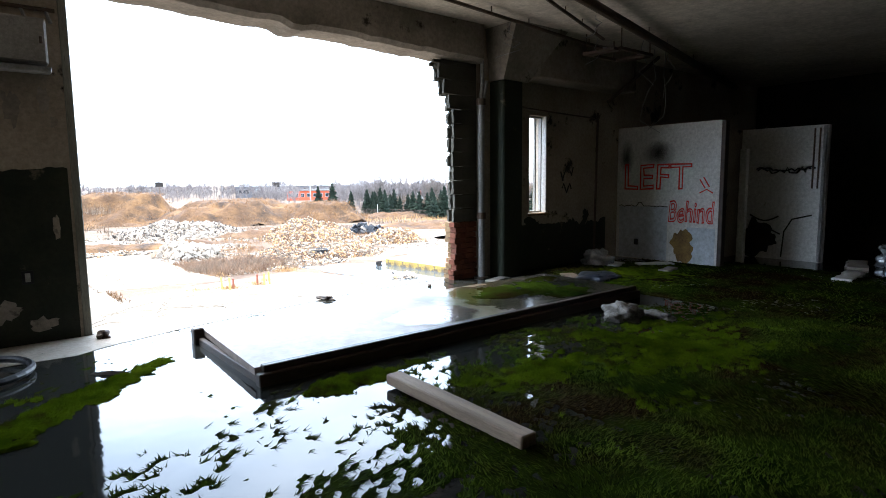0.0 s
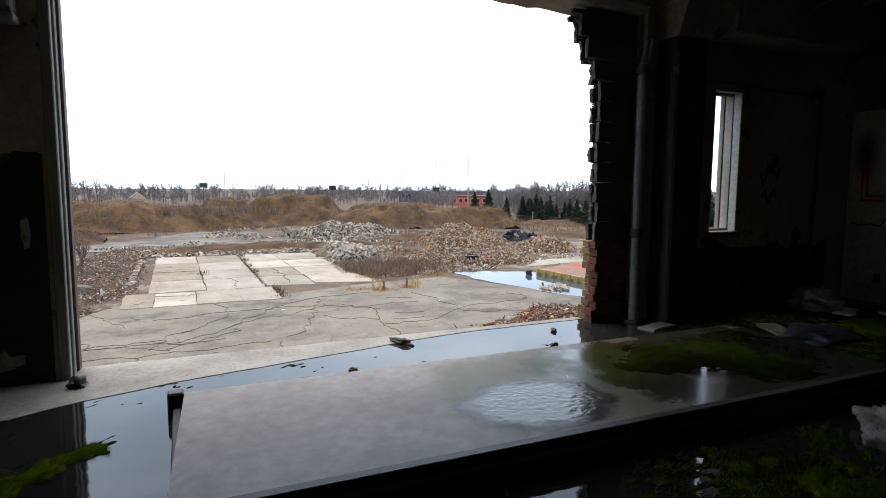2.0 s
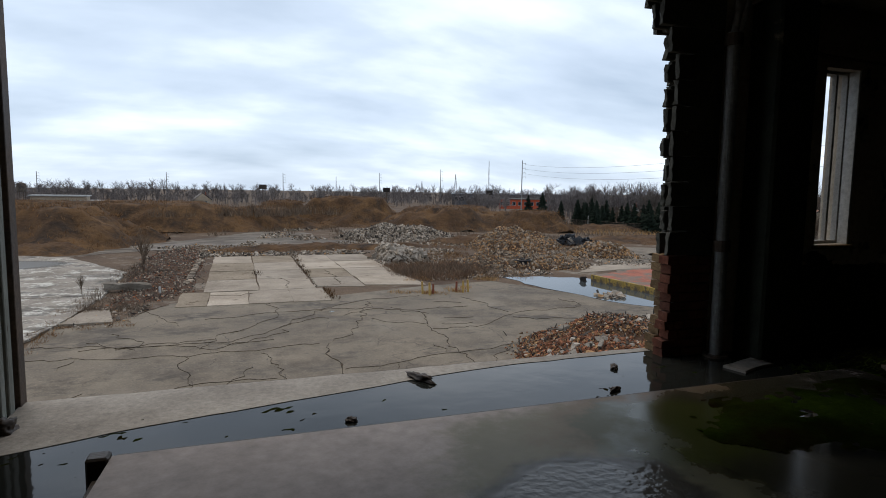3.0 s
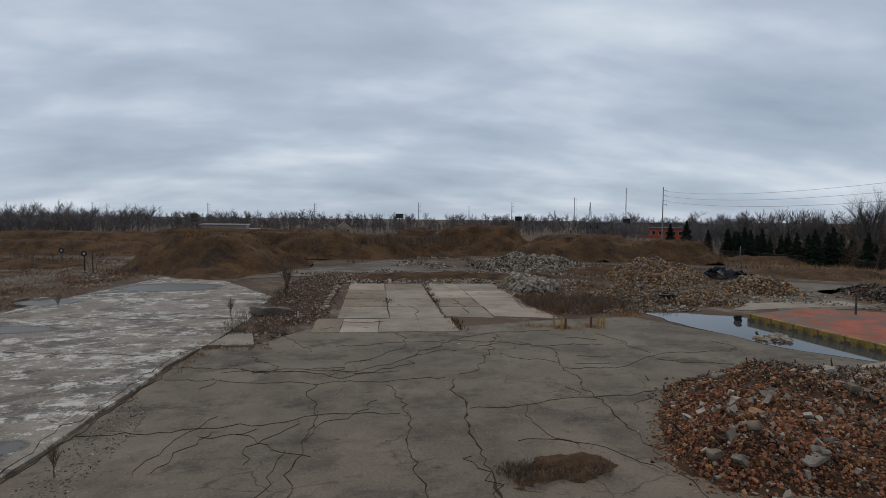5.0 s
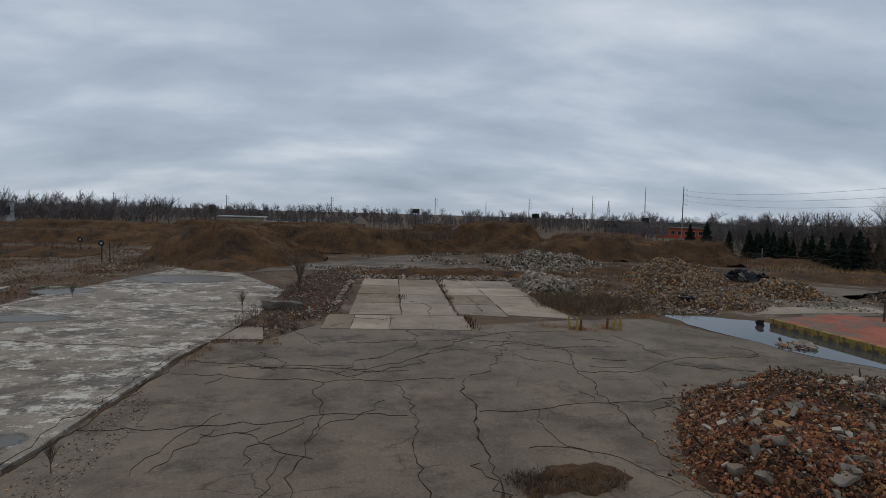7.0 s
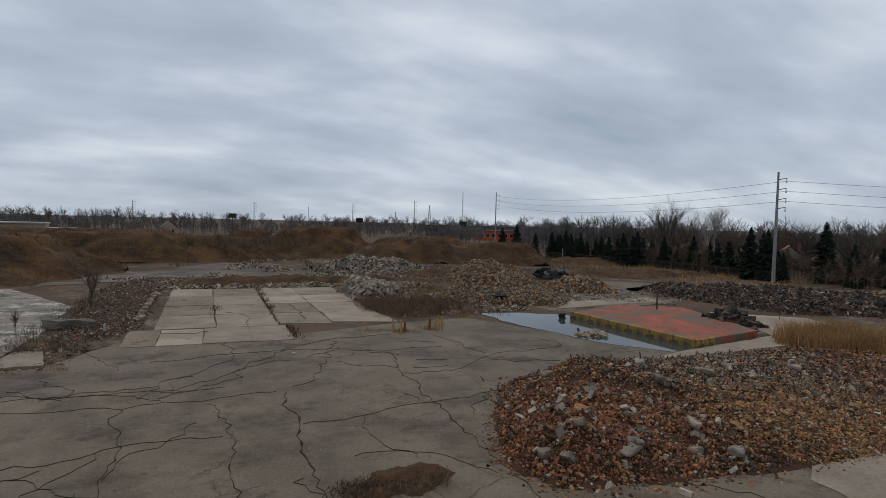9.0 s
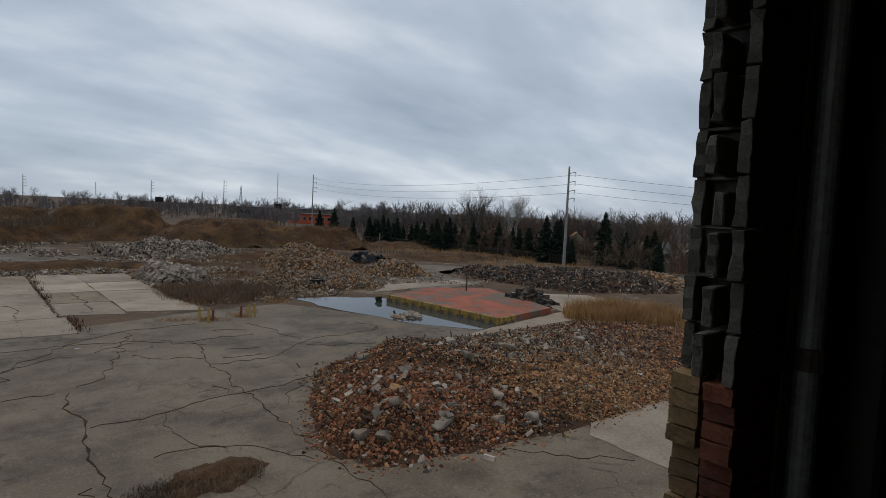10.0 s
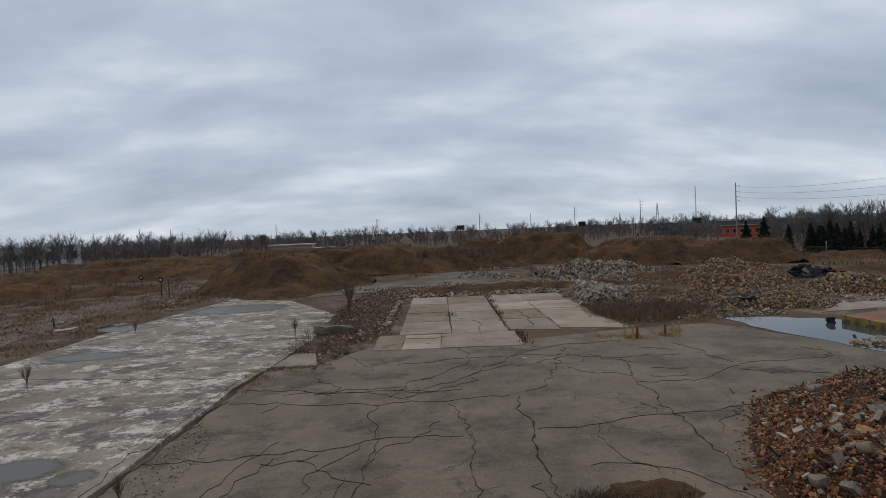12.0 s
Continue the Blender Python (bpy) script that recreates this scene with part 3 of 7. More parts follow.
for k, (w, pts) in enumerate((
        (0.16, ((-1.3, 37.4), (-0.7, 33.7), (-0.6, 28.3), (-0.7, 18))), (0.34, ((6.8, 38.1), (6.9, 32.5), (6.6, 27.8), (7.0, 22))),
        (0.18, ((-10, 41.7), (-3.4, 40.1), (1.1, 40.1), (3.8, 42.5), (7.2, 48), (11.9, 51.8), (17.5, 52.6))), (0.15, ((-10, 38.8), (-1.1, 37.4), (3, 37.8), (6.8, 38.2))),
        (0.24, ((15.1, 46), (14.2, 40), (14.1, 32), (13.9, 27), (14.2, 18))), (0.14, ((7, 32.4), (9.9, 33), (14.2, 34), (19, 35))),
        (0.12, ((-5.5, 51.6), (-2, 45))), (0.16, ((3, 37), (3.9, 31.5), (3.8, 26.7), (4.6, 20))), (0.12, ((10.1, 33), (9.7, 30.3), (11, 27))),
        (0.2, ((11.9, 51), (10, 44), (8.6, 40), (7, 38))), (0.2, ((-10.6, 30), (-4.8, 30.7), (-2, 31.2), (-0.6, 32.2), (3.9, 31.8))),
        (0.15, ((-0.8, 47.1), (3, 48.2), (8.7, 48.7), (14.8, 46.5), (20, 47))), (0.16, ((14.3, 39.9), (18, 39.9), (22, 43.3), (29.3, 44.5))),
        (0.14, ((20.5, 51), (22, 43.4))), (0.14, ((3.6, 54), (4.4, 47), (1, 42))), (0.22, ((-10.7, 26), (-10.6, 46.5))), (0.16, ((13.9, 27.2), (20, 21.5), (24.4, 17.5))),
        (0.12, ((-6, 26), (-4.8, 30.6))), (0.12, ((-7.2, 54), (-5.5, 51.4), (-3.6, 53.6))))):
    crack(pts, w, k + 1)
for k, (w, pts) in enumerate((
        (0.3, ((-11.4, 8), (-11.3, 42), (-10.7, 47))), (0.16, ((-33, 47.5), (-22, 46), (-11, 44.2))), (0.14, ((-31, 37), (-25, 37.6), (-18, 36.5))), (0.2, ((-33, 55), (-31, 75), (-30, 95))),
        (0.14, ((-26, 60), (-18, 58.5), (-10.5, 59))))):
    crack(pts, w, k + 40, 0.17)


def slab_field():
    """The pale slab beyond the apron, panel by panel, with recessed joints."""
    thing = structure(empty("concrete_slab", "", ""), "pale concrete slab cast in separate panels", "slab")
    rng = random.Random(11)
    cols, rows_y = [(-1.6, 3.2), (3.3, 8.5), (8.75, 13.4), (13.5, 18.9)], [(52.3, 58.7), (58.9, 65.9), (66.1, 72.6), (72.8, 80.0), (80.2, 88.0)]
    dark = material("stained_slab_panel", (0.19, 0.148, 0.105), (0.27, 0.215, 0.155), 0.4, 5, (0.8, 0.95), 0.3, c3=(0.12, 0.085, 0.055), spots=0.58, shine=0.12)
    for j, (y0, y1) in enumerate(rows_y):
        for i, (x0, x1) in enumerate(cols if j else [(-3.4, -1.05), (-1.0, 2.25), (2.3, 5.85), (5.9, 9.05)]):
            sx = (y0 - 54.6) * -0.012
            bm = bmesh.new()
            cs = [(x0 + sx, y0), (x1 + sx, y0), (x1 + sx - 0.05, y1), (x0 + sx - 0.05, y1)]
            if j == 1 and i == 3:
                cs[0], cs[1] = (x0 + sx, 59.6), (x1 + sx + 0.6, 58.2)
            if j == 1 and i == 2:
                cs[0] = (x0 + sx - 0.2, 59.9)
            z = GROUND + 0.075 + rng.uniform(-0.018, 0.018)
            tx, ty = rng.uniform(-0.004, 0.004), rng.uniform(-0.004, 0.004)
            cs = [(x + rng.uniform(-0.05, 0.05), y + rng.uniform(-0.06, 0.06)) for x, y in ragged(cs, 1.7, 0.05, j * 9 + i)]
            top = [bm.verts.new((x, y, z + tx * (x - x0) + ty * (y - y0))) for x, y in cs]
            low = [bm.verts.new((x, y, GROUND - 0.1)) for x, y in cs]
            bm.faces.new(top)
            for k in range(len(cs)):
                bm.faces.new((low[k], low[(k + 1) % len(cs)], top[(k + 1) % len(cs)], top[k]))
            part("panel", bm, dark if (i, j) in ((0, 2), (0, 3), (1, 4), (2, 2), (0, 0)) else MAT["slab_light"], thing)
    bm = bmesh.new()
    for x, y in ((8.6, 70), (8.6, 75), (8.7, 81), (8.7, 86), (18.9, 66), (3.2, 70), (9.3, 54), (9.3, 57)):
        for _ in range(60):
            a, l = rng.uniform(0, 6.28), rng.uniform(0.15, 0.5)
            px, py = x + rng.gauss(0, 0.25), y + rng.gauss(0, 0.9)
            v = [bm.verts.new(p) for p in ((px, py, GROUND), (px + 0.05, py, GROUND), (px + math.cos(a) * 0.1, py + math.sin(a) * 0.1, GROUND + l))]
            bm.faces.new(v)
    tagged(part("weeds", bm, MAT["dry_grass"], thing, "dry tan weeds in the joints"), kind="stuff")


slab_field()


for k, (w, pts) in enumerate((
        (0.14, ((-1.0, 57.0), (1.6, 56.4), (3.2, 57.2))), (0.12, ((5.8, 59.4), (6.2, 63), (5.6, 66.4))), (0.24, ((8.6, 58.8), (8.6, 70), (8.5, 80), (8.4, 88))),
        (0.13, ((11, 60.5), (11.4, 66), (10.8, 72)))), 70):
    crack(pts, w, k, 0.11)


def hairlines():
    """Short fine cracks that branch across the apron."""
    rng = random.Random(91)
    k = 0
    while k < 30:
        x, y, a = rng.uniform(-10, 30), rng.uniform(20, 53), rng.choice((0.0, 1.57, 0.5, 2.4)) + rng.gauss(0, 0.35)
        pts = [(x, y)]
        for _ in range(rng.randint(2, 4)):
            a += rng.gauss(0, 0.5)
            ln = rng.uniform(0.8, 2.6)
            pts.append((pts[-1][0] + math.cos(a) * ln, pts[-1][1] + math.sin(a) * ln))
        if all(inside(MAIN, [p[0]], [p[1]])[0] < -0.6 and -10.4 < p[0] < 30 and 18 < p[1] < 50 for p in pts):
            crack(pts, rng.uniform(0.03, 0.06), 100 + k)
            k += 1


# ---- water, the painted platform ----
POND = [(29.3, 61.5), (34.5, 60.5), (38.2, 58.0), (39.4, 39.6), (36.2, 40.3), (33.6, 43.5), (32.0, 47.4), (30.2, 53.5)]
structure(plate("water_pond", ragged(POND, 1.3, 0.35, 7), GROUND - 0.2, GROUND + 0.055, MAT["pond"]), "still grey rainwater pond", "water")


def platform():
    thing = empty("painted_platform", "low concrete platform with faded orange top and yellow kerb", "platform", at=(46, 52, GROUND))
    rel = [(37.9, 56.6), (39.3, 41.0), (48.6, 43.1), (53.0, 56.8), (46.6, 60.0)]
    rel = [(x - 46, y - 52) for x, y in rel]
    part_of = plate("top", ragged(rel, 1.5, 0.05, 9), 0, 0.62, MAT["orange"], thing, "faded orange painted top")
    for (ax, ay), (bx, by) in zip(rel[:2], (rel[1], (rel[1][0] + 2.4, rel[1][1] + 0.52))):
        d = Vector((bx - ax, by - ay, 0))
        n, u = max(2, int(d.length / 2.6)), d.normalized()
        for i in range(n):
            a, b = Vector((ax, ay, 0)) + d * (i / n) + u * 0.004, Vector((ax, ay, 0)) + d * ((i + 1) / n) - u * 0.004
            bm = boxed(0, -0.16, 0, (b - a).length, 0.12, 0.69, bevel=0.03)
            part("kerb", bm, MAT["yellow"], thing, "worn yellow painted kerb", where=Matrix.Translation(a) @ Matrix.Rotation(math.atan2(d.y, d.x), 4, "Z"))
    return thing


platform()
structure(plate("pavement_path", ragged([(33.4, 38.9), (39.6, 38.6), (50, 40.0), (62, 43.5), (64, 50), (56, 56), (50.6, 43.2), (39.5, 40.7), (36.3, 40.0)], 1.2, 0.15, 12), GROUND - 0.3, GROUND + 0.062, MAT["slab_light"]), "pale concrete path behind the rubble heap", "pavement")
structure(plate("pavement_strip", ragged([(39.5, 62), (46, 63.5), (57, 64.5), (58, 68.5), (45, 67.5)], 1.2, 0.2, 13), GROUND - 0.3, GROUND + 0.07, MAT["slab_light"]), "pale wet concrete strip behind the platform", "pavement")
for x, y, rx, ry, lab in ((-25.3, 83, 6.5, 4.2, "shallow bluish puddle on the flaked floor"), (-27.6, 54.2, 3.4, 1.6, "shallow bluish puddle on the flaked floor"), (-33, 70, 3.0, 2.6, "shallow bluish puddle on the flaked floor"), (-15.6, 29.6, 1.7, 1.3, "dark wet patch on the flaked floor"), (-12.7, 28.6, 0.9, 0.8, "dark wet patch on the flaked floor")):
    structure(plate("water_shallow", [(x + math.cos(a) * rx * 1.7, y + math.sin(a) * ry * 1.7) for a in (k * 0.2094 for k in range(30))], GROUND + 0.162, GROUND + 0.166, thin_puddle("floor_puddle", (0.10, 0.09, 0.075), 0.1, 3.0, (x, y), (rx, ry), 0.42)), lab, "water")


# ---- rubble ----
CUBE = np.array([(x, y, z) for x in (-0.5, 0.5) for y in (-0.5, 0.5) for z in (-0.5, 0.5)])
CUBE_FACES = np.array([(0, 1, 3, 2), (4, 6, 7, 5), (0, 4, 5, 1), (2, 3, 7, 6), (0, 2, 6, 4), (1, 5, 7, 3)])


def chunks(name, centres, sizes, mat, parent, label, rng, skew=0.12, tilt=1.0):
    """Many loose broken pieces in one mesh."""
    n = len(centres)
    a = rng.normal(size=(n, 4)) * np.array([1, tilt, tilt, 1])
    a /= np.linalg.norm(a, axis=1)[:, None]
    w, x, y, z = a.T
    R = np.stack([1 - 2 * (y * y + z * z), 2 * (x * y - w * z), 2 * (x * z + w * y), 2 * (x * y + w * z), 1 - 2 * (x * x + z * z), 2 * (y * z - w * x),
                  2 * (x * z - w * y), 2 * (y * z + w * x), 1 - 2 * (x * x + y * y)], 1).reshape(n, 3, 3)
    local = (CUBE[None] + rng.uniform(-skew, skew, (n, 8, 3))) * sizes[:, None, :]
    v = np.einsum("nij,nkj->nki", R, local) + centres[:, None, :]
    f = CUBE_FACES[None] + 8 * np.arange(n)[:, None, None]
    return tagged(raw(name, v.reshape(-1, 3).tolist(), f.reshape(-1, 4).tolist(), mat, parent, label), kind="stuff")


RUBBLE = dict(
    red=material("broken_red_brick", (0.27, 0.105, 0.05), (0.125, 0.056, 0.03), 1.5, 20, (0.85, 1), 0.4, random_tint=0.8),
    buff=material("broken_buff_brick", (0.36, 0.20, 0.09), (0.20, 0.112, 0.052), 1.5, 20, (0.85, 1), 0.4, random_tint=0.65),
    grey=material("broken_concrete", (0.29, 0.23, 0.17), (0.14, 0.105, 0.075), 1.2, 20, (0.85, 1), 0.4, random_tint=0.7),
    pale=material("pale_broken_concrete", (0.39, 0.33, 0.265), (0.22, 0.18, 0.14), 0.8, 12, (0.85, 1), 0.4, random_tint=0.5),
    dark=material("dark_scrap", (0.035, 0.029, 0.025), (0.085, 0.067, 0.052), 1.2, 12, (0.75, 0.95), 0.4, random_tint=0.7),
    black=material("black_plastic", (0.008, 0.009, 0.011), (0.02, 0.021, 0.024), 1.0, 8, (0.3, 0.5), 0.5),
    soil=material("rubble_soil", (0.04, 0.02, 0.011), (0.085, 0.045, 0.024), 0.5, 8, (0.9, 1), 0.9, bump_distance=0.08),
)


def heap(name, poly, top, slope, mixes, count, size, label, category, seed, tail=1.2, group="", fade=None):
    """A heap over a footprint: a core of fines and loose pieces over it. mixes: material, share, size factors, a spot (x, y, radius) or None."""
    rng = np.random.default_rng(seed)
    xs, ys = [p[0] for p in poly], [p[1] for p in poly]
    cx, cy = sum(xs) / len(xs), sum(ys) / len(ys)

    def height(x, y):
        d = inside(poly, x, y)
        n1 = np.array([noise.fractal(Vector((a * 0.16 + seed, b * 0.16, 0)), 1, 2, 4) for a, b in zip(np.ravel(x), np.ravel(y))]).reshape(np.shape(x))
        n2 = np.array([noise.noise(Vector((a * 0.9, b * 0.9, seed))) for a, b in zip(np.ravel(x), np.ravel(y))]).reshape(np.shape(x))
        low = 1.0 if fade is None else 1 - (1 - fade[2]) * np.clip((np.asarray(x) - fade[0]) / (fade[1] - fade[0]), 0, 1)
        return np.where(d > -0.3, low * top * (1 - np.exp(-np.maximum(d, 0) * slope)) * (1 + 0.75 * n1) + 0.16 * n2 * np.clip(d, 0, 1), 0) - 0.03

    thing = empty(name, label, category, group, at=(cx, cy, GROUND))
    span = max(max(xs) - min(xs), max(ys) - min(ys))
    step = max(0.3, span / 70)
    gx, gy = np.meshgrid(np.arange(min(xs) - 0.6, max(xs) + 0.6, step), np.arange(min(ys) - 0.6, max(ys) + 0.6, step))
    gz = height(gx, gy)
    idx = np.arange(gx.size).reshape(gx.shape)
    keep = gz > -0.028
    quads = [(idx[j, i], idx[j, i + 1], idx[j + 1, i + 1], idx[j + 1, i]) for j in range(gx.shape[0] - 1) for i in range(gx.shape[1] - 1)
             if keep[j, i] or keep[j, i + 1] or keep[j + 1, i] or keep[j + 1, i + 1]]
    raw("core", np.stack([gx.ravel() - cx, gy.ravel() - cy, gz.ravel()], 1).tolist(), [tuple(int(k) for k in q) for q in quads], RUBBLE["soil"], thing, "crushed brick and soil", True)
    names = dict(red="red_bricks", buff="buff_bricks", grey="concrete_rubble", pale="concrete_rubble", dark="scrap", black="sheeting")
    for key, share, factors, spot in mixes:
        want = int(count * share)
        px, py = np.empty(0), np.empty(0)
        while len(px) < want:
            x, y = rng.uniform(min(xs) - tail, max(xs) + tail, 4000), rng.uniform(min(ys) - tail, max(ys) + tail, 4000)
            d = inside(poly, x, y)
            ok = (d > 0) | (rng.random(4000) < np.exp(np.minimum(d, 0) * 3.5 / tail) * 0.5) & (d > -tail)
            if spot:
                ok &= np.hypot(x - spot[0], y - spot[1]) < spot[2] * (0.75 + 0.5 * rng.random(4000))
            px, py = np.concatenate([px, x[ok]]), np.concatenate([py, y[ok]])
        px, py = px[:want], py[:want]
        s = size * np.clip(np.exp(rng.normal(-0.12, 0.5, want)), 0.3, 2.2)[:, None] * np.array(factors)[None]
        z = np.maximum(height(px, py), 0) + s.min(axis=1) * 0.35
        chunks(names[key], np.stack([px - cx, py - cy, z], 1), s, RUBBLE[key], thing, "", rng, tilt=0.6)
    return thing, height


MAIN = [(14.0, 25.4), (14.9, 22.9), (19.5, 22.0), (27, 21.2), (33, 21.2), (43, 25), (54, 30.5), (50, 37.5), (42, 38.6), (36, 38.4), (27, 38.4), (19.2, 35.9), (16.2, 31)]
big_heap, big_height = heap("brick_rubble_heap", MAIN, 2.05, 0.42, (
    ("red", 0.40, (1.1, 0.6, 0.4), None), ("red", 0.12, (0.7, 0.55, 0.45), (18, 25, 5)), ("buff", 0.30, (1.0, 0.5, 0.35), (31, 25, 6)), ("buff", 0.22, (1.1, 0.55, 0.4), None),
    ("grey", 0.09, (1.5, 0.9, 0.6), (33, 34.5, 8)), ("grey", 0.10, (0.95, 0.6, 0.4), None), ("pale", 0.03, (1.0, 0.7, 0.45), None), ("pale", 0.0022, (2.2, 1.5, 0.9), (19, 23.6, 5)),
    ("pale", 0.003, (2.2, 1.4, 0.9), (32, 34, 9)), ("dark", 0.10, (1.0, 0.7, 0.5), None), ("dark", 0.07, (3.2, 0.3, 0.2), (34, 35, 10)), ("dark", 0.015, (5.0, 0.35, 0.2), None)), 60000, 0.105,
    "large heap of broken red brick and concrete", "rubble heap", 3, fade=(21, 34, 0.42))
hairlines()
heap("brick_rubble_strip", [(-8.2, 53.4), (-4.6, 56.6), (-2.9, 60), (-3.2, 95), (-5.5, 104), (-10, 98), (-10.6, 80), (-9.0, 62)], 0.5, 0.6,
     (("grey", 0.3, (1.2, 0.8, 0.5), None), ("pale", 0.05, (1.4, 0.9, 0.5), None), ("red", 0.25, (1, 0.55, 0.4), None), ("dark", 0.3, (3.6, 0.22, 0.18), None)), 6500, 0.105, "low strip of grey rubble and twigs", "rubble heap", 5)
heap("brick_rubble_heap", [(29, 68), (36, 65.5), (43, 65), (46, 71), (40, 77), (33, 79), (27.5, 75)], 1.3, 0.5,
     (("buff", 0.45, (1, 0.55, 0.4), None), ("grey", 0.4, (1.2, 0.8, 0.55), None), ("dark", 0.12, (2, 0.3, 0.25), None)), 7500, 0.15, "heap of buff brick and concrete rubble", "rubble heap", 7)
heap("brick_rubble_heap", [(38, 88), (46, 84), (54, 90), (55, 99), (47, 104), (39, 98)], 3.0, 0.3,
     (("buff", 0.6, (1, 0.6, 0.45), None), ("grey", 0.4, (1.2, 0.8, 0.55), None)), 7000, 0.17, "heap of buff brick rubble", "rubble heap", 8)
heap("brick_rubble_heap", [(48, 77), (52, 73.5), (57.5, 74), (59, 79), (55, 83), (49.5, 82)], 1.9, 0.5,
     (("buff", 0.6, (1, 0.6, 0.45), None), ("grey", 0.4, (1.2, 0.8, 0.55), None)), 2800, 0.2, "small conical heap of buff rubble", "rubble heap", 9)
heap("concrete_rubble_heap", [(19, 117), (24, 108), (34, 106), (42, 112), (44, 122), (34, 128), (24, 126)], 2.0, 0.3,
     (("pale", 0.55, (1.5, 0.9, 0.4), None), ("grey", 0.8, (1.2, 0.8, 0.45), None), ("dark", 0.2, (2.4, 0.5, 0.4), None)), 8000, 0.24, "heap of pale broken concrete", "rubble heap", 10)
heap("scrap_heap", [(62, 69), (64.5, 53), (71, 50), (79, 46), (90, 58), (87, 68), (72, 77), (65, 77.5)], 1.3, 0.55,
     (("dark", 0.6, (2.2, 0.7, 0.4), None), ("pale", 0.14, (2.2, 0.3, 0.25), None), ("grey", 0.12, (1.2, 0.7, 0.4), None), ("red", 0.1, (1, 0.6, 0.4), None)), 8500, 0.21, "long heap of dark scrap and charred debris", "scrap heap", 12)
heap("scrap_heap", [(48.8, 47.6), (51.6, 46.2), (54.0, 48.2), (53.6, 51.2), (50.2, 51)], 0.7 + 0.5, 0.9, (("dark", 1.0, (1.8, 0.7, 0.5), None),), 260, 0.4, "small dark scrap heap on the platform", "scrap heap", 13)
heap("tarpaulin_heap", [(55.5, 96), (58, 93.8), (62.5, 93.5), (63, 97.5), (59, 99)], 1.6, 0.7, (("black", 1.0, (1.5, 1.1, 0.3), None), ("pale", 0.05, (1.0, 0.7, 0.3), None)), 240, 0.5, "heap under black plastic sheeting", "heap", 14)
heap("brick_rubble_heap", [(82, 44), (92, 47), (96, 58), (92, 66), (89, 57), (83, 50)], 1.1, 0.6, (("buff", 0.6, (1, 0.6, 0.45), None), ("grey", 0.4, (1.2, 0.8, 0.55), None)), 900, 0.34, "low heap of buff rubble", "rubble heap", 15)


def boulder(x, y, size, turn, mat, label, z=None, seed=0):
    bm = bmesh.new()
    size = tuple(c * 0.68 for c in size) if z is None else size
    box(bm, -size[0] / 2, -size[1] / 2, -size[2] / 2, size[0] / 2, size[1] / 2, size[2] / 2)
    bmesh.ops.subdivide_edges(bm, edges=bm.edges[:], cuts=5, use_grid_fill=True)
    for v in bm.verts:
        n = noise.noise_vector(v.co * 2.3 + Vector((seed, 0, 0)))
        u = [2 * v.co[i] / size[i] for i in range(3)]
        far = sorted(abs(c) for c in u)
        if max(size) < 2:
            v.co *= 1 - 0.17 * max(0.0, far[1] - 0.5) - 0.13 * max(0.0, far[0] - 0.3)
        v.co += n * 0.3 * min(size[2], 0.5) + noise.noise_vector(v.co * 0.7 + Vector((0, seed, 0))) * 0.07 * min(max(size[:2]), 1.3) + noise.noise_vector(v.co * 7) * 0.07 * min(size[2], 0.6)
    h = float(big_height(np.array([x]), np.array([y]))[0]) if z is None else z
    return tagged(finish("concrete_chunk", bm, mat, where=pose(x, y, GROUND + h + size[2] * 0.35, random.Random(seed).uniform(-14, 14) / max(1, max(size)), random.Random(seed + 1).uniform(-14, 14) / max(1, max(size)), turn)),
                  label, "concrete chunk", "chunks in the rubble")


for k, (x, y, s, turn, key, lab) in enumerate((
        (18.3, 23.3, (1.6, 0.7, 0.3), 15, "pale", "flat pale concrete slab piece lying on the brick rubble"), (16.8, 24.5, (0.8, 0.6, 0.5), 50, "grey", "grey concrete lump on the brick rubble"),
        (22.4, 24.2, (1.3, 0.6, 0.5), 70, "grey", "long grey concrete block in the rubble"), (24.1, 23.4, (1.1, 0.55, 0.3), 80, "buff", "buff slab piece leaning in the rubble"),
        (21.4, 23.0, (0.7, 0.6, 0.5), 20, "grey", "grey concrete lump on the brick rubble"), (22.8, 22.3, (0.9, 0.7, 0.5), 120, "pale", "pale concrete lump at the foot of the rubble"),
        (18.0, 26.2, (1.1, 0.9, 0.5), 35, "buff", "rounded buff masonry lump on the rubble"), (15.2, 24.4, (0.9, 0.7, 0.5), 10, "grey", "grey concrete lump at the foot of the rubble"),
        (27.4, 33.6, (1.2, 0.8, 0.6), 60, "pale", "pale concrete lump on the heap's crest"), (30.4, 31.4, (1.6, 0.7, 0.6), 130, "grey", "long grey concrete block in the rubble"),
        (34.0, 33.0, (1.0, 0.9, 0.7), 15, "grey", "grey concrete lump on the brick rubble"), (37.5, 31.0, (1.3, 0.6, 0.5), 95, "pale", "pale concrete lump on the brick rubble"),
        (25.2, 29.4, (0.9, 0.7, 0.6), 75, "grey", "grey concrete lump on the brick rubble"), (20.5, 33.0, (0.9, 0.8, 0.5), 5, "pale", "pale concrete lump on the brick rubble"))):
    boulder(x, y, s, turn, RUBBLE[key], lab, seed=k)
heap("foundation_block", [(19.4, 75.2), (25.2, 76.0), (24.6, 82.5), (19.0, 81.8)], 1.35, 3.5, (("pale", 0.6, (2.0, 1.4, 0.6), None), ("grey", 0.4, (1.6, 1.0, 0.6), None)), 1500, 0.24, "broken square concrete foundation block", "foundation", 16, 0.8)
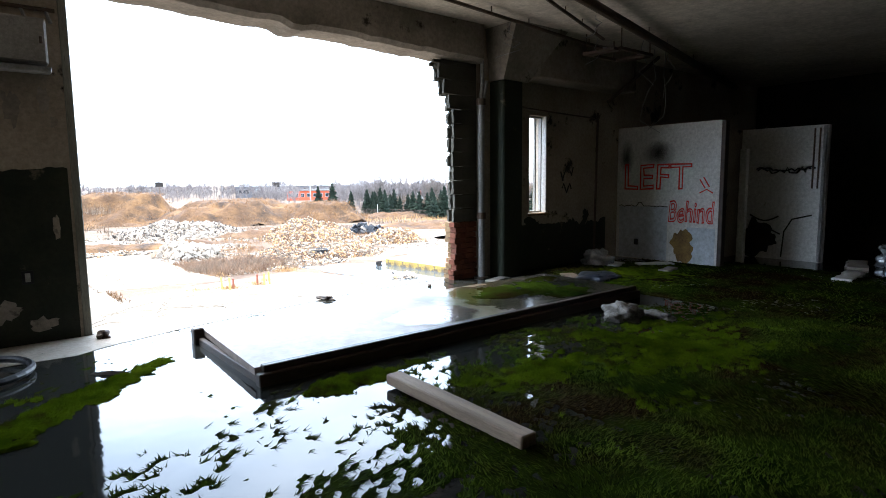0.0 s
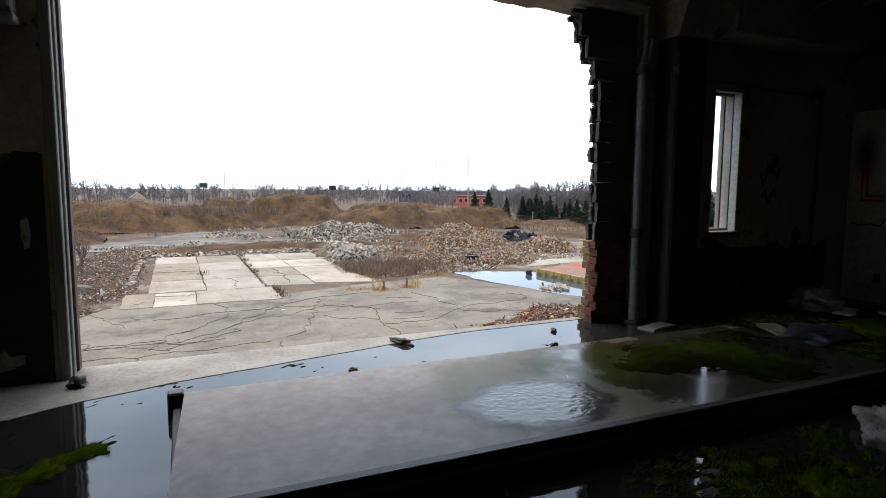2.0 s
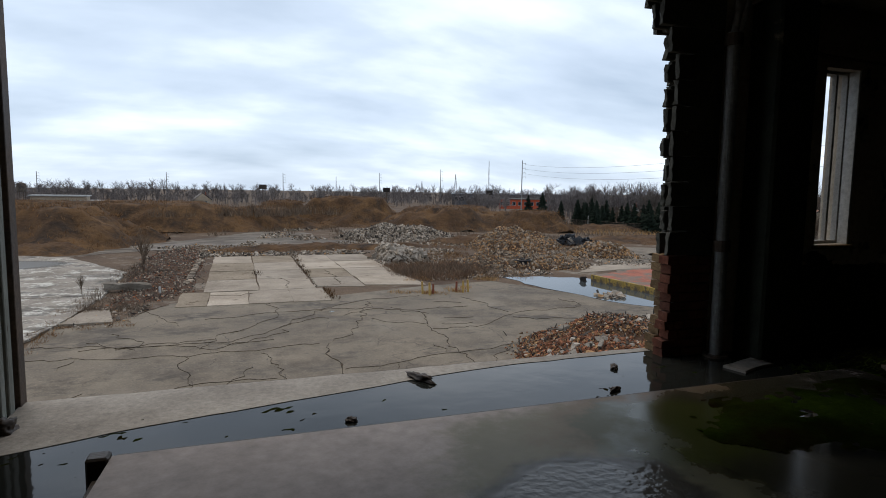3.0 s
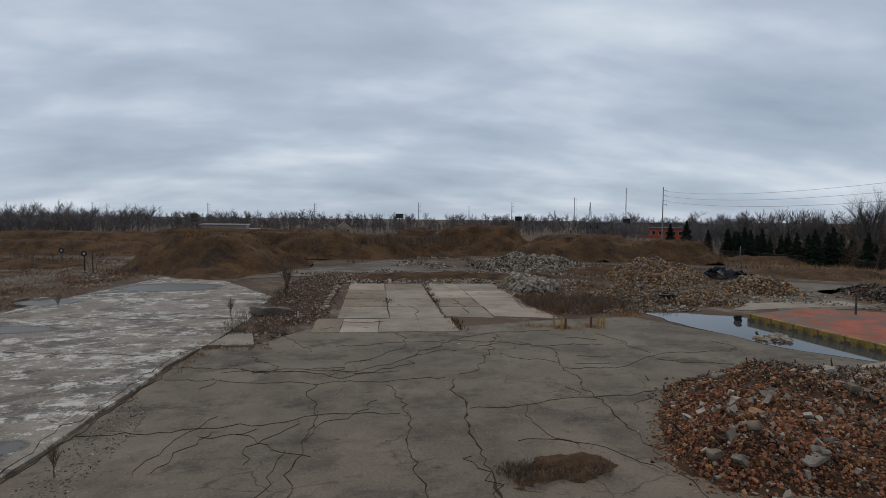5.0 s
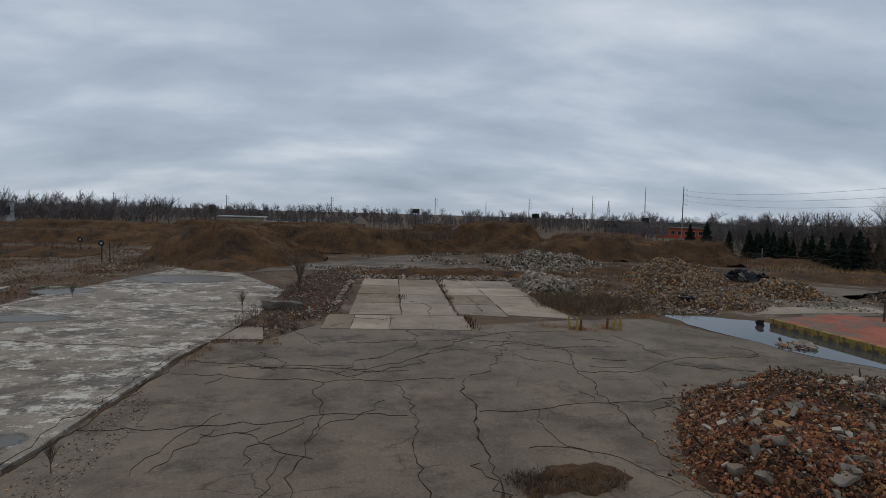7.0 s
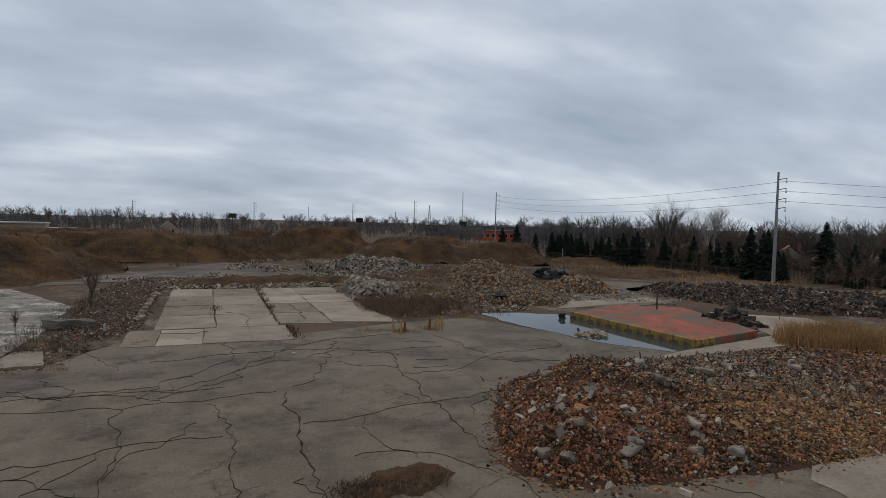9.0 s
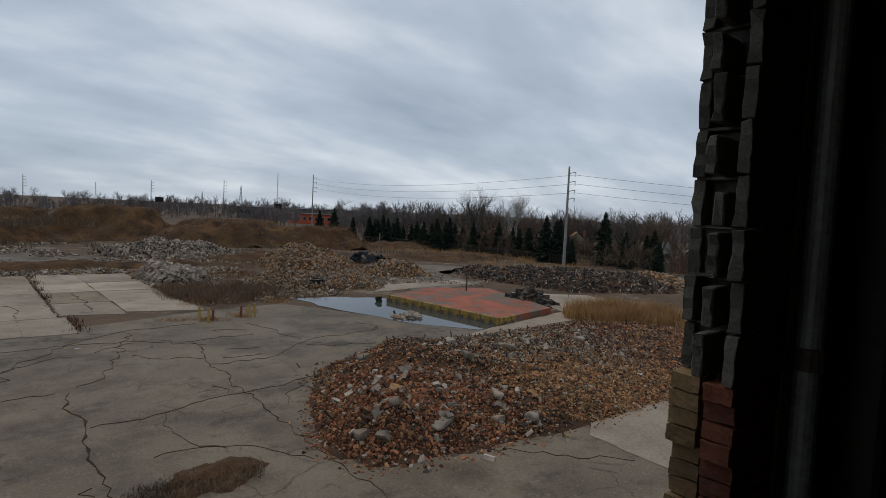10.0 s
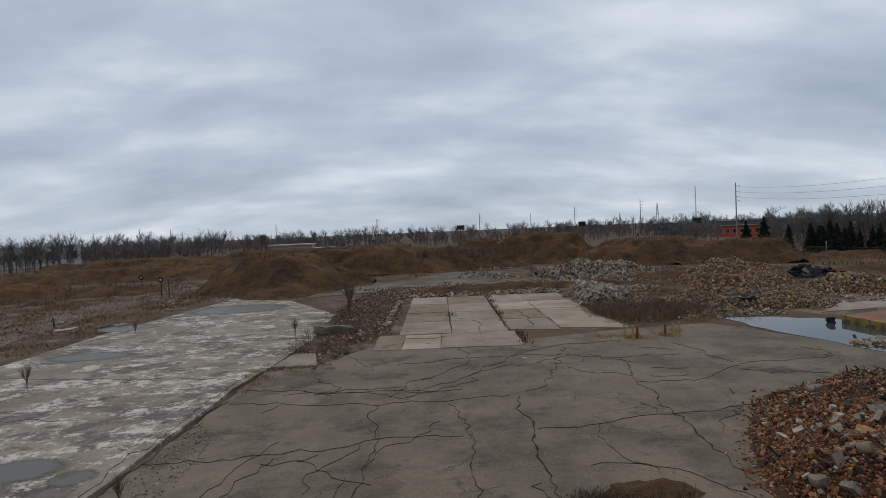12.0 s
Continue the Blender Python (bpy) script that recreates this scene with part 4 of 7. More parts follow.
boulder(-8.2, 61.5, (3.9, 0.9, 0.55), 4, RUBBLE["pale"], "long concrete block lying in the rubble strip", 0.3, 61)


def debris(name, poly, mixes, count, size, label, seed, patchy=0.0):
    """Loose pieces strewn thinly over the ground."""
    rng = np.random.default_rng(seed)
    xs, ys = [p[0] for p in poly], [p[1] for p in poly]
    thing = empty(name, label, "debris", kind="stuff", at=(sum(xs) / len(xs), sum(ys) / len(ys), GROUND))
    ox, oy = thing.location.x, thing.location.y
    for key, share, factors in mixes:
        px, py = np.empty(0), np.empty(0)
        while len(px) < count * share:
            x, y = rng.uniform(min(xs), max(xs), 2000), rng.uniform(min(ys), max(ys), 2000)
            ok = inside(poly, x, y) > 0
            if patchy:
                ok &= np.array([noise.fractal(Vector((a * patchy + seed, b * patchy, 0)), 1, 2, 4) for a, b in zip(x, y)]) > 0.05
            px, py = np.concatenate([px, x[ok]]), np.concatenate([py, y[ok]])
        n = int(count * share)
        sizes = 0.62 * size * np.clip(np.exp(rng.normal(-0.1, 0.6, n)), 0.3, 2.6)[:, None] * np.array(factors)[None]
        chunks("pieces", np.stack([px[:n] - ox, py[:n] - oy, sizes.min(axis=1) * 0.3 + 0.03], 1), sizes, RUBBLE[key], thing, "", rng, tilt=0.35)
    return thing


MIXED = (("grey", 0.45, (1.3, 0.9, 0.4)), ("pale", 0.3, (1.4, 1.0, 0.4)), ("buff", 0.12, (1.1, 0.6, 0.4)), ("dark", 0.2, (2.4, 0.4, 0.3)))
for k, (poly, n, size, patchy, lab) in enumerate((
        ([(-10, 88), (20, 88.5), (24, 108), (-16, 108)], 2600, 0.24, 0.12, "grey concrete crumbs strewn over the far yard"), ([(19, 88), (40, 84), (46, 104), (24, 108)], 1800, 0.24, 0.12, "grey rubble strewn before the heaps"),
        ([(2, 108), (22, 108), (26, 140), (10, 150)], 1300, 0.32, 0.08, "grey rubble strewn between the banks"), ([(19.4, 60), (29, 62), (29, 84), (19.4, 84)], 1500, 0.16, 0.2, "brick crumbs strewn among the brush"),
        ([(44, 60), (62, 62), (60, 94), (44, 82)], 1300, 0.2, 0.12, "brick crumbs strewn over the wet concrete"), ([(-9.8, 21), (-7.4, 21), (-8.6, 33), (-10.5, 36)], 1500, 0.05, 0.0, "fine gravel along the slab's edge"),
        ([(-10.6, 46), (-6, 46.8), (-5, 54), (-10, 54)], 500, 0.12, 0.0, "broken concrete in the slab's corner"), ([(-60, 60), (-36, 58), (-36, 100), (-46, 140), (-58, 140)], 1100, 0.2, 0.06, "stones strewn beside the gravel road"),
        ([(-3.6, 88), (19, 88), (19, 93), (-4, 93)], 900, 0.3, 0.0, "low row of broken concrete behind the slab"), ([(26, 61), (36, 62), (37, 66), (26, 68)], 900, 0.2, 0.0, "pale rubble beside the pond"))):
    debris("debris_field", poly, MIXED, n, size, lab, 300 + k, patchy)


def broken_kerb():
    """The crumbling low wall between the rubble strip and the pale slab."""
    thing = empty("broken_kerb", "crumbling low concrete kerb beside the pale slab", "kerb", at=(-3.6, 78, GROUND))
    rng = random.Random(43)
    y = -14.0
    while y < 13:
        ln = rng.uniform(0.9, 2.2)
        bm = boxed(-0.28, 0, 0, 0.28, ln - 0.06, rng.uniform(0.08, 0.34), bevel=0.03)
        bmesh.ops.subdivide_edges(bm, edges=bm.edges[:], cuts=2, use_grid_fill=True)
        for v in bm.verts:
            v.co += noise.noise_vector(v.co * 2.1 + Vector((y, 0, 0))) * 0.12 * (v.co.z > 0.1)
        part("block", bm, RUBBLE["grey"], thing, where=pose(0.03 * y * -0.4 + rng.uniform(-0.1, 0.1), y, 0, 0, 0, rng.uniform(-4, 4)))
        y += ln + (rng.uniform(0.6, 2) if rng.random() < 0.25 else 0.0)


broken_kerb()


# ---- earth banks ----
MOUND_TUFTS = []


def mound(cx, cy, rx, ry, h, seed, label, mat="dry_grass", power=1.3):
    n = 46
    rng = np.random.default_rng(seed)
    verts, faces = [], []
    for j in range(n + 1):
        for i in range(n + 1):
            u, v = 2 * i / n - 1, 2 * j / n - 1
            x, y = u * rx, v * ry
            r = math.hypot(u, v) + 0.28 * fbm(x, y, 0.09, seed)
            z = h * max(0.0, 1 - r) ** power * 1.9 if r < 1 else 0
            z = min(z, h * (0.86 + 0.14 * math.tanh(z / h))) + (0.45 * fbm(x, y, 0.35, seed + 3) if r < 0.97 else 0)
            verts.append((x, y, z - 0.06))
    for j in range(n):
        for i in range(n):
            o = j * (n + 1) + i
            q = (o, o + 1, o + n + 2, o + n + 1)
            if any(verts[k][2] > -0.05 for k in q):
                faces.append(q)
    ob = raw("earth_mound", verts, faces, MAT[mat], None, label, True)
    ob.location = (cx, cy, GROUND)
    if h > 2:
        tops = [v for v in verts if v[2] > 0.4]
        for _ in range(min(130, len(tops))):
            x, y, z = tops[rng.integers(len(tops))]
            MOUND_TUFTS.append((cx + x, cy + y, GROUND + z - 0.15, 1.6))
    return tagged(ob, label, "earth mound", "banks of earth")


for k, (cx, cy, rx, ry, h, lab) in enumerate((
        (-27, 117, 16, 21, 6.3, "tall earth mound overgrown with dry brown grass"), (-16, 150, 30, 15, 6.0, "long earth bank overgrown with dry grass"), (4, 152, 20, 13, 5.0, "scrubby earth bank with bare brush"),
        (14, 180, 12, 11, 6.2, "dark hump of bare earth"), (30, 166, 20, 15, 7.6, "broad mound of brown earth"), (54, 148, 26, 18, 5.6, "low bank of grassy earth"), (70, 132, 12, 10, 4.9, "rounded mound of brown earth"),
        (-24, 98, 6, 5, 1.5, "small tuft-covered mound of pale grass"), (-84, 158, 42, 13, 3.2, "low earth bank of dry grass"), (-98, 118, 44, 10, 2.6, "low earth bank of dry grass"), (-58, 205, 24, 14, 5.2, "mound of reddish brown earth"),
        (-92, 190, 50, 14, 4.5, "dark bank covered with scrub"), (-30, 190, 40, 16, 5.6, "far bank of dry grassy earth"), (44, 104, 12, 8, 1.2, "low rise of brown dirt"), (90, 132, 16, 9, 1.4, "low rise of dry grass"), (-70, 78, 16, 8, 1.2, "low rise of dry grass"),
        (9.0, 25.0, 2.9, 1.6, 0.3, "low drift of brown dirt and dead weeds"), (82, 100, 22, 9, 0.9, "low verge of dry grass"), (14, 97, 22, 4, 0.8, "low ridge of brown dirt"))):
    mound(cx, cy, rx, ry, h, k + 20, lab)


# ---- scrub, reeds and grass ----
twig_brown = material("bare_twigs", (0.10, 0.068, 0.046), (0.17, 0.122, 0.084), 1.0, 10, (0.9, 1), 0.2, random_tint=0.4)
straw = material("straw_reeds", (0.46, 0.275, 0.115), (0.30, 0.17, 0.07), 0.5, 6, (0.85, 1), 0.2, random_tint=0.35)
rusty_grass = material("rusty_dry_grass", (0.13, 0.062, 0.025), (0.21, 0.11, 0.045), 0.5, 6, (0.9, 1), 0.2, random_tint=0.45)
rusty_brush = material("rusty_brush_stems", (0.12, 0.07, 0.043), (0.2, 0.122, 0.073), 0.5, 6, (0.9, 1), 0.2, random_tint=0.5)
bark = material("grey_bark", (0.075, 0.062, 0.052), (0.12, 0.10, 0.085), 2.0, 12, (0.9, 1), 0.3)
pale_bark = material("pale_bark", (0.36, 0.33, 0.29), (0.22, 0.20, 0.175), 2.0, 12, (0.9, 1), 0.3)
needles = material("dark_conifer_needles", (0.007, 0.014, 0.008), (0.016, 0.027, 0.014), 0.8, 6, (0.8, 1), 0.3, random_tint=0.4)


def blades(name, spots, n, height, width, spread, mat, label, category, seed, lean=0.3, top=None):
    """Thin upright blades round each spot (x, y, z, radius)."""
    rng = np.random.default_rng(seed)
    v, f = [], []
    for (x, y, z, r) in spots:
        a, d = rng.uniform(0, 6.283, n), r * np.sqrt(rng.random(n))
        bx, by = x + np.cos(a) * d, y + np.sin(a) * d
        hs = height * rng.uniform(0.25, 1.0, n) * (1 - 0.4 * d / r)
        t, ww = rng.uniform(0, 6.283, n), width * rng.uniform(0.5, 1.2, n)
        lx, ly = rng.normal(0, lean, n) * hs, rng.normal(0, lean, n) * hs
        for i in range(n):
            o = len(v)
            dx, dy = math.cos(t[i]) * ww[i], math.sin(t[i]) * ww[i]
            v += [(bx[i] - dx, by[i] - dy, z), (bx[i] + dx, by[i] + dy, z), (bx[i] + lx[i] + dx * 0.3, by[i] + ly[i] + dy * 0.3, z + hs[i]), (bx[i] + lx[i] - dx * 0.3, by[i] + ly[i] - dy * 0.3, z + hs[i])]
            f.append((o, o + 1, o + 2, o + 3))
    return tagged(raw(name, v, f, mat), label, category, kind="stuff")


rs = random.Random(21)
blades("reeds", [(52.8 + 4.4 * math.sqrt(q) * math.cos(a) + 1.2 * math.sin(a), 37.6 + 3.4 * math.sqrt(q) * math.sin(a) - 2.2 * math.cos(a), GROUND, 1.3) for q, a in ((rs.random(), rs.uniform(0, 6.28)) for _ in range(90))], 150, 2.4, 0.026, 1, straw, "tall stand of dry golden reeds", "reeds", 1, 0.26)
blades("dry_grass", [(rs.uniform(48, 64), rs.uniform(31, 37), GROUND, 1.2) for _ in range(30)], 60, 1.0, 0.03, 1, straw, "short golden reeds before the tall stand", "reeds", 15, 0.3)
blades("mound_grass", MOUND_TUFTS, 24, 0.95, 0.05, 1, rusty_grass, "dry brown grass growing on the earth banks", "dry grass", 16, 0.5)
blades("mound_grass", MOUND_TUFTS[::3], 14, 1.5, 0.035, 1, twig_brown, "bare stems growing on the earth banks", "scrub", 17, 0.3)
blades("brush", [(rs.uniform(18.8, 29), rs.uniform(61, 74), GROUND, 1.3) for _ in range(150)], 50, 1.05, 0.018, 1, rusty_brush, "tangled rusty brush beside the foundation block", "brush", 18, 0.5)
blades("brush", [(rs.uniform(18.5, 30), rs.uniform(63.5, 70), GROUND, 1.3) for _ in range(70)], 30, 1.4, 0.02, 1, twig_brown, "low brown brush of bare stems", "brush", 2, 0.55)
blades("dry_grass", [(x + rs.gauss(0, 0.5), y + rs.gauss(0, 0.4), GROUND, 0.7) for x, y in ((18.2, 53.4), (18.8, 53.6), (21, 53.8), (26.8, 60), (27.6, 60.5), (16, 54.4), (19.6, 62), (22, 55)) for _ in range(3)], 60, 0.5, 0.022, 1, straw, "tufts of dry yellow grass beside the bollards", "dry grass", 3, 0.3)
spots = []
for _ in range(620):
    x, y = rs.uniform(-110, 95), rs.uniform(92, 215)
    if -20 < x < 20 and y < 128 or -58 < x < -44:
        continue
    spots.append((x, y, GROUND, 2.2))
blades("scrub", spots, 26, 1.7, 0.06, 1, twig_brown, "scattered dry brown scrub on waste ground", "scrub", 4, 0.35)
blades("scrub", [(rs.gauss(0, 12) + 2, rs.gauss(150, 7), GROUND + 3.4, 2.2) for _ in range(90)], 30, 3.2, 0.05, 1, twig_brown, "bare brush growing on the earth bank", "scrub", 5, 0.25)
blades("scrub", [(rs.uniform(78, 112), rs.uniform(76, 140), GROUND, 1.8) for _ in range(200)], 24, 1.3, 0.05, 1, straw, "strip of dry grass below the fence", "dry grass", 6, 0.3)
blades("weeds", [(rs.uniform(-10.4, -5.6), rs.uniform(51.5, 54), GROUND, 0.6) for _ in range(30)] + [(rs.uniform(-11, -8), rs.uniform(54, 80), GROUND + 0.2, 0.8) for _ in range(50)], 30, 0.75, 0.016, 1, twig_brown, "brown weeds along the broken slab edge", "weeds", 7, 0.35)
blades("weeds", [(rs.uniform(6.8, 11.2), rs.uniform(24.2, 25.8), GROUND + 0.1, 0.6) for _ in range(36)], 50, 0.3, 0.02, 1, twig_brown, "dead brown weeds on a dirt drift", "weeds", 8, 0.5)
blades("weeds", [(rs.uniform(-78, -34), rs.uniform(48, 135), GROUND, 1.8) for _ in range(900)], 34, 0.55, 0.035, 1, rusty_grass, "dry grass beside the gravel road", "dry grass", 9, 0.7)
waste = [(rs.uniform(-6, 24), rs.uniform(92, 104), GROUND, 1.4) for _ in range(110)] + [(rs.uniform(19, 34), rs.uniform(60.5, 88), GROUND, 1.3) for _ in range(120)] + [(rs.uniform(28, 62), rs.uniform(80, 112), GROUND, 1.6) for _ in range(150)]
blades("weeds", waste, 34, 0.75, 0.022, 1, rusty_grass, "rusty brown weeds on the waste ground", "weeds", 10, 0.5)
blades("weeds", [(rs.uniform(-11.4, -9.6), rs.uniform(40, 58), GROUND + 0.05, 0.5) for _ in range(50)] + [(rs.uniform(-9.5, -5.5), rs.uniform(46, 48), GROUND, 0.4) for _ in range(16)], 26, 0.4, 0.012, 1, rusty_grass, "low rusty weeds along the slab joint", "weeds", 11, 0.5)



# ---- trees ----
def limb(v, f, p, d, length, r, depth, rng, twigs, fork=0.55, up=0.12):
    segs = 3
    for s in range(segs):
        q = p + d * (length / segs)
        r1 = r * (1 - 0.22)
        side = d.cross(Vector((0.3, 0.2, 1)))
        side = side.normalized() if side.length > 1e-3 else Vector((1, 0, 0))
        other = d.cross(side).normalized()
        o = len(v)
        for c, rr in ((p, r), (q, r1)):
            for k in range(3):
                a = k * 2.094
                v.append(c + (side * math.cos(a) + other * math.sin(a)) * rr)
        for k in range(3):
            f.append((o + k, o + (k + 1) % 3, o + 3 + (k + 1) % 3, o + 3 + k))
        p, r = q, r1
        d = (d + Vector((rng.gauss(0, 0.12), rng.gauss(0, 0.12), rng.gauss(up * 0.5, 0.08)))).normalized()
        if depth > 0 and (s or depth < 4):
            for _ in range(twigs):
                nd = (d + Vector((rng.gauss(0, fork), rng.gauss(0, fork), rng.gauss(up, fork * 0.5)))).normalized()
                limb(v, f, p, nd, length * rng.uniform(0.5, 0.75), r * 0.6, depth - 1, rng, twigs, fork, up)


def bare_tree(name, height, seed, mat, label, depth=4, spread=0.5):
    rng = random.Random(seed)
    thing = empty(name, label, "tree", "bare trees")
    v, f = [], []
    limb(v, f, Vector((0, 0, -0.1)), Vector((0, 0, 1)), height * 0.36, height * 0.026, 0, rng, 0)
    raw("trunk", [tuple(a) for a in v], f, mat, thing)
    v2, f2 = [], []
    top = Vector(v[-1])
    for k in range(5):
        a = k * 1.256 + rng.uniform(-0.4, 0.4)
        limb(v2, f2, Vector((0, 0, height * (0.24 + 0.024 * k))), Vector((math.cos(a) * spread, math.sin(a) * spread, 1)).normalized(), height * 0.34, height * 0.016, depth - 1, rng, 2, spread)
    limb(v2, f2, top, Vector((0, 0, 1)), height * 0.36, height * 0.017, depth - 1, rng, 2, spread)
    raw("crown", [tuple(a) for a in v2], f2, mat, thing)
    return thing


def conifer(height, seed):
    rng = random.Random(seed)
    thing = empty("conifer", "dark green conifer with drooping branches", "conifer", "conifers along the fence")
    part("trunk", tube(bmesh.new(), (0, 0, -0.1), (0, 0, height), height * 0.018, 0.01, 6), bark, thing)
    v, f = [], []
    for i in range(1500):
        t = rng.random() ** 0.75
        z, a = height * (0.04 + 0.96 * t), rng.uniform(0, 6.283)
        lobe = 1 + 0.25 * math.sin(a * 3 + t * 9 + seed) + 0.18 * math.sin(t * 41)
        r = height * 0.25 * (1 - t) ** 0.7 * rng.uniform(0.45, 1.15) * lobe + 0.12
        c, s = math.cos(a), math.sin(a)
        w = r * 0.16 + 0.07
        o = len(v)
        v += [(c * r * 0.15, s * r * 0.15, z), (c * r * 0.6 - s * w, s * r * 0.6 + c * w, z - r * 0.2), (c * r, s * r, z - r * rng.uniform(0.05, 0.5)), (c * r * 0.6 + s * w, s * r * 0.6 - c * w, z - r * 0.26)]
        f.append((o, o + 1, o + 2, o + 3))
    raw("crown", v, f, needles, thing)
    return thing


def plant(proto, spots_, seed, relabel=""):
    rng = random.Random(seed)
    for k, (x, y, s) in enumerate(spots_):
        m = pose(x, y, GROUND, 0, 0, rng.uniform(0, 360))
        ob = proto if k == 0 else copy_thing(proto, m)
        if k == 0:
            ob.matrix_basis = m
        ob.scale = (s, s, s)


FENCE = [(88, 160), (92, 143), (99, 118), (100, 84), (108.5, 64), (112, 40)]
rt = random.Random(33)
plant(bare_tree("bare_tree", 15, 1, bark, "tall leafless tree with a spreading crown", 5, 0.45), [(106, 117, 1.02)], 1)
plant(bare_tree("bare_tree", 15, 2, pale_bark, "tall leafless tree with pale bark", 5, 0.45), [(112, 110, 0.98)], 2)
plant(bare_tree("bare_tree", 12, 3, bark, "leafless tree behind the fence", 4, 0.55), [(120, 134, 1.05), (118, 90, 1.0), (112, 77, 0.95), (122, 82, 1.05), (128, 100, 0.9), (112, 140, 1.0), (104, 160, 0.9), (126, 116, 0.85), (118, 150, 0.9), (134, 60, 1.0), (128, 52, 1.0)], 3)
plant(bare_tree("bare_tree", 10, 4, twig_brown, "thin leafless tree behind the fence", 4, 0.5), [(rt.uniform(112, 150), rt.uniform(50, 170), rt.uniform(0.7, 1.25)) for _ in range(36)], 4)
plant(bare_tree("sapling", 5.5, 6, twig_brown, "thin bare sapling in the rubble strip", 3, 0.35), [(-8.4, 72, 0.95), (4, 146, 1.3), (-2, 143, 1.2), (-40, 120, 0.9)], 6)
plant(bare_tree("sapling", 2.4, 7, twig_brown, "small bare sapling growing from a slab crack", 3, 0.35), [(-25.6, 44, 0.85), (-9.3, 26, 0.6), (-30, 66, 0.7), (60, 50, 0.8), (-11.6, 60, 0.9)], 7)
plant(conifer(10.2, 1), [(98, 124, 0.8), (99, 120, 0.85), (101, 113, 0.75), (102, 105, 0.8), (103, 96, 0.72), (100.5, 89, 1.0), (101.5, 86, 0.95), (109, 80, 1.12), (106.5, 73, 0.75), (97, 60, 0.62), (95, 152, 0.75), (96.5, 147, 0.8), (93, 170, 0.95), (91, 176, 0.85), (99, 134, 0.7),
                           (97.5, 129, 0.7), (104, 100, 0.66), (112, 70, 0.8), (110, 94, 0.9), (94, 160, 0.7)] + [(x + rt.gauss(0, 2.2), y + rt.gauss(0, 2.8), rt.uniform(0.45, 0.75)) for x, y, n in ((102, 124, 11), (104.5, 112, 8), (105, 96, 3), (104, 87.5, 5), (113, 76, 3), (97, 150, 9), (95, 140, 5)) for _ in range(n)], 8)


def twig_tree(rng):
    """One bare tree of unit height as ribbons: a trunk, limbs and two orders of twigs."""
    quads = []

    def grow(p, d, length, r, depth):
        q = p + d * length
        side = np.cross(d, rng.normal(size=3))
        side /= np.linalg.norm(side)
        quads.append([p - side * r, p + side * r, q + side * r * 0.55, q - side * r * 0.55])
        if depth == 0:
            return
        for _ in range((0, 4, 5, 4, 7)[depth]):
            nd = d * 0.75 + rng.normal(0, 0.42, 3) + np.array([0, 0, 0.22])
            grow(p + d * length * rng.uniform(0.45, 1.0), nd / np.linalg.norm(nd), length * rng.uniform(0.5, 0.8), r * 0.55, depth - 1)

    grow(np.zeros(3), np.array([0.0, 0.0, 1.0]), 0.34, 0.018, 3)
    grow(np.array([0, 0, 0.3]), np.array([0.05, 0.0, 1.0]), 0.28, 0.014, 3)
    grow(np.array([0, 0, 0.22]), np.array([-0.3, 0.2, 0.9]), 0.26, 0.012, 3)
    v = np.array(quads).reshape(-1, 3)
    v[:, 2] /= v[:, 2].max()
    return v


TWIG_TREES = [twig_tree(np.random.default_rng(500 + k)) for k in range(7)]


def woods(name, spots_, seed, label, mat):
    """Woodland: many bare trees in one mesh."""
    rng = np.random.default_rng(seed)
    out = []
    for x, y, h in spots_:
        v = TWIG_TREES[rng.integers(len(TWIG_TREES))]
        a, wide = rng.uniform(0, 6.283), rng.uniform(0.85, 1.25)
        c, s_ = math.cos(a) * h * wide, math.sin(a) * h * wide
        out.append(np.stack([x + v[:, 0] * c - v[:, 1] * s_, y + v[:, 0] * s_ + v[:, 1] * c, GROUND - 0.1 + v[:, 2] * h], 1))
    v = np.concatenate(out)
    return tagged(raw(name, v.tolist(), np.arange(len(v)).reshape(-1, 4).tolist(), mat), label, "woods", kind="stuff")


# paler than the near twigs: distance haze put into the colour
hazed_twigs = material("hazed_woodland", (0.13, 0.112, 0.105), (0.20, 0.172, 0.16), 0.02, 0.5, (0.95, 1), 0.1, random_tint=0.45)
sp = []
for _ in range(700):
    b, d = radians(rt.uniform(-44, 34)), rt.uniform(350, 480)
    sp.append((3 + d * math.sin(b), 5 + d * math.cos(b), rt.choice((8, 9.5, 10.5, 11.5, 12.5, 14)) * rt.uniform(0.85, 1.05) * (d / 400)))
woods("far_woods", sp, 1, "bare woodland along the horizon", hazed_twigs)
woods("far_woods", [(3 + d * math.sin(b), 5 + d * math.cos(b), h) for b, d, h in ((radians(rt.uniform(-44, 34)), rt.uniform(330, 470), rt.uniform(3.5, 7.5)) for _ in range(900))], 9, "low bare brush along the horizon", hazed_twigs)
woods("left_woods", [(rt.uniform(-165, -85), rt.uniform(196, 240), rt.uniform(8, 15)) for _ in range(110)], 2, "bare woodland beyond the banks", hazed_twigs)
def clear_of_hall(spots_):
    """Leaves the sight line to the orange warehouse open."""
    return [q for q in spots_ if not 25.2 < math.degrees(math.atan2(q[0] - 3, q[1] - 5)) < 29.0]


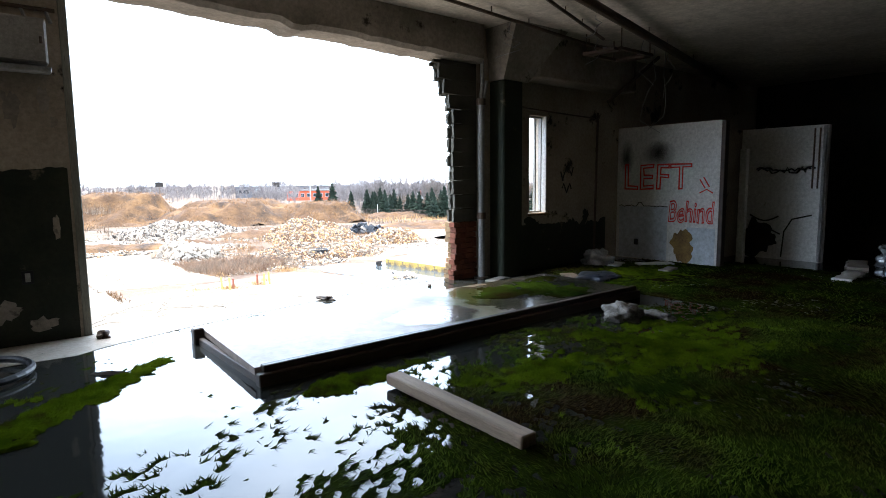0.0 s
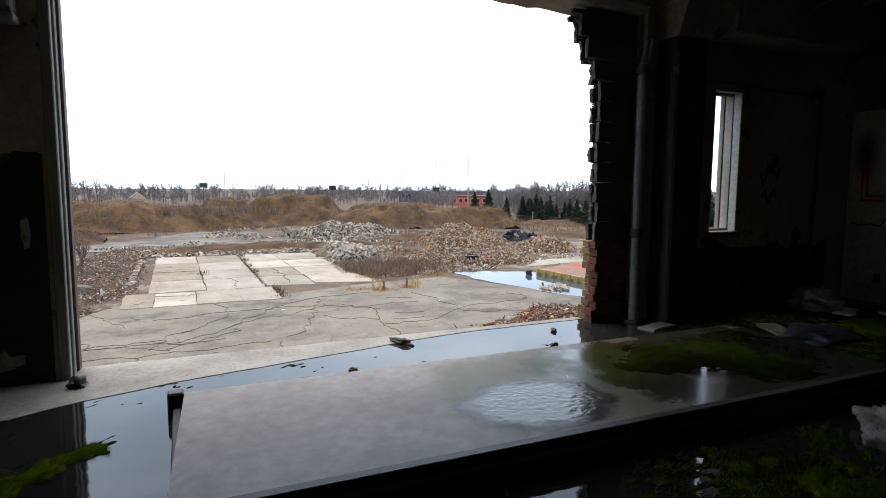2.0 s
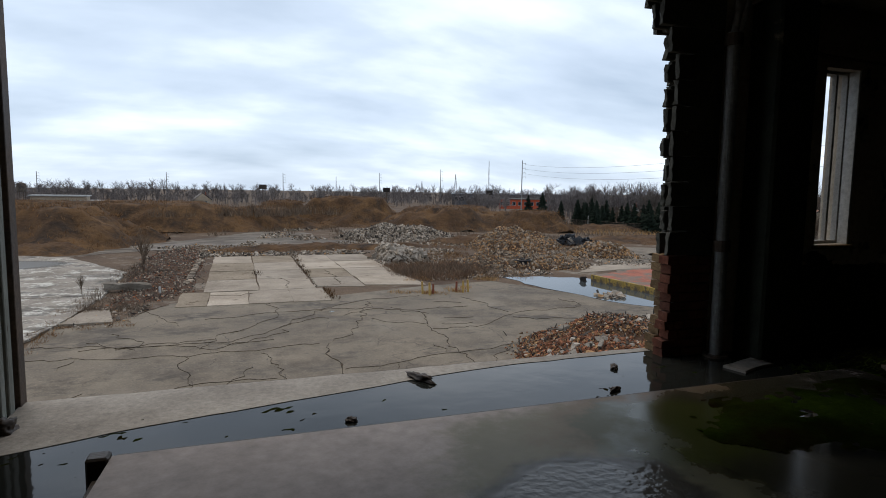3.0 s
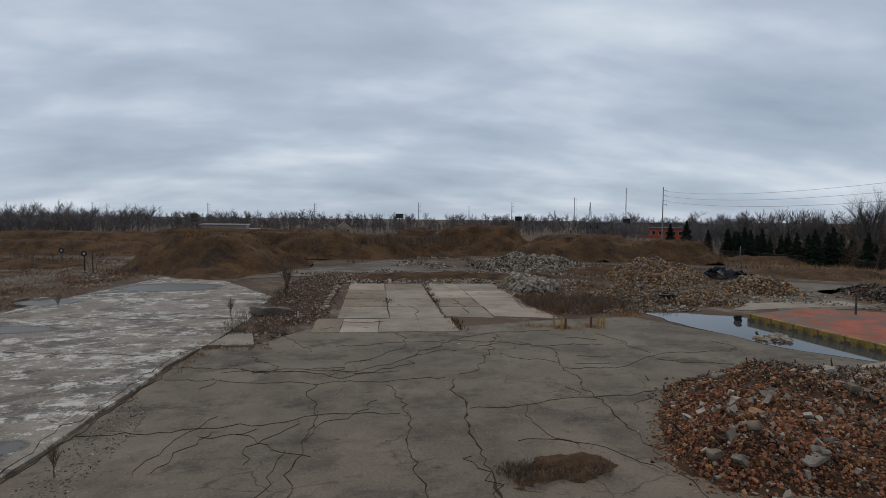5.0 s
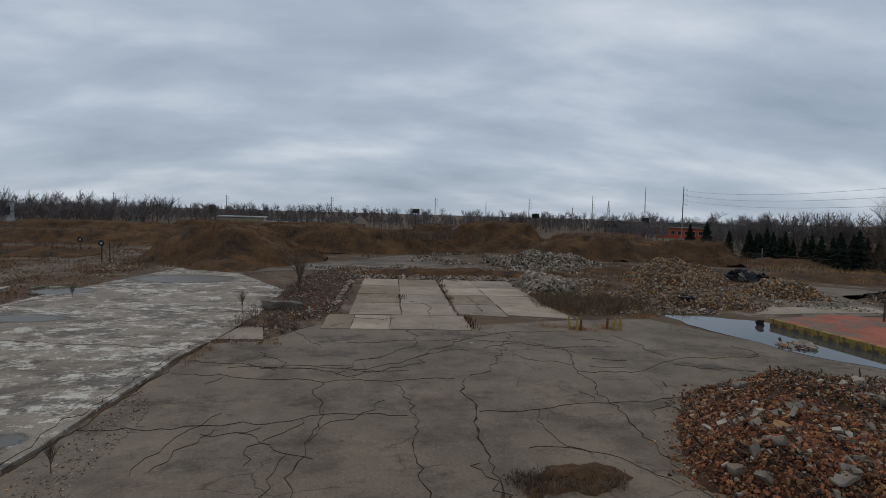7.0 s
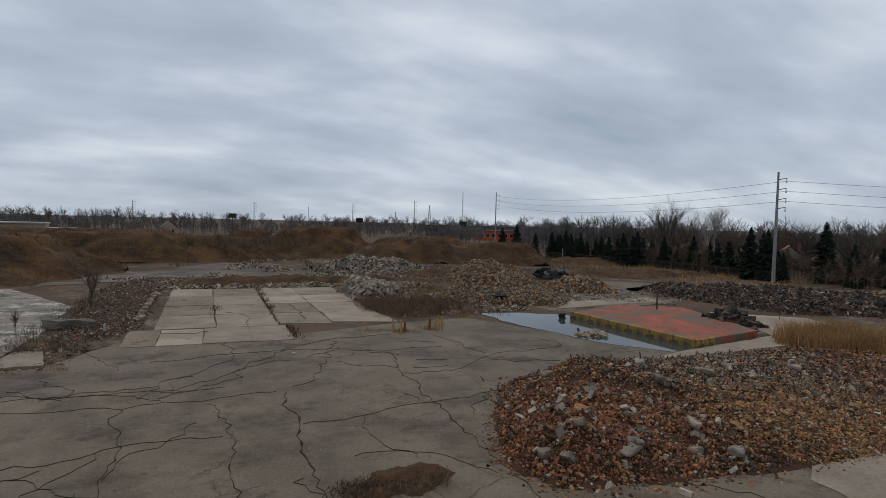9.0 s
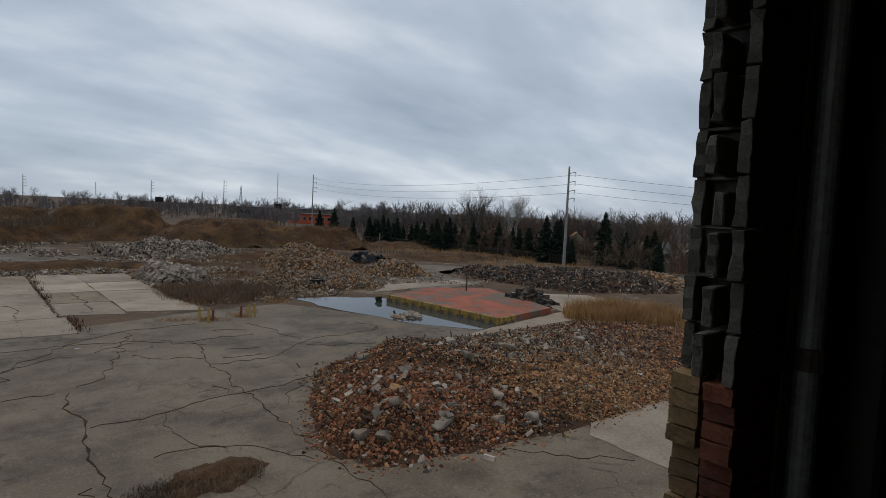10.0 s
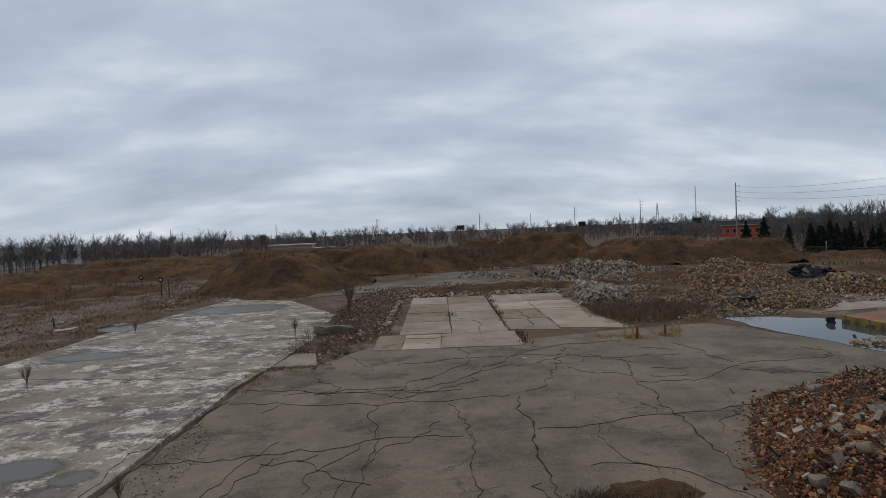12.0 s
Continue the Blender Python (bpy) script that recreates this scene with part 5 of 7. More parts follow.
woods("right_woods", clear_of_hall([(lambda q: (q * 1.0 + rt.uniform(0, 60), 215 - (q - 95) * 2.6 + rt.uniform(-10, 30), rt.choice((8, 9.5, 11, 12.5, 14))))(rt.uniform(92, 180)) for _ in range(400)]), 3, "bare woodland behind the houses", hazed_twigs)
woods("near_brush", [(rt.uniform(100.5, 122), rt.uniform(45, 165), rt.uniform(2.6, 6.5)) for _ in range(420)], 5, "tangled bare brush behind the fence", twig_brown)
woods("far_woods", clear_of_hall([(rt.uniform(95, 200), rt.uniform(165, 260), rt.uniform(6, 10)) for _ in range(200)]), 4, "bare woodland beyond the mounds", hazed_twigs)


# ---- fence, poles, buildings ----
def fence():
    thing = empty("chain_link_fence", "rusty chain-link fence on steel posts before the trees", "fence", at=(0, 0, GROUND))
    for (ax, ay), (bx, by) in zip(FENCE, FENCE[1:]):
        d = Vector((bx - ax, by - ay, 0))
        n = max(1, int(d.length / 3.0))
        for i in range(n):
            p = Vector((ax, ay, 0)) + d * (i / n)
            q = Vector((ax, ay, 0)) + d * ((i + 1) / n)
            part("post", tube(bmesh.new(), (p.x, p.y, -0.05), (p.x, p.y, 1.95), 0.045, n=5), MAT["steel"], thing)
            part("rail", tube(bmesh.new(), p + Vector((0, 0, 1.88)), q + Vector((0, 0, 1.88)), 0.025, n=4), MAT["steel"], thing)
            bm = bmesh.new()
            for k in range(1, 20):
                s = p + (q - p) * (k / 20)
                tube(bm, s, s + Vector((0, 0, 1.85)), 0.009, n=3, caps=False)
            for h in (0.3, 0.7, 1.1, 1.5):
                tube(bm, p + Vector((0, 0, h)), q + Vector((0, 0, h)), 0.009, n=3, caps=False)
            part("mesh", bm, MAT["steel"], thing)


fence()
pole_mat = material("weathered_pole", (0.30, 0.29, 0.275), (0.20, 0.19, 0.18), 1.5, 10, (0.7, 0.9), 0.2)


def power_pole(x, y, height, arms_to, label):
    thing = empty("power_pole", label, "power pole", "power poles", at=(x, y, GROUND))
    part("mast", tube(bmesh.new(), (0, 0, -0.2), (0, 0, height), 0.34, 0.17, 10), pole_mat, thing)
    for k, z in enumerate((0.93, 0.84, 0.75, 0.67)):
        bm = tube(bmesh.new(), (0, 0, height * z), (arms_to * 1.5, -0.5 * arms_to, height * z + 0.35), 0.09, 0.05, 6)
        a = part("arm", bm, MAT["steel"], thing)
        bm = bmesh.new()
        for i in range(4):
            tube(bm, (arms_to * 1.5, -0.5 * arms_to, height * z + 0.3 - 0.22 * i), (arms_to * 1.5, -0.5 * arms_to, height * z + 0.16 - 0.22 * i), 0.12, n=8)
        part("insulator", bm, MAT["grey_paint"], a)
    return thing


power_pole(97.9, 81.6, 20.2, 1, "tall grey power pole with short side arms")
power_pole(130.7, 260.9, 24.8, 1, "distant grey power pole with side arms")
for az, top in ((18.54, 16.7), (12.57, 13.5), (3.42, 12.5), (-6.63, 11.1), (-16.16, 9.9), (-25.24, 9.1)):
    x, y = 3 + 425 * math.sin(radians(az)), 5 + 425 * math.cos(radians(az))
    power_pole(x, y, top - GROUND, 1, "far power pole on the horizon")
power_pole(240, 5, 22.0, 1, "power pole beyond the houses")


def wire(a, b, sag, n=18):
    thing = None
    bm = bmesh.new()
    pts = [Vector(a).lerp(Vector(b), i / n) - Vector((0, 0, sag * 4 * (i / n) * (1 - i / n))) for i in range(n + 1)]
    tubes(bm, pts, 0.035, 3)
    return tagged(finish("power_line", bm, MAT["steel"]), "sagging overhead power line between poles", "power line", "power lines")


P1, P2, P3 = (97.9, 81.6, 20.2), (130.7, 260.9, 24.8), (240, 5, 22.0)
for fr in (0.92, 0.83, 0.74):
    for (ax, ay, ah), (bx, by, bh) in ((P1, P2), (P1, P3)):
        wire((ax + 1.5, ay - 0.5, GROUND + ah * fr), (bx + 1.5, by - 0.5, GROUND + bh * fr), 2.6)


def lattice_tower(x, y, height, w, label):
    thing = empty("lattice_tower", label, "radio tower", at=(x, y, GROUND))
    bm = bmesh.new()
    n = 10
    for sx, sy in ((-1, -1), (1, -1), (1, 1), (-1, 1)):
        tube(bm, (sx * w, sy * w, 0), (sx * 0.1, sy * 0.1, height), 0.03 + 0.055 * w, 0.02 + 0.04 * w, 4)
    part("legs", bm, MAT["steel"], thing)
    bm = bmesh.new()
    for i in range(n):
        k0, k1 = w * (1 - i / n) + 0.15, w * (1 - (i + 1) / n) + 0.15
        z0, z1 = height * i / n, height * (i + 1) / n
        for s in (-1, 1):
            tube(bm, (-k0, s * k0, z0), (k1, s * k1, z1), 0.02 + 0.03 * w, n=3)
            tube(bm, (s * k0, k0, z0), (s * k1, -k1, z1), 0.02 + 0.03 * w, n=3)
    part("bracing", bm, MAT["steel"], thing)


for az, dist, height, w, lab in ((20.02, 440, 22.1, 1.6, "far steel lattice tower on the horizon"), (16.71, 440, 16.4, 1.2, "far steel lattice tower on the horizon"),
                                 (23.27, 460, 33.4, 0.5, "far slender radio mast on the horizon"), (8.39, 500, 20.3, 0.5, "far slender radio mast on the horizon")):
    lattice_tower(3 + dist * math.sin(radians(az)), 5 + dist * math.cos(radians(az)), height, w, lab)


def billboard(x, y, top, w, h):
    thing = empty("billboard", "dark far billboard on a single post", "billboard", "billboards", at=(x, y, GROUND))
    part("post", tube(bmesh.new(), (0, 0.3, 0), (0, 0.3, top - GROUND - h), 0.25, n=8), MAT["steel"], thing)
    part("board", boxed(-w / 2, 0, top - GROUND - h, w / 2, 0.5, top - GROUND, bevel=0.05), RUBBLE["dark"], thing)


for az, top in ((1.54, 3.4), (13.24, 2.6), (23.37, 1.9), (29.1, 0.75)):
    billboard(3 + 325 * math.sin(radians(az)), 5 + 325 * math.cos(radians(az)), top, 3.9, 2.4)

siding = dict(
    white=material("white_siding", (0.46, 0.46, 0.44), (0.36, 0.36, 0.345), 0.4, 3, (0.6, 0.8), 0.1),
    tan=material("tan_siding", (0.40, 0.32, 0.23), (0.33, 0.26, 0.19), 0.4, 3, (0.6, 0.8), 0.1),
    brick=material("house_brick", (0.27, 0.09, 0.06), (0.20, 0.075, 0.05), 0.6, 4, (0.8, 1), 0.1),
    roof=material("roof_shingles", (0.11, 0.095, 0.085), (0.17, 0.145, 0.125), 0.5, 4, (0.85, 1), 0.3),
    brown_roof=material("brown_roof_shingles", (0.26, 0.14, 0.085), (0.20, 0.11, 0.07), 0.5, 4, (0.85, 1), 0.3),
    glass=material("dark_window_glass", (0.02, 0.024, 0.03), (0.03, 0.035, 0.04), 0.5, 2, (0.1, 0.2), 0.0),
    orange=material("orange_cladding", (0.47, 0.085, 0.035), (0.38, 0.075, 0.035), 0.15, 2, (0.6, 0.8), 0.1),
    dusk=material("dark_cladding", (0.12, 0.12, 0.125), (0.09, 0.09, 0.095), 0.15, 2, (0.6, 0.8), 0.1),
    grey=material("grey_cladding", (0.42, 0.44, 0.46), (0.33, 0.34, 0.36), 0.15, 2, (0.6, 0.8), 0.1),
)


def house(x, y, turn, w, d, h, wall_key, roof_key, label):
    thing = empty("house", label, "house", "houses behind the fence", at=(x, y, GROUND))
    thing.rotation_euler = (0, 0, radians(turn))
    part("wall", boxed(-w / 2, -d / 2, -0.1, w / 2, d / 2, h), siding[wall_key], thing)
    bm = bmesh.new()
    r = h + w * 0.42
    vs = [bm.verts.new(p) for p in ((-w / 2 - 0.4, -d / 2 - 0.4, h - 0.1), (w / 2 + 0.4, -d / 2 - 0.4, h - 0.1), (0, -d / 2 - 0.4, r), (-w / 2 - 0.4, d / 2 + 0.4, h - 0.1), (w / 2 + 0.4, d / 2 + 0.4, h - 0.1), (0, d / 2 + 0.4, r))]
    for q in ((0, 2, 5, 3), (1, 4, 5, 2), (0, 3, 4, 1)):
        bm.faces.new([vs[k] for k in q])
    roof = part("roof", bm, siding[roof_key], thing)
    part("chimney", boxed(w * 0.2, 0, h, w * 0.2 + 0.6, 0.6, r + 0.5), siding["brick"], roof)
    bm = bmesh.new()
    a, b, c = bm.verts.new((-w / 2, -d / 2 - 0.02, h - 0.1)), bm.verts.new((w / 2, -d / 2 - 0.02, h - 0.1)), bm.verts.new((0, -d / 2 - 0.02, r - 0.3))
    bm.faces.new((a, b, c))
    part("gable", bm, siding[wall_key], thing)
    for wx in (-w * 0.28, w * 0.12):
        win = part("window", boxed(wx - 0.1, -d / 2 - 0.06, 0.9, wx + 1.3, -d / 2 + 0.02, 2.3), siding["white"], thing)
        part("pane", boxed(wx + 0.02, -d / 2 - 0.09, 1.02, wx + 1.18, -d / 2 - 0.05, 2.18), siding["glass"], win)
    for wy in (-d * 0.25, d * 0.2):
        win = part("window", boxed(-w / 2 - 0.06, wy - 0.1, 0.9, -w / 2 + 0.02, wy + 1.2, 2.3), siding["white"], thing)
        part("pane", boxed(-w / 2 - 0.09, wy + 0.02, 1.02, -w / 2 - 0.05, wy + 1.08, 2.18), siding["glass"], win)


house(124, 99, -50, 8, 10, 3.0, "tan", "brown_roof", "tan house with a brown gabled roof")
house(116, 63, -60, 7, 9, 2.8, "brick", "roof", "red brick house with a dark gabled roof")
house(140, 200, -30, 8, 9, 3.2, "white", "roof", "white house with a dark gabled roof")
house(118, 123, -45, 7, 9, 3.0, "brick", "brown_roof", "brick house with a brown roof")
house(133, 178, -35, 7, 9, 3.2, "white", "roof", "white house with a dark gabled roof")
house(138, 84, -55, 8, 9, 3.4, "white", "roof", "white house with a dark gabled roof")
house(150, 150, -45, 8, 9, 3.2, "tan", "roof", "tan house with a dark gabled roof")
house(-128, 162, 40, 8, 9, 3.0, "white", "roof", "white house with a dark gabled roof")
house(-20, 350, 10, 9, 9, 3.0, "tan", "roof", "far tan house among the trees")


def hall(name, x, y, turn, w, d, h, wall_key, roof_key, label, bays):
    thing = empty(name, label, "building", at=(x, y, GROUND))
    thing.rotation_euler = (0, 0, radians(turn))
    part("wall", boxed(-w / 2, 0, -0.1, w / 2, d, h), siding[wall_key], thing)
    part("roof", boxed(-w / 2 - 0.5, -0.8, h, w / 2 + 0.5, d + 0.5, h + 0.5, bevel=0.05), siding[roof_key], thing)
    for i in range(bays):
        x0 = -w / 2 + w * (i + 0.2) / bays
        win = part("window", boxed(x0, -0.12, h * 0.35, x0 + w * 0.6 / bays, 0.02, h * 0.75), siding["white"], thing)
        part("pane", boxed(x0 + 0.12, -0.16, h * 0.35 + 0.12, x0 + w * 0.6 / bays - 0.12, -0.1, h * 0.75 - 0.12), siding["glass"], win)


hall("orange_warehouse", 152, 298, -25, 30, 16, 5.2, "orange", "roof", "long low orange warehouse beyond the mounds", 9)
hall("grey_warehouse", 182, 372, -22, 90, 20, 7.6, "dusk", "grey", "long far grey warehouse with a flat roof", 8)
hall("white_warehouse", -205, 262, 38, 80, 20, 9.5, "white", "grey", "long white warehouse behind bare trees", 10)
hall("flat_roofed_shed", -63.7, 256, 5, 18, 9, 5.6, "tan", "white", "low shed with a thin white flat roof", 6)
hall("flat_roofed_shed", -51, 262, 5, 8, 9, 3.6, "white", "white", "low white shed annexe", 3)


def water_tower(x, y, label):
    thing = empty("water_tower", label, "water tower", at=(x, y, GROUND))
    for sx, sy in ((-0.9, -0.9), (0.9, -0.9), (0.9, 0.9), (-0.9, 0.9)):
        part("leg", tube(bmesh.new(), (sx, sy, -0.1), (sx, sy, 7.0), 0.12, n=6), MAT["steel"], thing)
    part("tank", tube(bmesh.new(), (0, 0, 7.0), (0, 0, 10.2), 1.5, n=18), RUBBLE["dark"], thing)
    part("lid", tube(bmesh.new(), (0, 0, 10.2), (0, 0, 10.7), 1.55, 0.3, n=18), RUBBLE["dark"], thing)


water_tower(-76, 258, "dark tank tower beside the far shed")


# ---- posts, bollards, small things outside ----
def bollard(x, y, h, key, label, lean=0.0):
    thing = empty("bollard", label, "bollard", "bollards on the apron", at=(x, y, GROUND))
    thing.rotation_euler = (radians(lean), radians(lean * 0.6), 0)
    part("tube", tube(bmesh.new(), (0, 0, -0.05), (0, 0, h), 0.1, n=12), key, thing)
    bm = bmesh.new()
    bmesh.ops.create_uvsphere(bm, u_segments=12, v_segments=6, radius=0.1, matrix=Matrix.Translation((0, 0, h)) @ Matrix.Diagonal((1, 1, 0.5, 1)))
    part("cap", bm, key, thing)


rust_red = material("rust_red_paint", (0.21, 0.065, 0.035), (0.15, 0.05, 0.03), 2, 12, (0.6, 0.8), 0.2)
bright_yellow = material("faded_yellow_paint", (0.42, 0.27, 0.075), (0.32, 0.205, 0.07), 2, 12, (0.6, 0.8), 0.2)
for x, y, h, key, lab in ((17.6, 53.4, 1.15, bright_yellow, "faded yellow steel bollard on the apron"), (18.0, 52.5, 1.15, bright_yellow, "faded yellow steel bollard on the apron"), (18.5, 53.0, 0.95, rust_red, "rust-red steel bollard beside dry grass"),
                          (21.0, 53.6, 1.0, rust_red, "rust-red steel bollard beside dry grass"), (21.5, 53.1, 1.1, bright_yellow, "faded yellow steel bollard on the apron"), (22.1, 53.3, 1.15, bright_yellow, "faded yellow steel bollard on the apron")):
    bollard(x, y, h, key, lab, rs.uniform(-4, 4))


def rail_signal(x, y, h, label):
    thing = empty("signal_post", label, "signal post", "posts beside the gravel road", at=(x, y, GROUND))
    part("post", tube(bmesh.new(), (0, 0, -0.1), (0, 0, h), 0.09, n=8), RUBBLE["dark"], thing)
    part("disc", tube(bmesh.new(), (0, -0.16, h), (0, -0.08, h), 0.5, n=18), RUBBLE["black"], thing)
    part("lamp", tube(bmesh.new(), (0, -0.2, h), (0, -0.155, h), 0.2, n=12), siding["white"], thing)
    part("base", boxed(-0.3, -0.3, -0.05, 0.3, 0.3, 0.25, bevel=0.03), RUBBLE["grey"], thing)


rail_signal(-45.8, 104.2, 3.2, "dark post with a round black signal disc")
rail_signal(-58.8, 122.6, 2.6, "dark post with a round signal disc")
rail_signal(-50.1, 181.4, 3.0, "far dark post with a round signal disc")


def post(x, y, h, mat, label, lean):
    ob = tagged(finish("wooden_post", tube(bmesh.new(), (0, 0, -0.1), (0, 0, h), 0.1, 0.085, 8), mat), label, "post", "stray posts")
    ob.location, ob.rotation_euler = (x, y, GROUND), (radians(lean), 0, 0)


post(-43.4, 73.2, 1.3, RUBBLE["dark"], "short dark leaning post in dry grass", 8)
post(-44.6, 104.4, 3.3, RUBBLE["dark"], "thin dark post beside the signal", 3)
post(-44.2, 105.0, 1.6, straw, "pale leaning wooden post", 15)
post(-50.0, 66, 6.5, RUBBLE["dark"], "tall dark wooden post", 1)
post(48.6, 56.0, 2.6, RUBBLE["dark"], "thin dark post standing on the platform", 0)
post(-5.2, 58.6, 0.8, siding["white"], "short white marker stake", 2)
post(92.5, 142.5, 3.2, siding["white"], "white post at the fence end", 0)


def tub():
    thing = empty("rubber_tub", "black rubber tub lying in the rubble", "tub", at=(35.2, 68.0, GROUND + 0.5))
    bm = tube(bmesh.new(), (0, 0, -0.5), (0, 0, 0.55), 0.85, 1.0, 18, caps=False)
    part("wall", bm, RUBBLE["black"], thing)
    bm = bmesh.new()
    for i in range(18):
        a, b = i * 0.349, (i + 1) * 0.349
        tube(bm, (math.cos(a), math.sin(a), 0.55), (math.cos(b), math.sin(b), 0.55), 0.07, n=5)
    part("rim", bm, RUBBLE["black"], thing)
    part("bottom", tube(bmesh.new(), (0, 0, -0.5), (0, 0, -0.42), 0.86, n=18), RUBBLE["black"], thing)


tub()
for k, (x, y, s) in enumerate(((-40, 70, (2.2, 0.9, 0.4)), (-37, 72, (1.6, 0.8, 0.3)), (-45, 76, (1.5, 0.7, 0.4)), (-34.8, 72.5, (2.0, 0.9, 0.35)))):
    boulder(x, y, s, 20 * k, RUBBLE["pale"], "pale concrete piece beside the slab", 0.0, 70 + k)
debris("debris_pile", [(32.9, 46.4), (35.4, 46.6), (35.2, 48.6), (33.1, 48.4)], MIXED, 110, 0.36, "low pile of grey debris at the pond's edge", 340)
boulder(36.6, 56.2, (0.6, 0.6, 0.6), 10, RUBBLE["dark"], "dark square block standing in the pond", 0.0, 82)
boulder(8.4, 47.5, (0.35, 0.18, 0.1), 30, siding["white"], "small white scrap on the apron", 0.02, 83)


def car(x, y, turn, mat, label):
    thing = empty("parked_car", label, "car", "far parked cars", at=(x, y, GROUND))
    thing.rotation_euler = (0, 0, radians(turn))
    bm = boxed(-2.2, -0.9, 0.35, 2.2, 0.9, 0.95, bevel=0.12)
    part("body", bm, mat, thing)
    bm = bmesh.new()
    lo = [bm.verts.new(p) for p in ((-1.6, -0.8, 0.94), (1.1, -0.8, 0.94), (1.1, 0.8, 0.94), (-1.6, 0.8, 0.94))]
    hi = [bm.verts.new(p) for p in ((-1.1, -0.68, 1.5), (0.5, -0.68, 1.5), (0.5, 0.68, 1.5), (-1.1, 0.68, 1.5))]
    bm.faces.new(hi)
    for i in range(4):
        bm.faces.new((lo[i], lo[(i + 1) % 4], hi[(i + 1) % 4], hi[i]))
    part("cabin", bm, siding["glass"], thing)
    for wx in (-1.4, 1.4):
        for wy in (-0.85, 0.85):
            part("wheel", tube(bmesh.new(), (wx, wy - 0.1, 0.33), (wx, wy + 0.1, 0.33), 0.33, n=12), RUBBLE["black"], thing)


car(-97, 212, 10, material("blue_car_paint", (0.05, 0.16, 0.36), (0.04, 0.13, 0.3), 1, 5, (0.25, 0.35), 0.0), "small blue parked car beyond the banks")
car(-48, 176, 20, siding["white"], "white parked car beside the gravel road")


# ---- the broken edge of the opening ----
def broken_edge():
    rng = random.Random(8)
    z = 0.85
    k = 0
    while z < 3.06:
        back = 0.0 if z < 2.3 else (0.06 if z < 2.5 else (0.16 if z < 2.7 else (0.26 if z < 2.9 else 0.34)))
        bm = bmesh.new()
        xi, xo = rng.uniform(5.262, 5.288) - back, rng.uniform(5.405, 5.435) - back
        web = max(xi, xo) + rng.uniform(0.03, 0.12)
        top = min(z + 0.19, 3.09)
        box(bm, xi, Y1 + 0.001, z, 5.72, Y1 + 0.05, top, bevel=0.003)
        box(bm, xo, OUT - 0.05, z, 5.72, OUT - 0.001, top, bevel=0.003)
        box(bm, web, Y1 + 0.052, z + 0.004, 5.72, OUT - 0.052, top - 0.004)
        mid = rng.uniform(Y1 + 0.09, OUT - 0.14)
        if rng.random() < 0.75:
            box(bm, min(xi, xo) + 0.02, mid, z, web, mid + 0.045, top - rng.uniform(0, 0.06), bevel=0.006)
        bmesh.ops.subdivide_edges(bm, edges=[e for e in bm.edges if e.calc_length() > 0.12], cuts=3, use_grid_fill=True)
        for v in bm.verts:
            if v.co.x < 5.6:
                v.co.x += 0.016 * noise.noise(v.co * 14 + Vector((k, 0, 0))) + 0.02 * noise.noise(v.co * 35)
                v.co.z += 0.008 * noise.noise(v.co * 22 + Vector((0, k, 0)))
        part("block", bm, MAT["block"], wall_right)
        bm = boxed(max(xi, xo) + 0.015, Y1 + 0.006, top, 5.72, OUT - 0.006, top + 0.012)
        part("mortar", bm, MAT["block"], wall_right)
        z += 0.2
        k += 1
    for course in range(11):
        z0 = 0.003 + course * 0.077
        for leaf, (ya, yb, mat, lo, hi) in enumerate(((Y1 + 0.002, Y1 + 0.125, MAT["red_brick"], 5.27, 5.32), (OUT - 0.135, OUT - 0.002, MAT["buff_brick"], 5.34, 5.40))):
            x = rng.uniform(lo, hi) - (0.05 if course < 2 else 0)
            while x < 5.70:
                x2 = min(x + rng.choice((0.1, 0.21)), 5.72)
                bm = boxed(x, ya + rng.uniform(0, 0.008), z0, x2 - 0.008, yb - rng.uniform(0, 0.008), z0 + 0.068)
                bmesh.ops.subdivide_edges(bm, edges=bm.edges[:], cuts=2, use_grid_fill=True)
                for v in bm.verts:
                    v.co += noise.noise_vector(v.co * 31) * 0.006 + noise.noise_vector(v.co * 9 + Vector((course, 0, 0))) * 0.006
                part("brick", bm, mat, wall_right)
                x = x2
    part("core", boxed(5.47, Y1 + 0.13, 0, 5.72, OUT - 0.14, 0.848), MAT["block"], wall_right)


broken_edge()


def door_frame():
    thing = structure(empty("trim_opening", ""), "weathered grey-green trim along the opening's edge", "trim")
    grey = material("weathered_trim", (0.30, 0.31, 0.27), (0.19, 0.19, 0.16), 3, 40, (0.6, 0.85), 0.3, c3=(0.07, 0.05, 0.035), spots=0.62, stretch=(4, 4, 0.5))
    part("casing", boxed(OPEN_L - 0.055, Y1 - 0.012, 0, OPEN_L + 0.012, Y1 + 0.06, 3.24, bevel=0.006), grey, thing)
    part("stop", boxed(OPEN_L + 0.001, Y1 + 0.075, 0, OPEN_L + 0.025, Y1 + 0.15, 3.23, bevel=0.005), grey, thing)
    part("angle_iron", boxed(OPEN_L + 0.001, OUT - 0.09, 0, OPEN_L + 0.035, OUT + 0.015, 3.23, bevel=0.004), MAT["steel"], thing, "rusty angle iron")


door_frame()


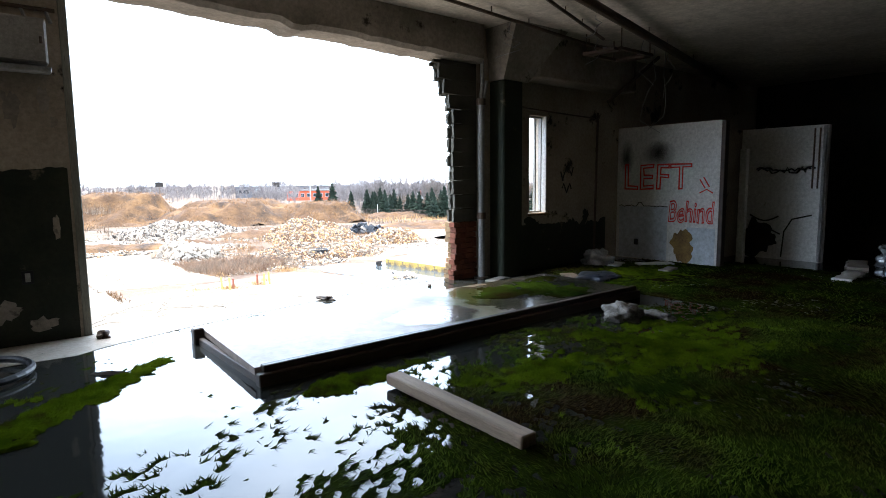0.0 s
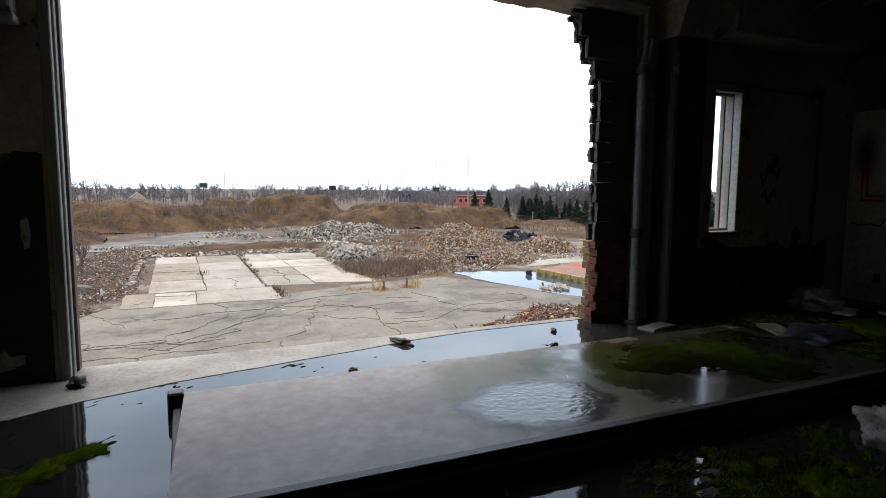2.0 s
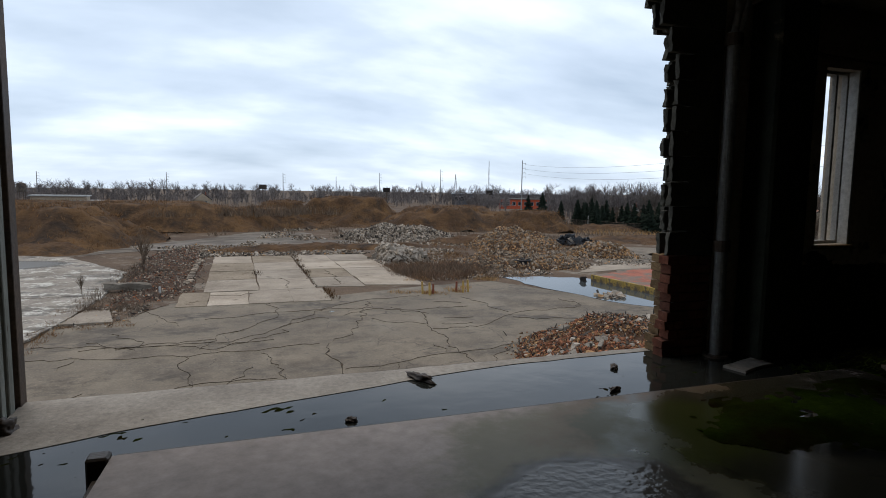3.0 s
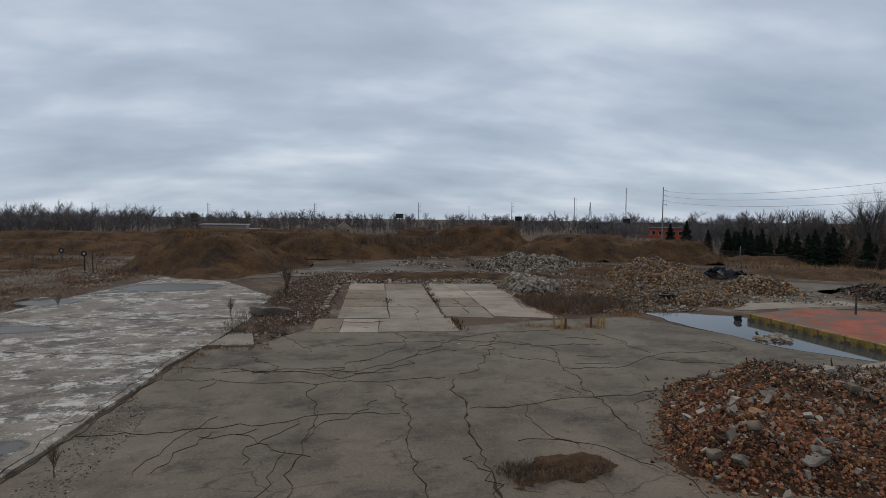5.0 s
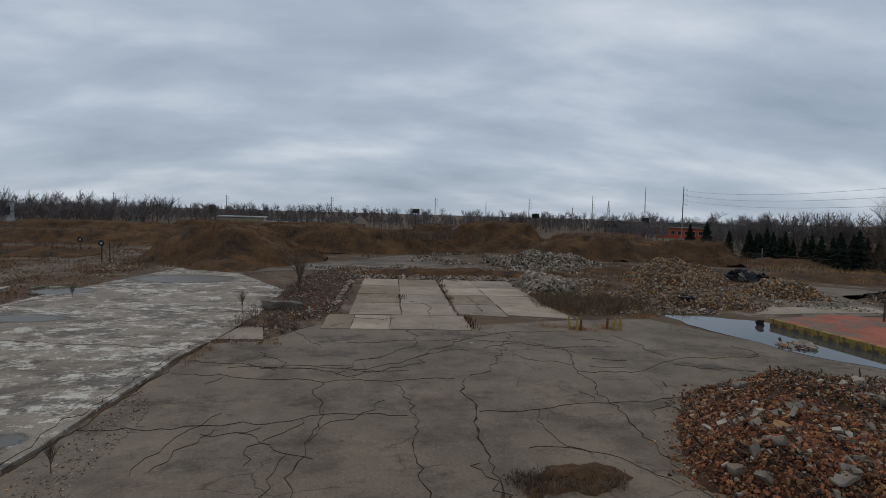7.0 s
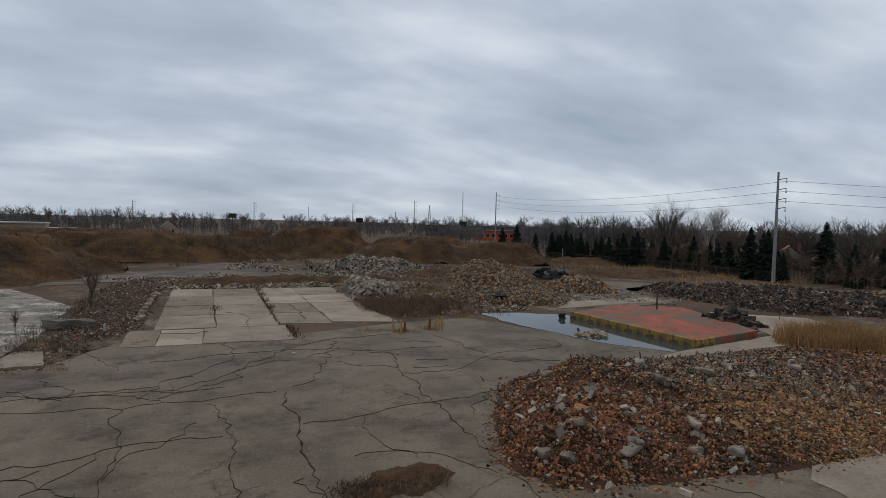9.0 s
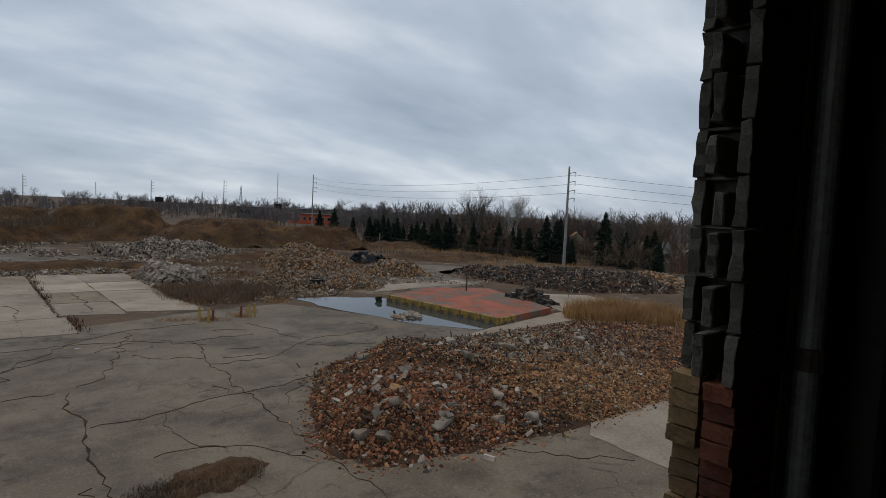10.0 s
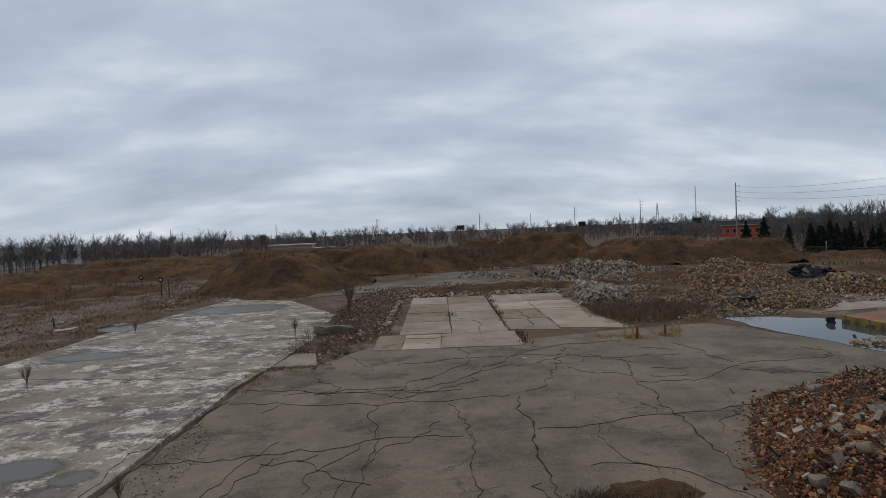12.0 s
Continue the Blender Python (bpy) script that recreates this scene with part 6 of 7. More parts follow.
def ragged_sheet(name, x0, x1, z0, z1, y, rough_top, rough_side, mat, seed, facing="y"):
    """A thin skin of paint or plaster with a ragged upper edge."""
    n = 60
    bm = bmesh.new()
    lo, hi = [], []
    for i in range(n + 1):
        x = x0 + (x1 - x0) * i / n
        t = z1 + rough_top * (noise.noise(Vector((x * 3.1, seed, 0))) + 0.6 * noise.noise(Vector((x * 11, seed, 3))))
        if facing == "y":
            lo.append(bm.verts.new((x, y, z0))), hi.append(bm.verts.new((x, y, t)))
        else:
            lo.append(bm.verts.new((y, x, z0))), hi.append(bm.verts.new((y, x, t)))
    for i in range(n):
        bm.faces.new((lo[i], lo[i + 1], hi[i + 1], hi[i]))
    r = bmesh.ops.extrude_face_region(bm, geom=bm.faces[:])
    bmesh.ops.translate(bm, vec=(0, -0.003, 0) if facing == "y" else (-0.003, 0, 0), verts=[g for g in r["geom"] if isinstance(g, bmesh.types.BMVert)])
    return finish(name, bm, mat)


structure(ragged_sheet("trim_dark_paint", -1.29, 0.62, 0.001, 1.58, Y1 - 0.001, 0.05, 0, MAT["dark_paint"], 2), "peeling black-green paint on the lower wall", "paint")
structure(ragged_sheet("trim_soot", 6.5, 8.9, 0.001, 0.72, Y1 - 0.001, 0.12, 0, MAT["dark_paint"], 5), "black mould on the lower wall", "mould")


def electric_box():
    thing = empty("electrical_cabinet", "grey metal electrical cabinet hung on the wall", "electrical box", at=(0.285, Y1, 2.43))
    part("body", boxed(-0.25, -0.14, 0.05, 0.25, 0, 0.44, bevel=0.012), MAT["grey_paint"], thing)
    door = part("door", boxed(-0.235, -0.158, 0.065, 0.235, -0.141, 0.425, bevel=0.006), MAT["grey_paint"], thing)
    part("latch", boxed(0.19, -0.172, 0.22, 0.215, -0.158, 0.28, bevel=0.004), MAT["steel"], door)
    part("tray", boxed(-0.265, -0.17, -0.02, 0.265, -0.02, 0.03, bevel=0.008), MAT["galvanised"], thing, "galvanised cable tray")
    for x in (-0.17, 0.12, 0.30):
        part("strap", tube(bmesh.new(), (x, -0.03, 0.43), (x - 0.04, -0.01, 0.56), 0.016, n=6), MAT["galvanised"], thing)


electric_box()
tagged(finish("conduit", tube(bmesh.new(), (-1.29, Y1 - 0.02, 2.97), (0.62, Y1 - 0.02, 2.97), 0.018), MAT["steel"]), "dark steel conduit along the wall", "conduit")


def wall_socket(x, z, label):
    thing = empty("wall_socket", label, "socket", at=(x, Y1, z))
    part("plate", boxed(-0.045, -0.014, -0.06, 0.045, -0.004, 0.06, bevel=0.003), RUBBLE["black"], thing)
    part("insert", boxed(-0.02, -0.018, -0.04, 0.02, -0.014, 0.04, bevel=0.002), MAT["grey_paint"], thing)


wall_socket(0.25, 0.62, "black wall socket on the dark painted wall")


def pilaster():
    thing = structure(empty("pilaster", ""), "near-black concrete pilaster with a flared head", "column")
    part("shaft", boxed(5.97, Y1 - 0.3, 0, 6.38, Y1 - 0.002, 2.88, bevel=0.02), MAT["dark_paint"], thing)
    bm = bmesh.new()
    lo = [bm.verts.new(p) for p in ((5.97, Y1 - 0.3, 2.882), (6.5, Y1 - 0.3, 2.882), (6.5, Y1 - 0.002, 2.882), (5.97, Y1 - 0.002, 2.882))]
    hi = [bm.verts.new(p) for p in ((5.9, Y1 - 0.62, CEIL - 0.002), (7.0, Y1 - 0.62, CEIL - 0.002), (7.0, Y1 - 0.002, CEIL - 0.002), (5.9, Y1 - 0.002, CEIL - 0.002))]
    bm.faces.new(lo), bm.faces.new(hi)
    for i in range(4):
        bm.faces.new((lo[i], lo[(i + 1) % 4], hi[(i + 1) % 4], hi[i]))
    part("head", bm, MAT["lintel"], thing)


pilaster()


def downpipe():
    thing = empty("downpipe", "pale galvanised downpipe standing beside the opening", "pipe", at=(5.72, Y1 - 0.09, 0))
    part("pipe", tube(bmesh.new(), (0, 0, 0.02), (0, 0, 2.62), 0.05, n=16), MAT["galvanised"], thing)
    for z in (0.93, 2.56):
        part("coupling", tube(bmesh.new(), (0, 0, z - 0.045), (0, 0, z + 0.045), 0.068, n=16), MAT["steel"], thing, "dark pipe coupling")
    part("flange", tube(bmesh.new(), (0, 0, 0), (0, 0, 0.03), 0.10, n=16), MAT["steel"], thing)
    for a, b in (((0.0, 0, 2.62), (0.03, 0, 2.78)), ((0.045, 0, 2.60), (0.10, -0.02, 2.86)), ((0.03, 0, 2.78), (0.02, 0.0, 3.4))):
        part("stub", tube(bmesh.new(), a, b, 0.028, n=10), MAT["galvanised"], thing)


downpipe()


def window():
    thing = structure(empty("window_1", ""), "narrow empty window with pale steel frame", "window")
    x0, x1, z0, z1 = WIN
    pale = MAT["grey_paint"]
    for a in ((x0, Y1 + 0.1, z0, x0 + 0.03, Y1 + 0.16, z1), (x1 - 0.03, Y1 + 0.1, z0, x1, Y1 + 0.16, z1), (x0 + 0.031, Y1 + 0.1, z1 - 0.03, x1 - 0.031, Y1 + 0.16, z1), (x0 + 0.031, Y1 + 0.1, z0, x1 - 0.031, Y1 + 0.16, z0 + 0.03)):
        part("frame", boxed(*a, bevel=0.004), pale, thing)
    part("mullion", boxed(x0 + 0.26, Y1 + 0.11, z0 + 0.031, x0 + 0.285, Y1 + 0.15, z1 - 0.031), pale, thing)
    part("sill", boxed(x0 - 0.03, Y1 - 0.03, z0 - 0.035, x1 + 0.03, Y1 + 0.09, z0 - 0.002, bevel=0.006), MAT["buff_brick"], thing, "crumbling brick sill")
    part("reveal", boxed(x1 - 0.02, Y1 + 0.001, z0 + 0.001, x1 - 0.001, Y1 + 0.098, z1 - 0.001), MAT["white_board"], thing, "white painted reveal")


window()

# ---- floor: sill, water, moss ----
structure(plate("sill", ragged([(-0.5, 5.35), (0.5, 5.3), (0.85, 5.48), (1.5, 5.68), (2.12, 5.81), (2.65, 5.92), (3.3, 6.07), (4.0, 6.17), (5.3, 6.2), (5.3, 6.29), (0.72, 6.29), (0.72, 5.99), (-0.5, 5.99)], 0.15, 0.009, 31), -0.05, 0.0125, MAT["sill"]), "worn dry concrete sill at the opening", "sill")
structure(plate("water_puddle", [(X0, Y0), (X1, Y0), (X1, Y1 - 0.02), (5.96, Y1 - 0.02), (5.4, 6.27), (0.7, 6.27), (0.7, Y1 - 0.02), (X0, Y1 - 0.02)], 0.002, 0.009, MAT["water"]), "still rainwater covering the floor", "water")


def cushions(x, y):
    """Raised cushions of living moss: positive where they lie."""
    c = -0.8
    t = max(0, min(1, ((x + 0.45) * 1.45 + (y - 3.4) * 1.25) / (1.45 ** 2 + 1.25 ** 2)))
    d = math.hypot(x + 0.45 - 1.45 * t, y - 3.4 - 1.25 * t)
    c = max(c, 0.5 - d / (0.36 - 0.2 * t))
    c = max(c, 0.75 - math.hypot((x - 1.95) / 0.62, (y - 3.2) / 0.22))
    c = max(c, 0.5 - math.hypot((x + 0.5) / 0.7, (y - 3.0) / 0.6))
    c = max(c, 0.3 - math.hypot((x - 0.0) / 0.35, (y - 4.3) / 0.25))
    c = max(c, 0.5 - math.hypot((x - 3.3) / 1.1, (y - 2.45) / 0.4) * 0.8)
    c = max(c, 0.45 - math.hypot((x - 4.4) / 1.6, (y - 2.2) / 0.9) * 0.7)
    c = max(c, 0.35 - math.hypot((x - 7.6) / 1.6, (y - 4.6) / 0.9) * 0.6)
    if 1.3 < x < 6.2 and 3.42 < y < 5.2:
        c = -1
    return c + fbm(x, y, 1.7, 8.0) * 0.4 + 0.4 * noise.noise(Vector((x * 7, y * 9, 4.0))) + 0.3 * noise.noise(Vector((x * 17, y * 21, 6.0)))


def moss_cover(x, y):
    """How thick the algae lies: negative is open water."""
    u, v = 0.8 * x + 0.6 * y, -0.6 * x + 0.8 * y
    n = fbm(x, y, 0.9, 5.0) * 0.42 + 0.2 * noise.noise(Vector((u * 3.2, v * 6.5, 2.0))) + 0.42 * noise.noise(Vector((u * 12, v * 22, 7.0)))
    c = cushions(x, y) * 0.6 + 0.1
    wide = min((x - 0.9 - 0.3 * (2.6 - y)) * 0.45, (2.85 - y) * 0.8) if x < 6.3 else min(0.9, (5.7 - y) * 0.8, (10.2 - x) * 0.8)
    c = max(c, min(wide, 0.5) - 0.1)
    c = max(c, min(0.12, 0.4 - math.hypot((x - 1.5) / 1.6, (y - 1.9) / 0.8)))
    if x < 2.7 and y < 2.4:
        c = min(c, 0.14)
    if 1.3 < x < 6.12 and 3.46 < y < 5.12:
        c = -1
    return c + n


def floor_growth(name, cover, step, height, mat, label, area):
    """A lumpy sheet wherever the cover is positive."""
    x0, y0, x1, y1 = area
    nx, ny = int((x1 - x0) / step), int((y1 - y0) / step)
    hs = np.array([[cover(x0 + i * step, y0 + j * step) for i in range(nx + 1)] for j in range(ny + 1)])
    verts, index, faces = [], {}, []
    for j in range(ny):
        for i in range(nx):
            q = ((j, i), (j, i + 1), (j + 1, i + 1), (j + 1, i))
            if max(hs[a] for a in q) > 0.02:
                f = []
                for a in q:
                    if a not in index:
                        index[a] = len(verts)
                        x, y = x0 + a[1] * step, y0 + a[0] * step
                        verts.append((x, y, height(x, y, hs[a])))
                    f.append(index[a])
                faces.append(f)
    return tagged(raw(name, verts, faces, mat, None, "", True), label, "moss", kind="stuff")


def film_height(x, y, h):
    if h < 0:
        return 0.005
    return 0.009 + min(h, 0.3) * 0.03 * (0.5 + 0.5 * noise.noise(Vector((x * 9, y * 9, 1.0)))) + 0.005 * noise.noise(Vector((x * 24, y * 38, 3.0)))


def cushion_height(x, y, h):
    if h < 0:
        return 0.004
    return 0.012 + min(1.0, h * 4) * (0.014 + 0.014 * noise.noise(Vector((x * 11, y * 13, 2.0))) + 0.009 * noise.noise(Vector((x * 32, y * 32, 5.0))))


floor_growth("moss_mat", moss_cover, 0.027, film_height, MAT["moss"], "wet matted algae covering the flooded floor", (-1.4, -2.8, 10.0, 5.8))
floor_growth("moss_cushion", cushions, 0.022, cushion_height, MAT["cushion"], "raised bright green moss cushions on the wet floor", (-1.3, 0.8, 9.4, 5.8))


def moss_fringe(name, cover, height, count, length, wide, lift, area, mat, label, seed):
    """Fine short strands lying on the growth."""
    rng = random.Random(seed)
    v, f = [], []
    while len(f) < count:
        x, y = rng.uniform(area[0], area[2]), rng.uniform(area[1], area[3])
        h = cover(x, y)
        if h < 0.04:
            continue
        z = height(x, y, h)
        a, l = 0.64 + 2.2 * noise.noise(Vector((x * 1.3, y * 1.3, 5.0))) + rng.gauss(0, 0.5), length * rng.uniform(0.4, 1.2)
        w, o = wide * rng.uniform(0.6, 1.3), len(v)
        dx, dy = math.cos(a), math.sin(a)
        v += [(x - dy * w, y + dx * w, z - 0.002), (x + dy * w, y - dx * w, z - 0.002), (x + dx * l, y + dy * l, z + lift * rng.uniform(0.1, 1.0))]
        f.append((o, o + 1, o + 2))
    return tagged(raw(name, v, f, mat), label, "moss", kind="stuff")


strand = material("algae_strands", (0.016, 0.030, 0.003), (0.065, 0.10, 0.011), 2.0, 30, (0.8, 1), 0.2, c3=(0.028, 0.019, 0.007), spots=0.44, c3_scale=0.8, random_tint=0.7, shine=0.02, soft=0.16)
moss_fringe("moss_strands", cushions, cushion_height, 40000, 0.03, 0.0025, 0.022, (-1.2, 1.2, 6.2, 4.9), MAT["cushion"], "fine green strands on the moss cushions", 77)
moss_fringe("algae_strands", moss_cover, film_height, 60000, 0.055, 0.0045, 0.018, (0.2, 0.2, 6.4, 3.6), strand, "matted green and brown algae strands on the floor", 78)
moss_fringe("algae_strands", moss_cover, film_height, 14000, 0.075, 0.007, 0.02, (5.8, -0.6, 9.6, 5.7), strand, "matted green and brown algae strands on the floor", 79)


# ---- things on the floor ----
def fallen_panel():
    thing = empty("fallen_panel", "pale wet wall panel with dark timber edges lying on the floor", "panel", at=(1.38, 3.55, 0))
    part("board", plate_mesh([(-0.012, 0.077), (4.72, 0.077), (4.74, 1.5), (0.065, 1.5)], 0.072, 0.128), MAT["panel"], thing)
    part("front_rail", boxed(-0.02, -0.03, 0.0, 4.74, 0.045, 0.10, bevel=0.008), MAT["dark_wood"], thing, "wet dark timber rail")
    part("upper_rail", boxed(0.03, 0.012, 0.101, 4.72, 0.075, 0.15, bevel=0.006), MAT["dark_wood"], thing, "wet dark timber rail")
    part("end_rail", boxed(0.0, 0.05, 0.0, 0.045, 1.4, 0.070, bevel=0.006), MAT["dark_wood"], thing, "wet dark end rail")
    part("block", boxed(-0.03, 1.43, 0.0, 0.062, 1.52, 0.15, bevel=0.01), MAT["dark_wood"], thing)
    part("back_rail", boxed(0.07, 1.502, 0.0, 4.74, 1.56, 0.11, bevel=0.008), MAT["dark_wood"], thing)


def plate_mesh(poly, z0, z1):
    bm = bmesh.new()
    low, top = [bm.verts.new((x, y, z0)) for x, y in poly], [bm.verts.new((x, y, z1)) for x, y in poly]
    bm.faces.new(top), bm.faces.new(low)
    for i in range(len(poly)):
        j = (i + 1) % len(poly)
        bm.faces.new((low[i], low[j], top[j], top[i]))
    return bm


fallen_panel()


def blob(cx, cy, rx, ry, n, wob, seed):
    return [(cx + math.cos(a) * rx * (1 + wob * noise.noise(Vector((math.cos(a) * 2, math.sin(a) * 2, seed)))), cy + math.sin(a) * ry * (1 + wob * noise.noise(Vector((math.cos(a) * 2, math.sin(a) * 2, seed + 4))))) for a in (k * 6.2832 / n for k in range(n))]


tagged(finish("panel_puddle", plate_mesh(blob(3.35, 4.06, 0.72, 0.55, 48, 0.2, 1), 0.1285, 0.131), thin_puddle("shallow_puddle", (0.09, 0.08, 0.065), 0.55, 24.0, (3.35, 4.06), (0.44, 0.32))), "shallow rippled puddle lying on the panel", "puddle")
tagged(finish("panel_puddle", plate_mesh(blob(5.25, 4.3, 0.8, 0.62, 48, 0.2, 3), 0.1285, 0.131), thin_puddle("dark_puddle", (0.016, 0.017, 0.015), 0.08, 9.0, (5.25, 4.3), (0.6, 0.4))), "dark puddle lying on the panel", "puddle")


def film(name, poly, z, seed, thick, label):
    """A low lumpy skin of moss over a footprint."""
    xs, ys = [p[0] for p in poly], [p[1] for p in poly]
    s = 0.022
    gx, gy = np.meshgrid(np.arange(min(xs), max(xs), s), np.arange(min(ys), max(ys), s))
    d = inside(poly, gx, gy)
    verts, faces, index = [], [], {}
    hs = np.array([[min(dd, 0.3) * 1.1 - 0.12 + 0.4 * fbm(a, b, 2.2, seed) + 0.28 * noise.noise(Vector((a * 12, b * 18, seed))) for a, b, dd in zip(ra, rb, rd)] for ra, rb, rd in zip(gx, gy, d)])
    for j in range(gx.shape[0] - 1):
        for i in range(gx.shape[1] - 1):
            q = ((j, i), (j, i + 1), (j + 1, i + 1), (j + 1, i))
            if max(hs[a] for a in q) > 0.02 and min(d[a] for a in q) > 0:
                f = []
                for a in q:
                    if a not in index:
                        index[a] = len(verts)
                        verts.append((gx[a], gy[a], z + (thick * min(1, hs[a] * 2.5) if hs[a] > 0 else -0.002)))
                    f.append(index[a])
                faces.append(f)
    return tagged(raw(name, verts, faces, MAT["moss"], None, label, True), label, "moss", kind="stuff")


film("panel_moss", [(4.2, 4.35), (4.6, 4.0), (4.9, 3.72), (5.9, 3.7), (6.0, 4.9), (4.3, 4.85)], 0.129, 3.0, 0.016, "green algae film on the wet panel")


def plank():
    bm = boxed(-0.062, -0.64, 0, 0.062, 0.64, 0.075, bevel=0.008)
    bmesh.ops.subdivide_edges(bm, edges=[e for e in bm.edges if e.calc_length() > 0.5], cuts=10)
    for v in bm.verts:
        v.co += noise.noise_vector(v.co * 6) * 0.004
    tagged(finish("timber_plank", bm, MAT["wood"], where=pose(2.1, 2.31, 0.02, 1, 0, 0)), "weathered pale timber lying half sunk in moss", "plank")


plank()


def crumple(name, x, y, size, seed, mat, label, category, fold=0.35, z=0.0):
    bm = bmesh.new()
    bmesh.ops.create_icosphere(bm, subdivisions=4, radius=1.0)
    for v in bm.verts:
        p = v.co.copy()
        k = 1 + fold * noise.noise(p * 1.7 + Vector((seed, 0, 0))) + fold * 0.7 * abs(noise.noise(p * 4.3 + Vector((0, seed, 0)))) + fold * 0.3 * noise.noise(p * 10)
        v.co = Vector((p.x * k * size[0], p.y * k * size[1], max(-0.25, p.z) * k * size[2] + 0.25 * size[2]))
    return tagged(finish(name, bm, mat, smooth=True, where=pose(x, y, z, 0, 0, seed * 40)), label, category)


rag_mat = material("soaked_insulation", (0.25, 0.23, 0.205), (0.085, 0.075, 0.062), 12, 70, (0.6, 0.9), 0.6, c3=(0.09, 0.075, 0.055), spots=0.55)
crumple("soaked_rag", 5.08, 3.08, (0.29, 0.17, 0.11), 1, rag_mat, "heap of soaked grey rags on the moss", "rag", 0.5)
crumple("soaked_rag", 5.36, 2.86, (0.2, 0.09, 0.05), 2, rag_mat, "flat tail of soaked grey rag", "rag", 0.5)
foil = material("silver_foil", (0.72, 0.74, 0.78), (0.55, 0.57, 0.62), 6, 30, (0.18, 0.3), 0.5, metal=0.7)
crumple("foil_bag", 8.1, 5.55, (0.27, 0.16, 0.19), 3, foil, "crumpled silver foil bag by the wall", "bag", 0.5)
crumple("foil_bag", 11.5, 2.1, (0.45, 0.3, 0.3), 4, foil, "crumpled silver bag on the far floor", "bag", 0.5)
blue_tarp = material("dark_blue_sheet", (0.025, 0.03, 0.045), (0.05, 0.055, 0.07), 3, 20, (0.2, 0.4), 0.3)
crumple("plastic_sheet", 6.95, 4.75, (0.42, 0.3, 0.06), 5, blue_tarp, "dark blue plastic sheet on the moss", "sheet", 0.4)


def scrap(x, y, w, d, h, turn, mat, label, seed, z=0.0):
    if mat is MAT["dark_wood"]:
        return tagged(crumple("floor_scrap", x, y, (w, d, h), seed, mat, label, "scrap", 0.6, z), group="scraps on the floor")
    bm = plate_mesh([(px, py) for px, py in ragged([(-w, -d), (w, -d), (w, d), (-w, d)], 0.12, 0.03, seed)], 0, h)
    tagged(finish("floor_scrap", bm, mat, where=pose(x, y, z, 0, 0, turn)), label, "scrap", "scraps on the floor")


for k, (x, y, w, d, h, turn, key, lab) in enumerate((
        (8.25, 5.3, 0.22, 0.09, 0.03, 20, "white_board", "white board scrap lying on the moss"), (8.75, 4.9, 0.3, 0.11, 0.03, -30, "white_board", "white board scrap below the white wall"), (8.3, 4.4, 0.2, 0.08, 0.04, 10, "sill", "grey plaster scrap on the moss"),
        (9.6, 2.35, 0.45, 0.12, 0.03, 5, "white_board", "white board scrap on the dark floor"), (10.9, 2.6, 0.5, 0.14, 0.04, 15, "sill", "grey board scrap on the dark floor"), (5.75, 5.6, 0.2, 0.09, 0.02, 15, "lintel", "grey plaster scrap at the pipe's foot"),
        (0.78, 5.82, 0.08, 0.05, 0.05, 15, "dark_wood", "dark clod at the foot of the wall"), (3.2, 6.02, 0.11, 0.035, 0.035, 5, "dark_wood", "dark flake on the wet sill"), (2.6, 5.42, 0.03, 0.025, 0.02, 0, "dark_wood", "small dark chip in the water"),
        (4.4, 5.42, 0.05, 0.02, 0.02, 30, "dark_wood", "small dark chip in the water"), (4.7, 5.86, 0.05, 0.025, 0.025, 60, "dark_wood", "small dark chip in the water"), (6.7, 5.0, 0.25, 0.1, 0.03, 60, "wood", "brown board scrap on the moss"),
         (0.62, 4.55, 0.12, 0.012, 0.02, 12, "dark_wood", "thin stick in the water"))):
    scrap(x, y, w, d, h, turn, MAT[key], lab, k + 50, 0.008)
tagged(finish("hose", tubes(bmesh.new(), [(-0.25 + 0.42 * math.cos(a), 5.1 + 0.42 * math.sin(a), 0.05) for a in (k * 0.2 - 1.2 for k in range(13))], 0.028, 8), RUBBLE["black"]), "curled black hose on the floor", "hose")


# ---- white partition, graffiti ----
def lettering(name, words, size, centre, squash, mat, label, bold=0.012, parent=None, slant=0.0):
    """Outlined letters sprayed on a wall that faces west."""
    cu = bpy.data.curves.new(name, "FONT")
    cu.body, cu.size, cu.align_x, cu.align_y = words, size, "CENTER", "CENTER"
    cu.fill_mode, cu.bevel_depth, cu.bevel_resolution, cu.shear = "NONE", bold, 1, slant
    tmp = new("tmp_text", cu)
    dep = bpy.context.evaluated_depsgraph_get()
    me = bpy.data.meshes.new_from_object(tmp.evaluated_get(dep))
    bpy.data.objects.remove(tmp)
    rng = random.Random(len(words))
    for v in me.vertices:
        v.co.x += 0.02 * noise.noise(v.co * 6)
        v.co.y += 0.025 * noise.noise(v.co * 5 + Vector((3, 0, 0)))
        v.co.z *= 0.2
    me.materials.clear()
    me.materials.append(mat)
    ob = new(name, me)
    x, y, z = centre
    ob.matrix_basis = Matrix(((0, 0, -1, x), (-1, 0, 0, y), (0, 1, 0, z), (0, 0, 0, 1))) @ Matrix.Diagonal((squash, 1, 1, 1))
    if parent:
        ob.parent = parent
        return tagged(ob, label)
    return tagged(ob, label, "graffiti")


def strokes(name, paths, r, mat, label, parent=None):
    bm = bmesh.new()
    for p in paths:
        tubes(bm, [Vector(q) for q in p], r, 5)
    ob = finish(name, bm, mat, parent, label)
    return ob if parent else tagged(ob, label, "graffiti")


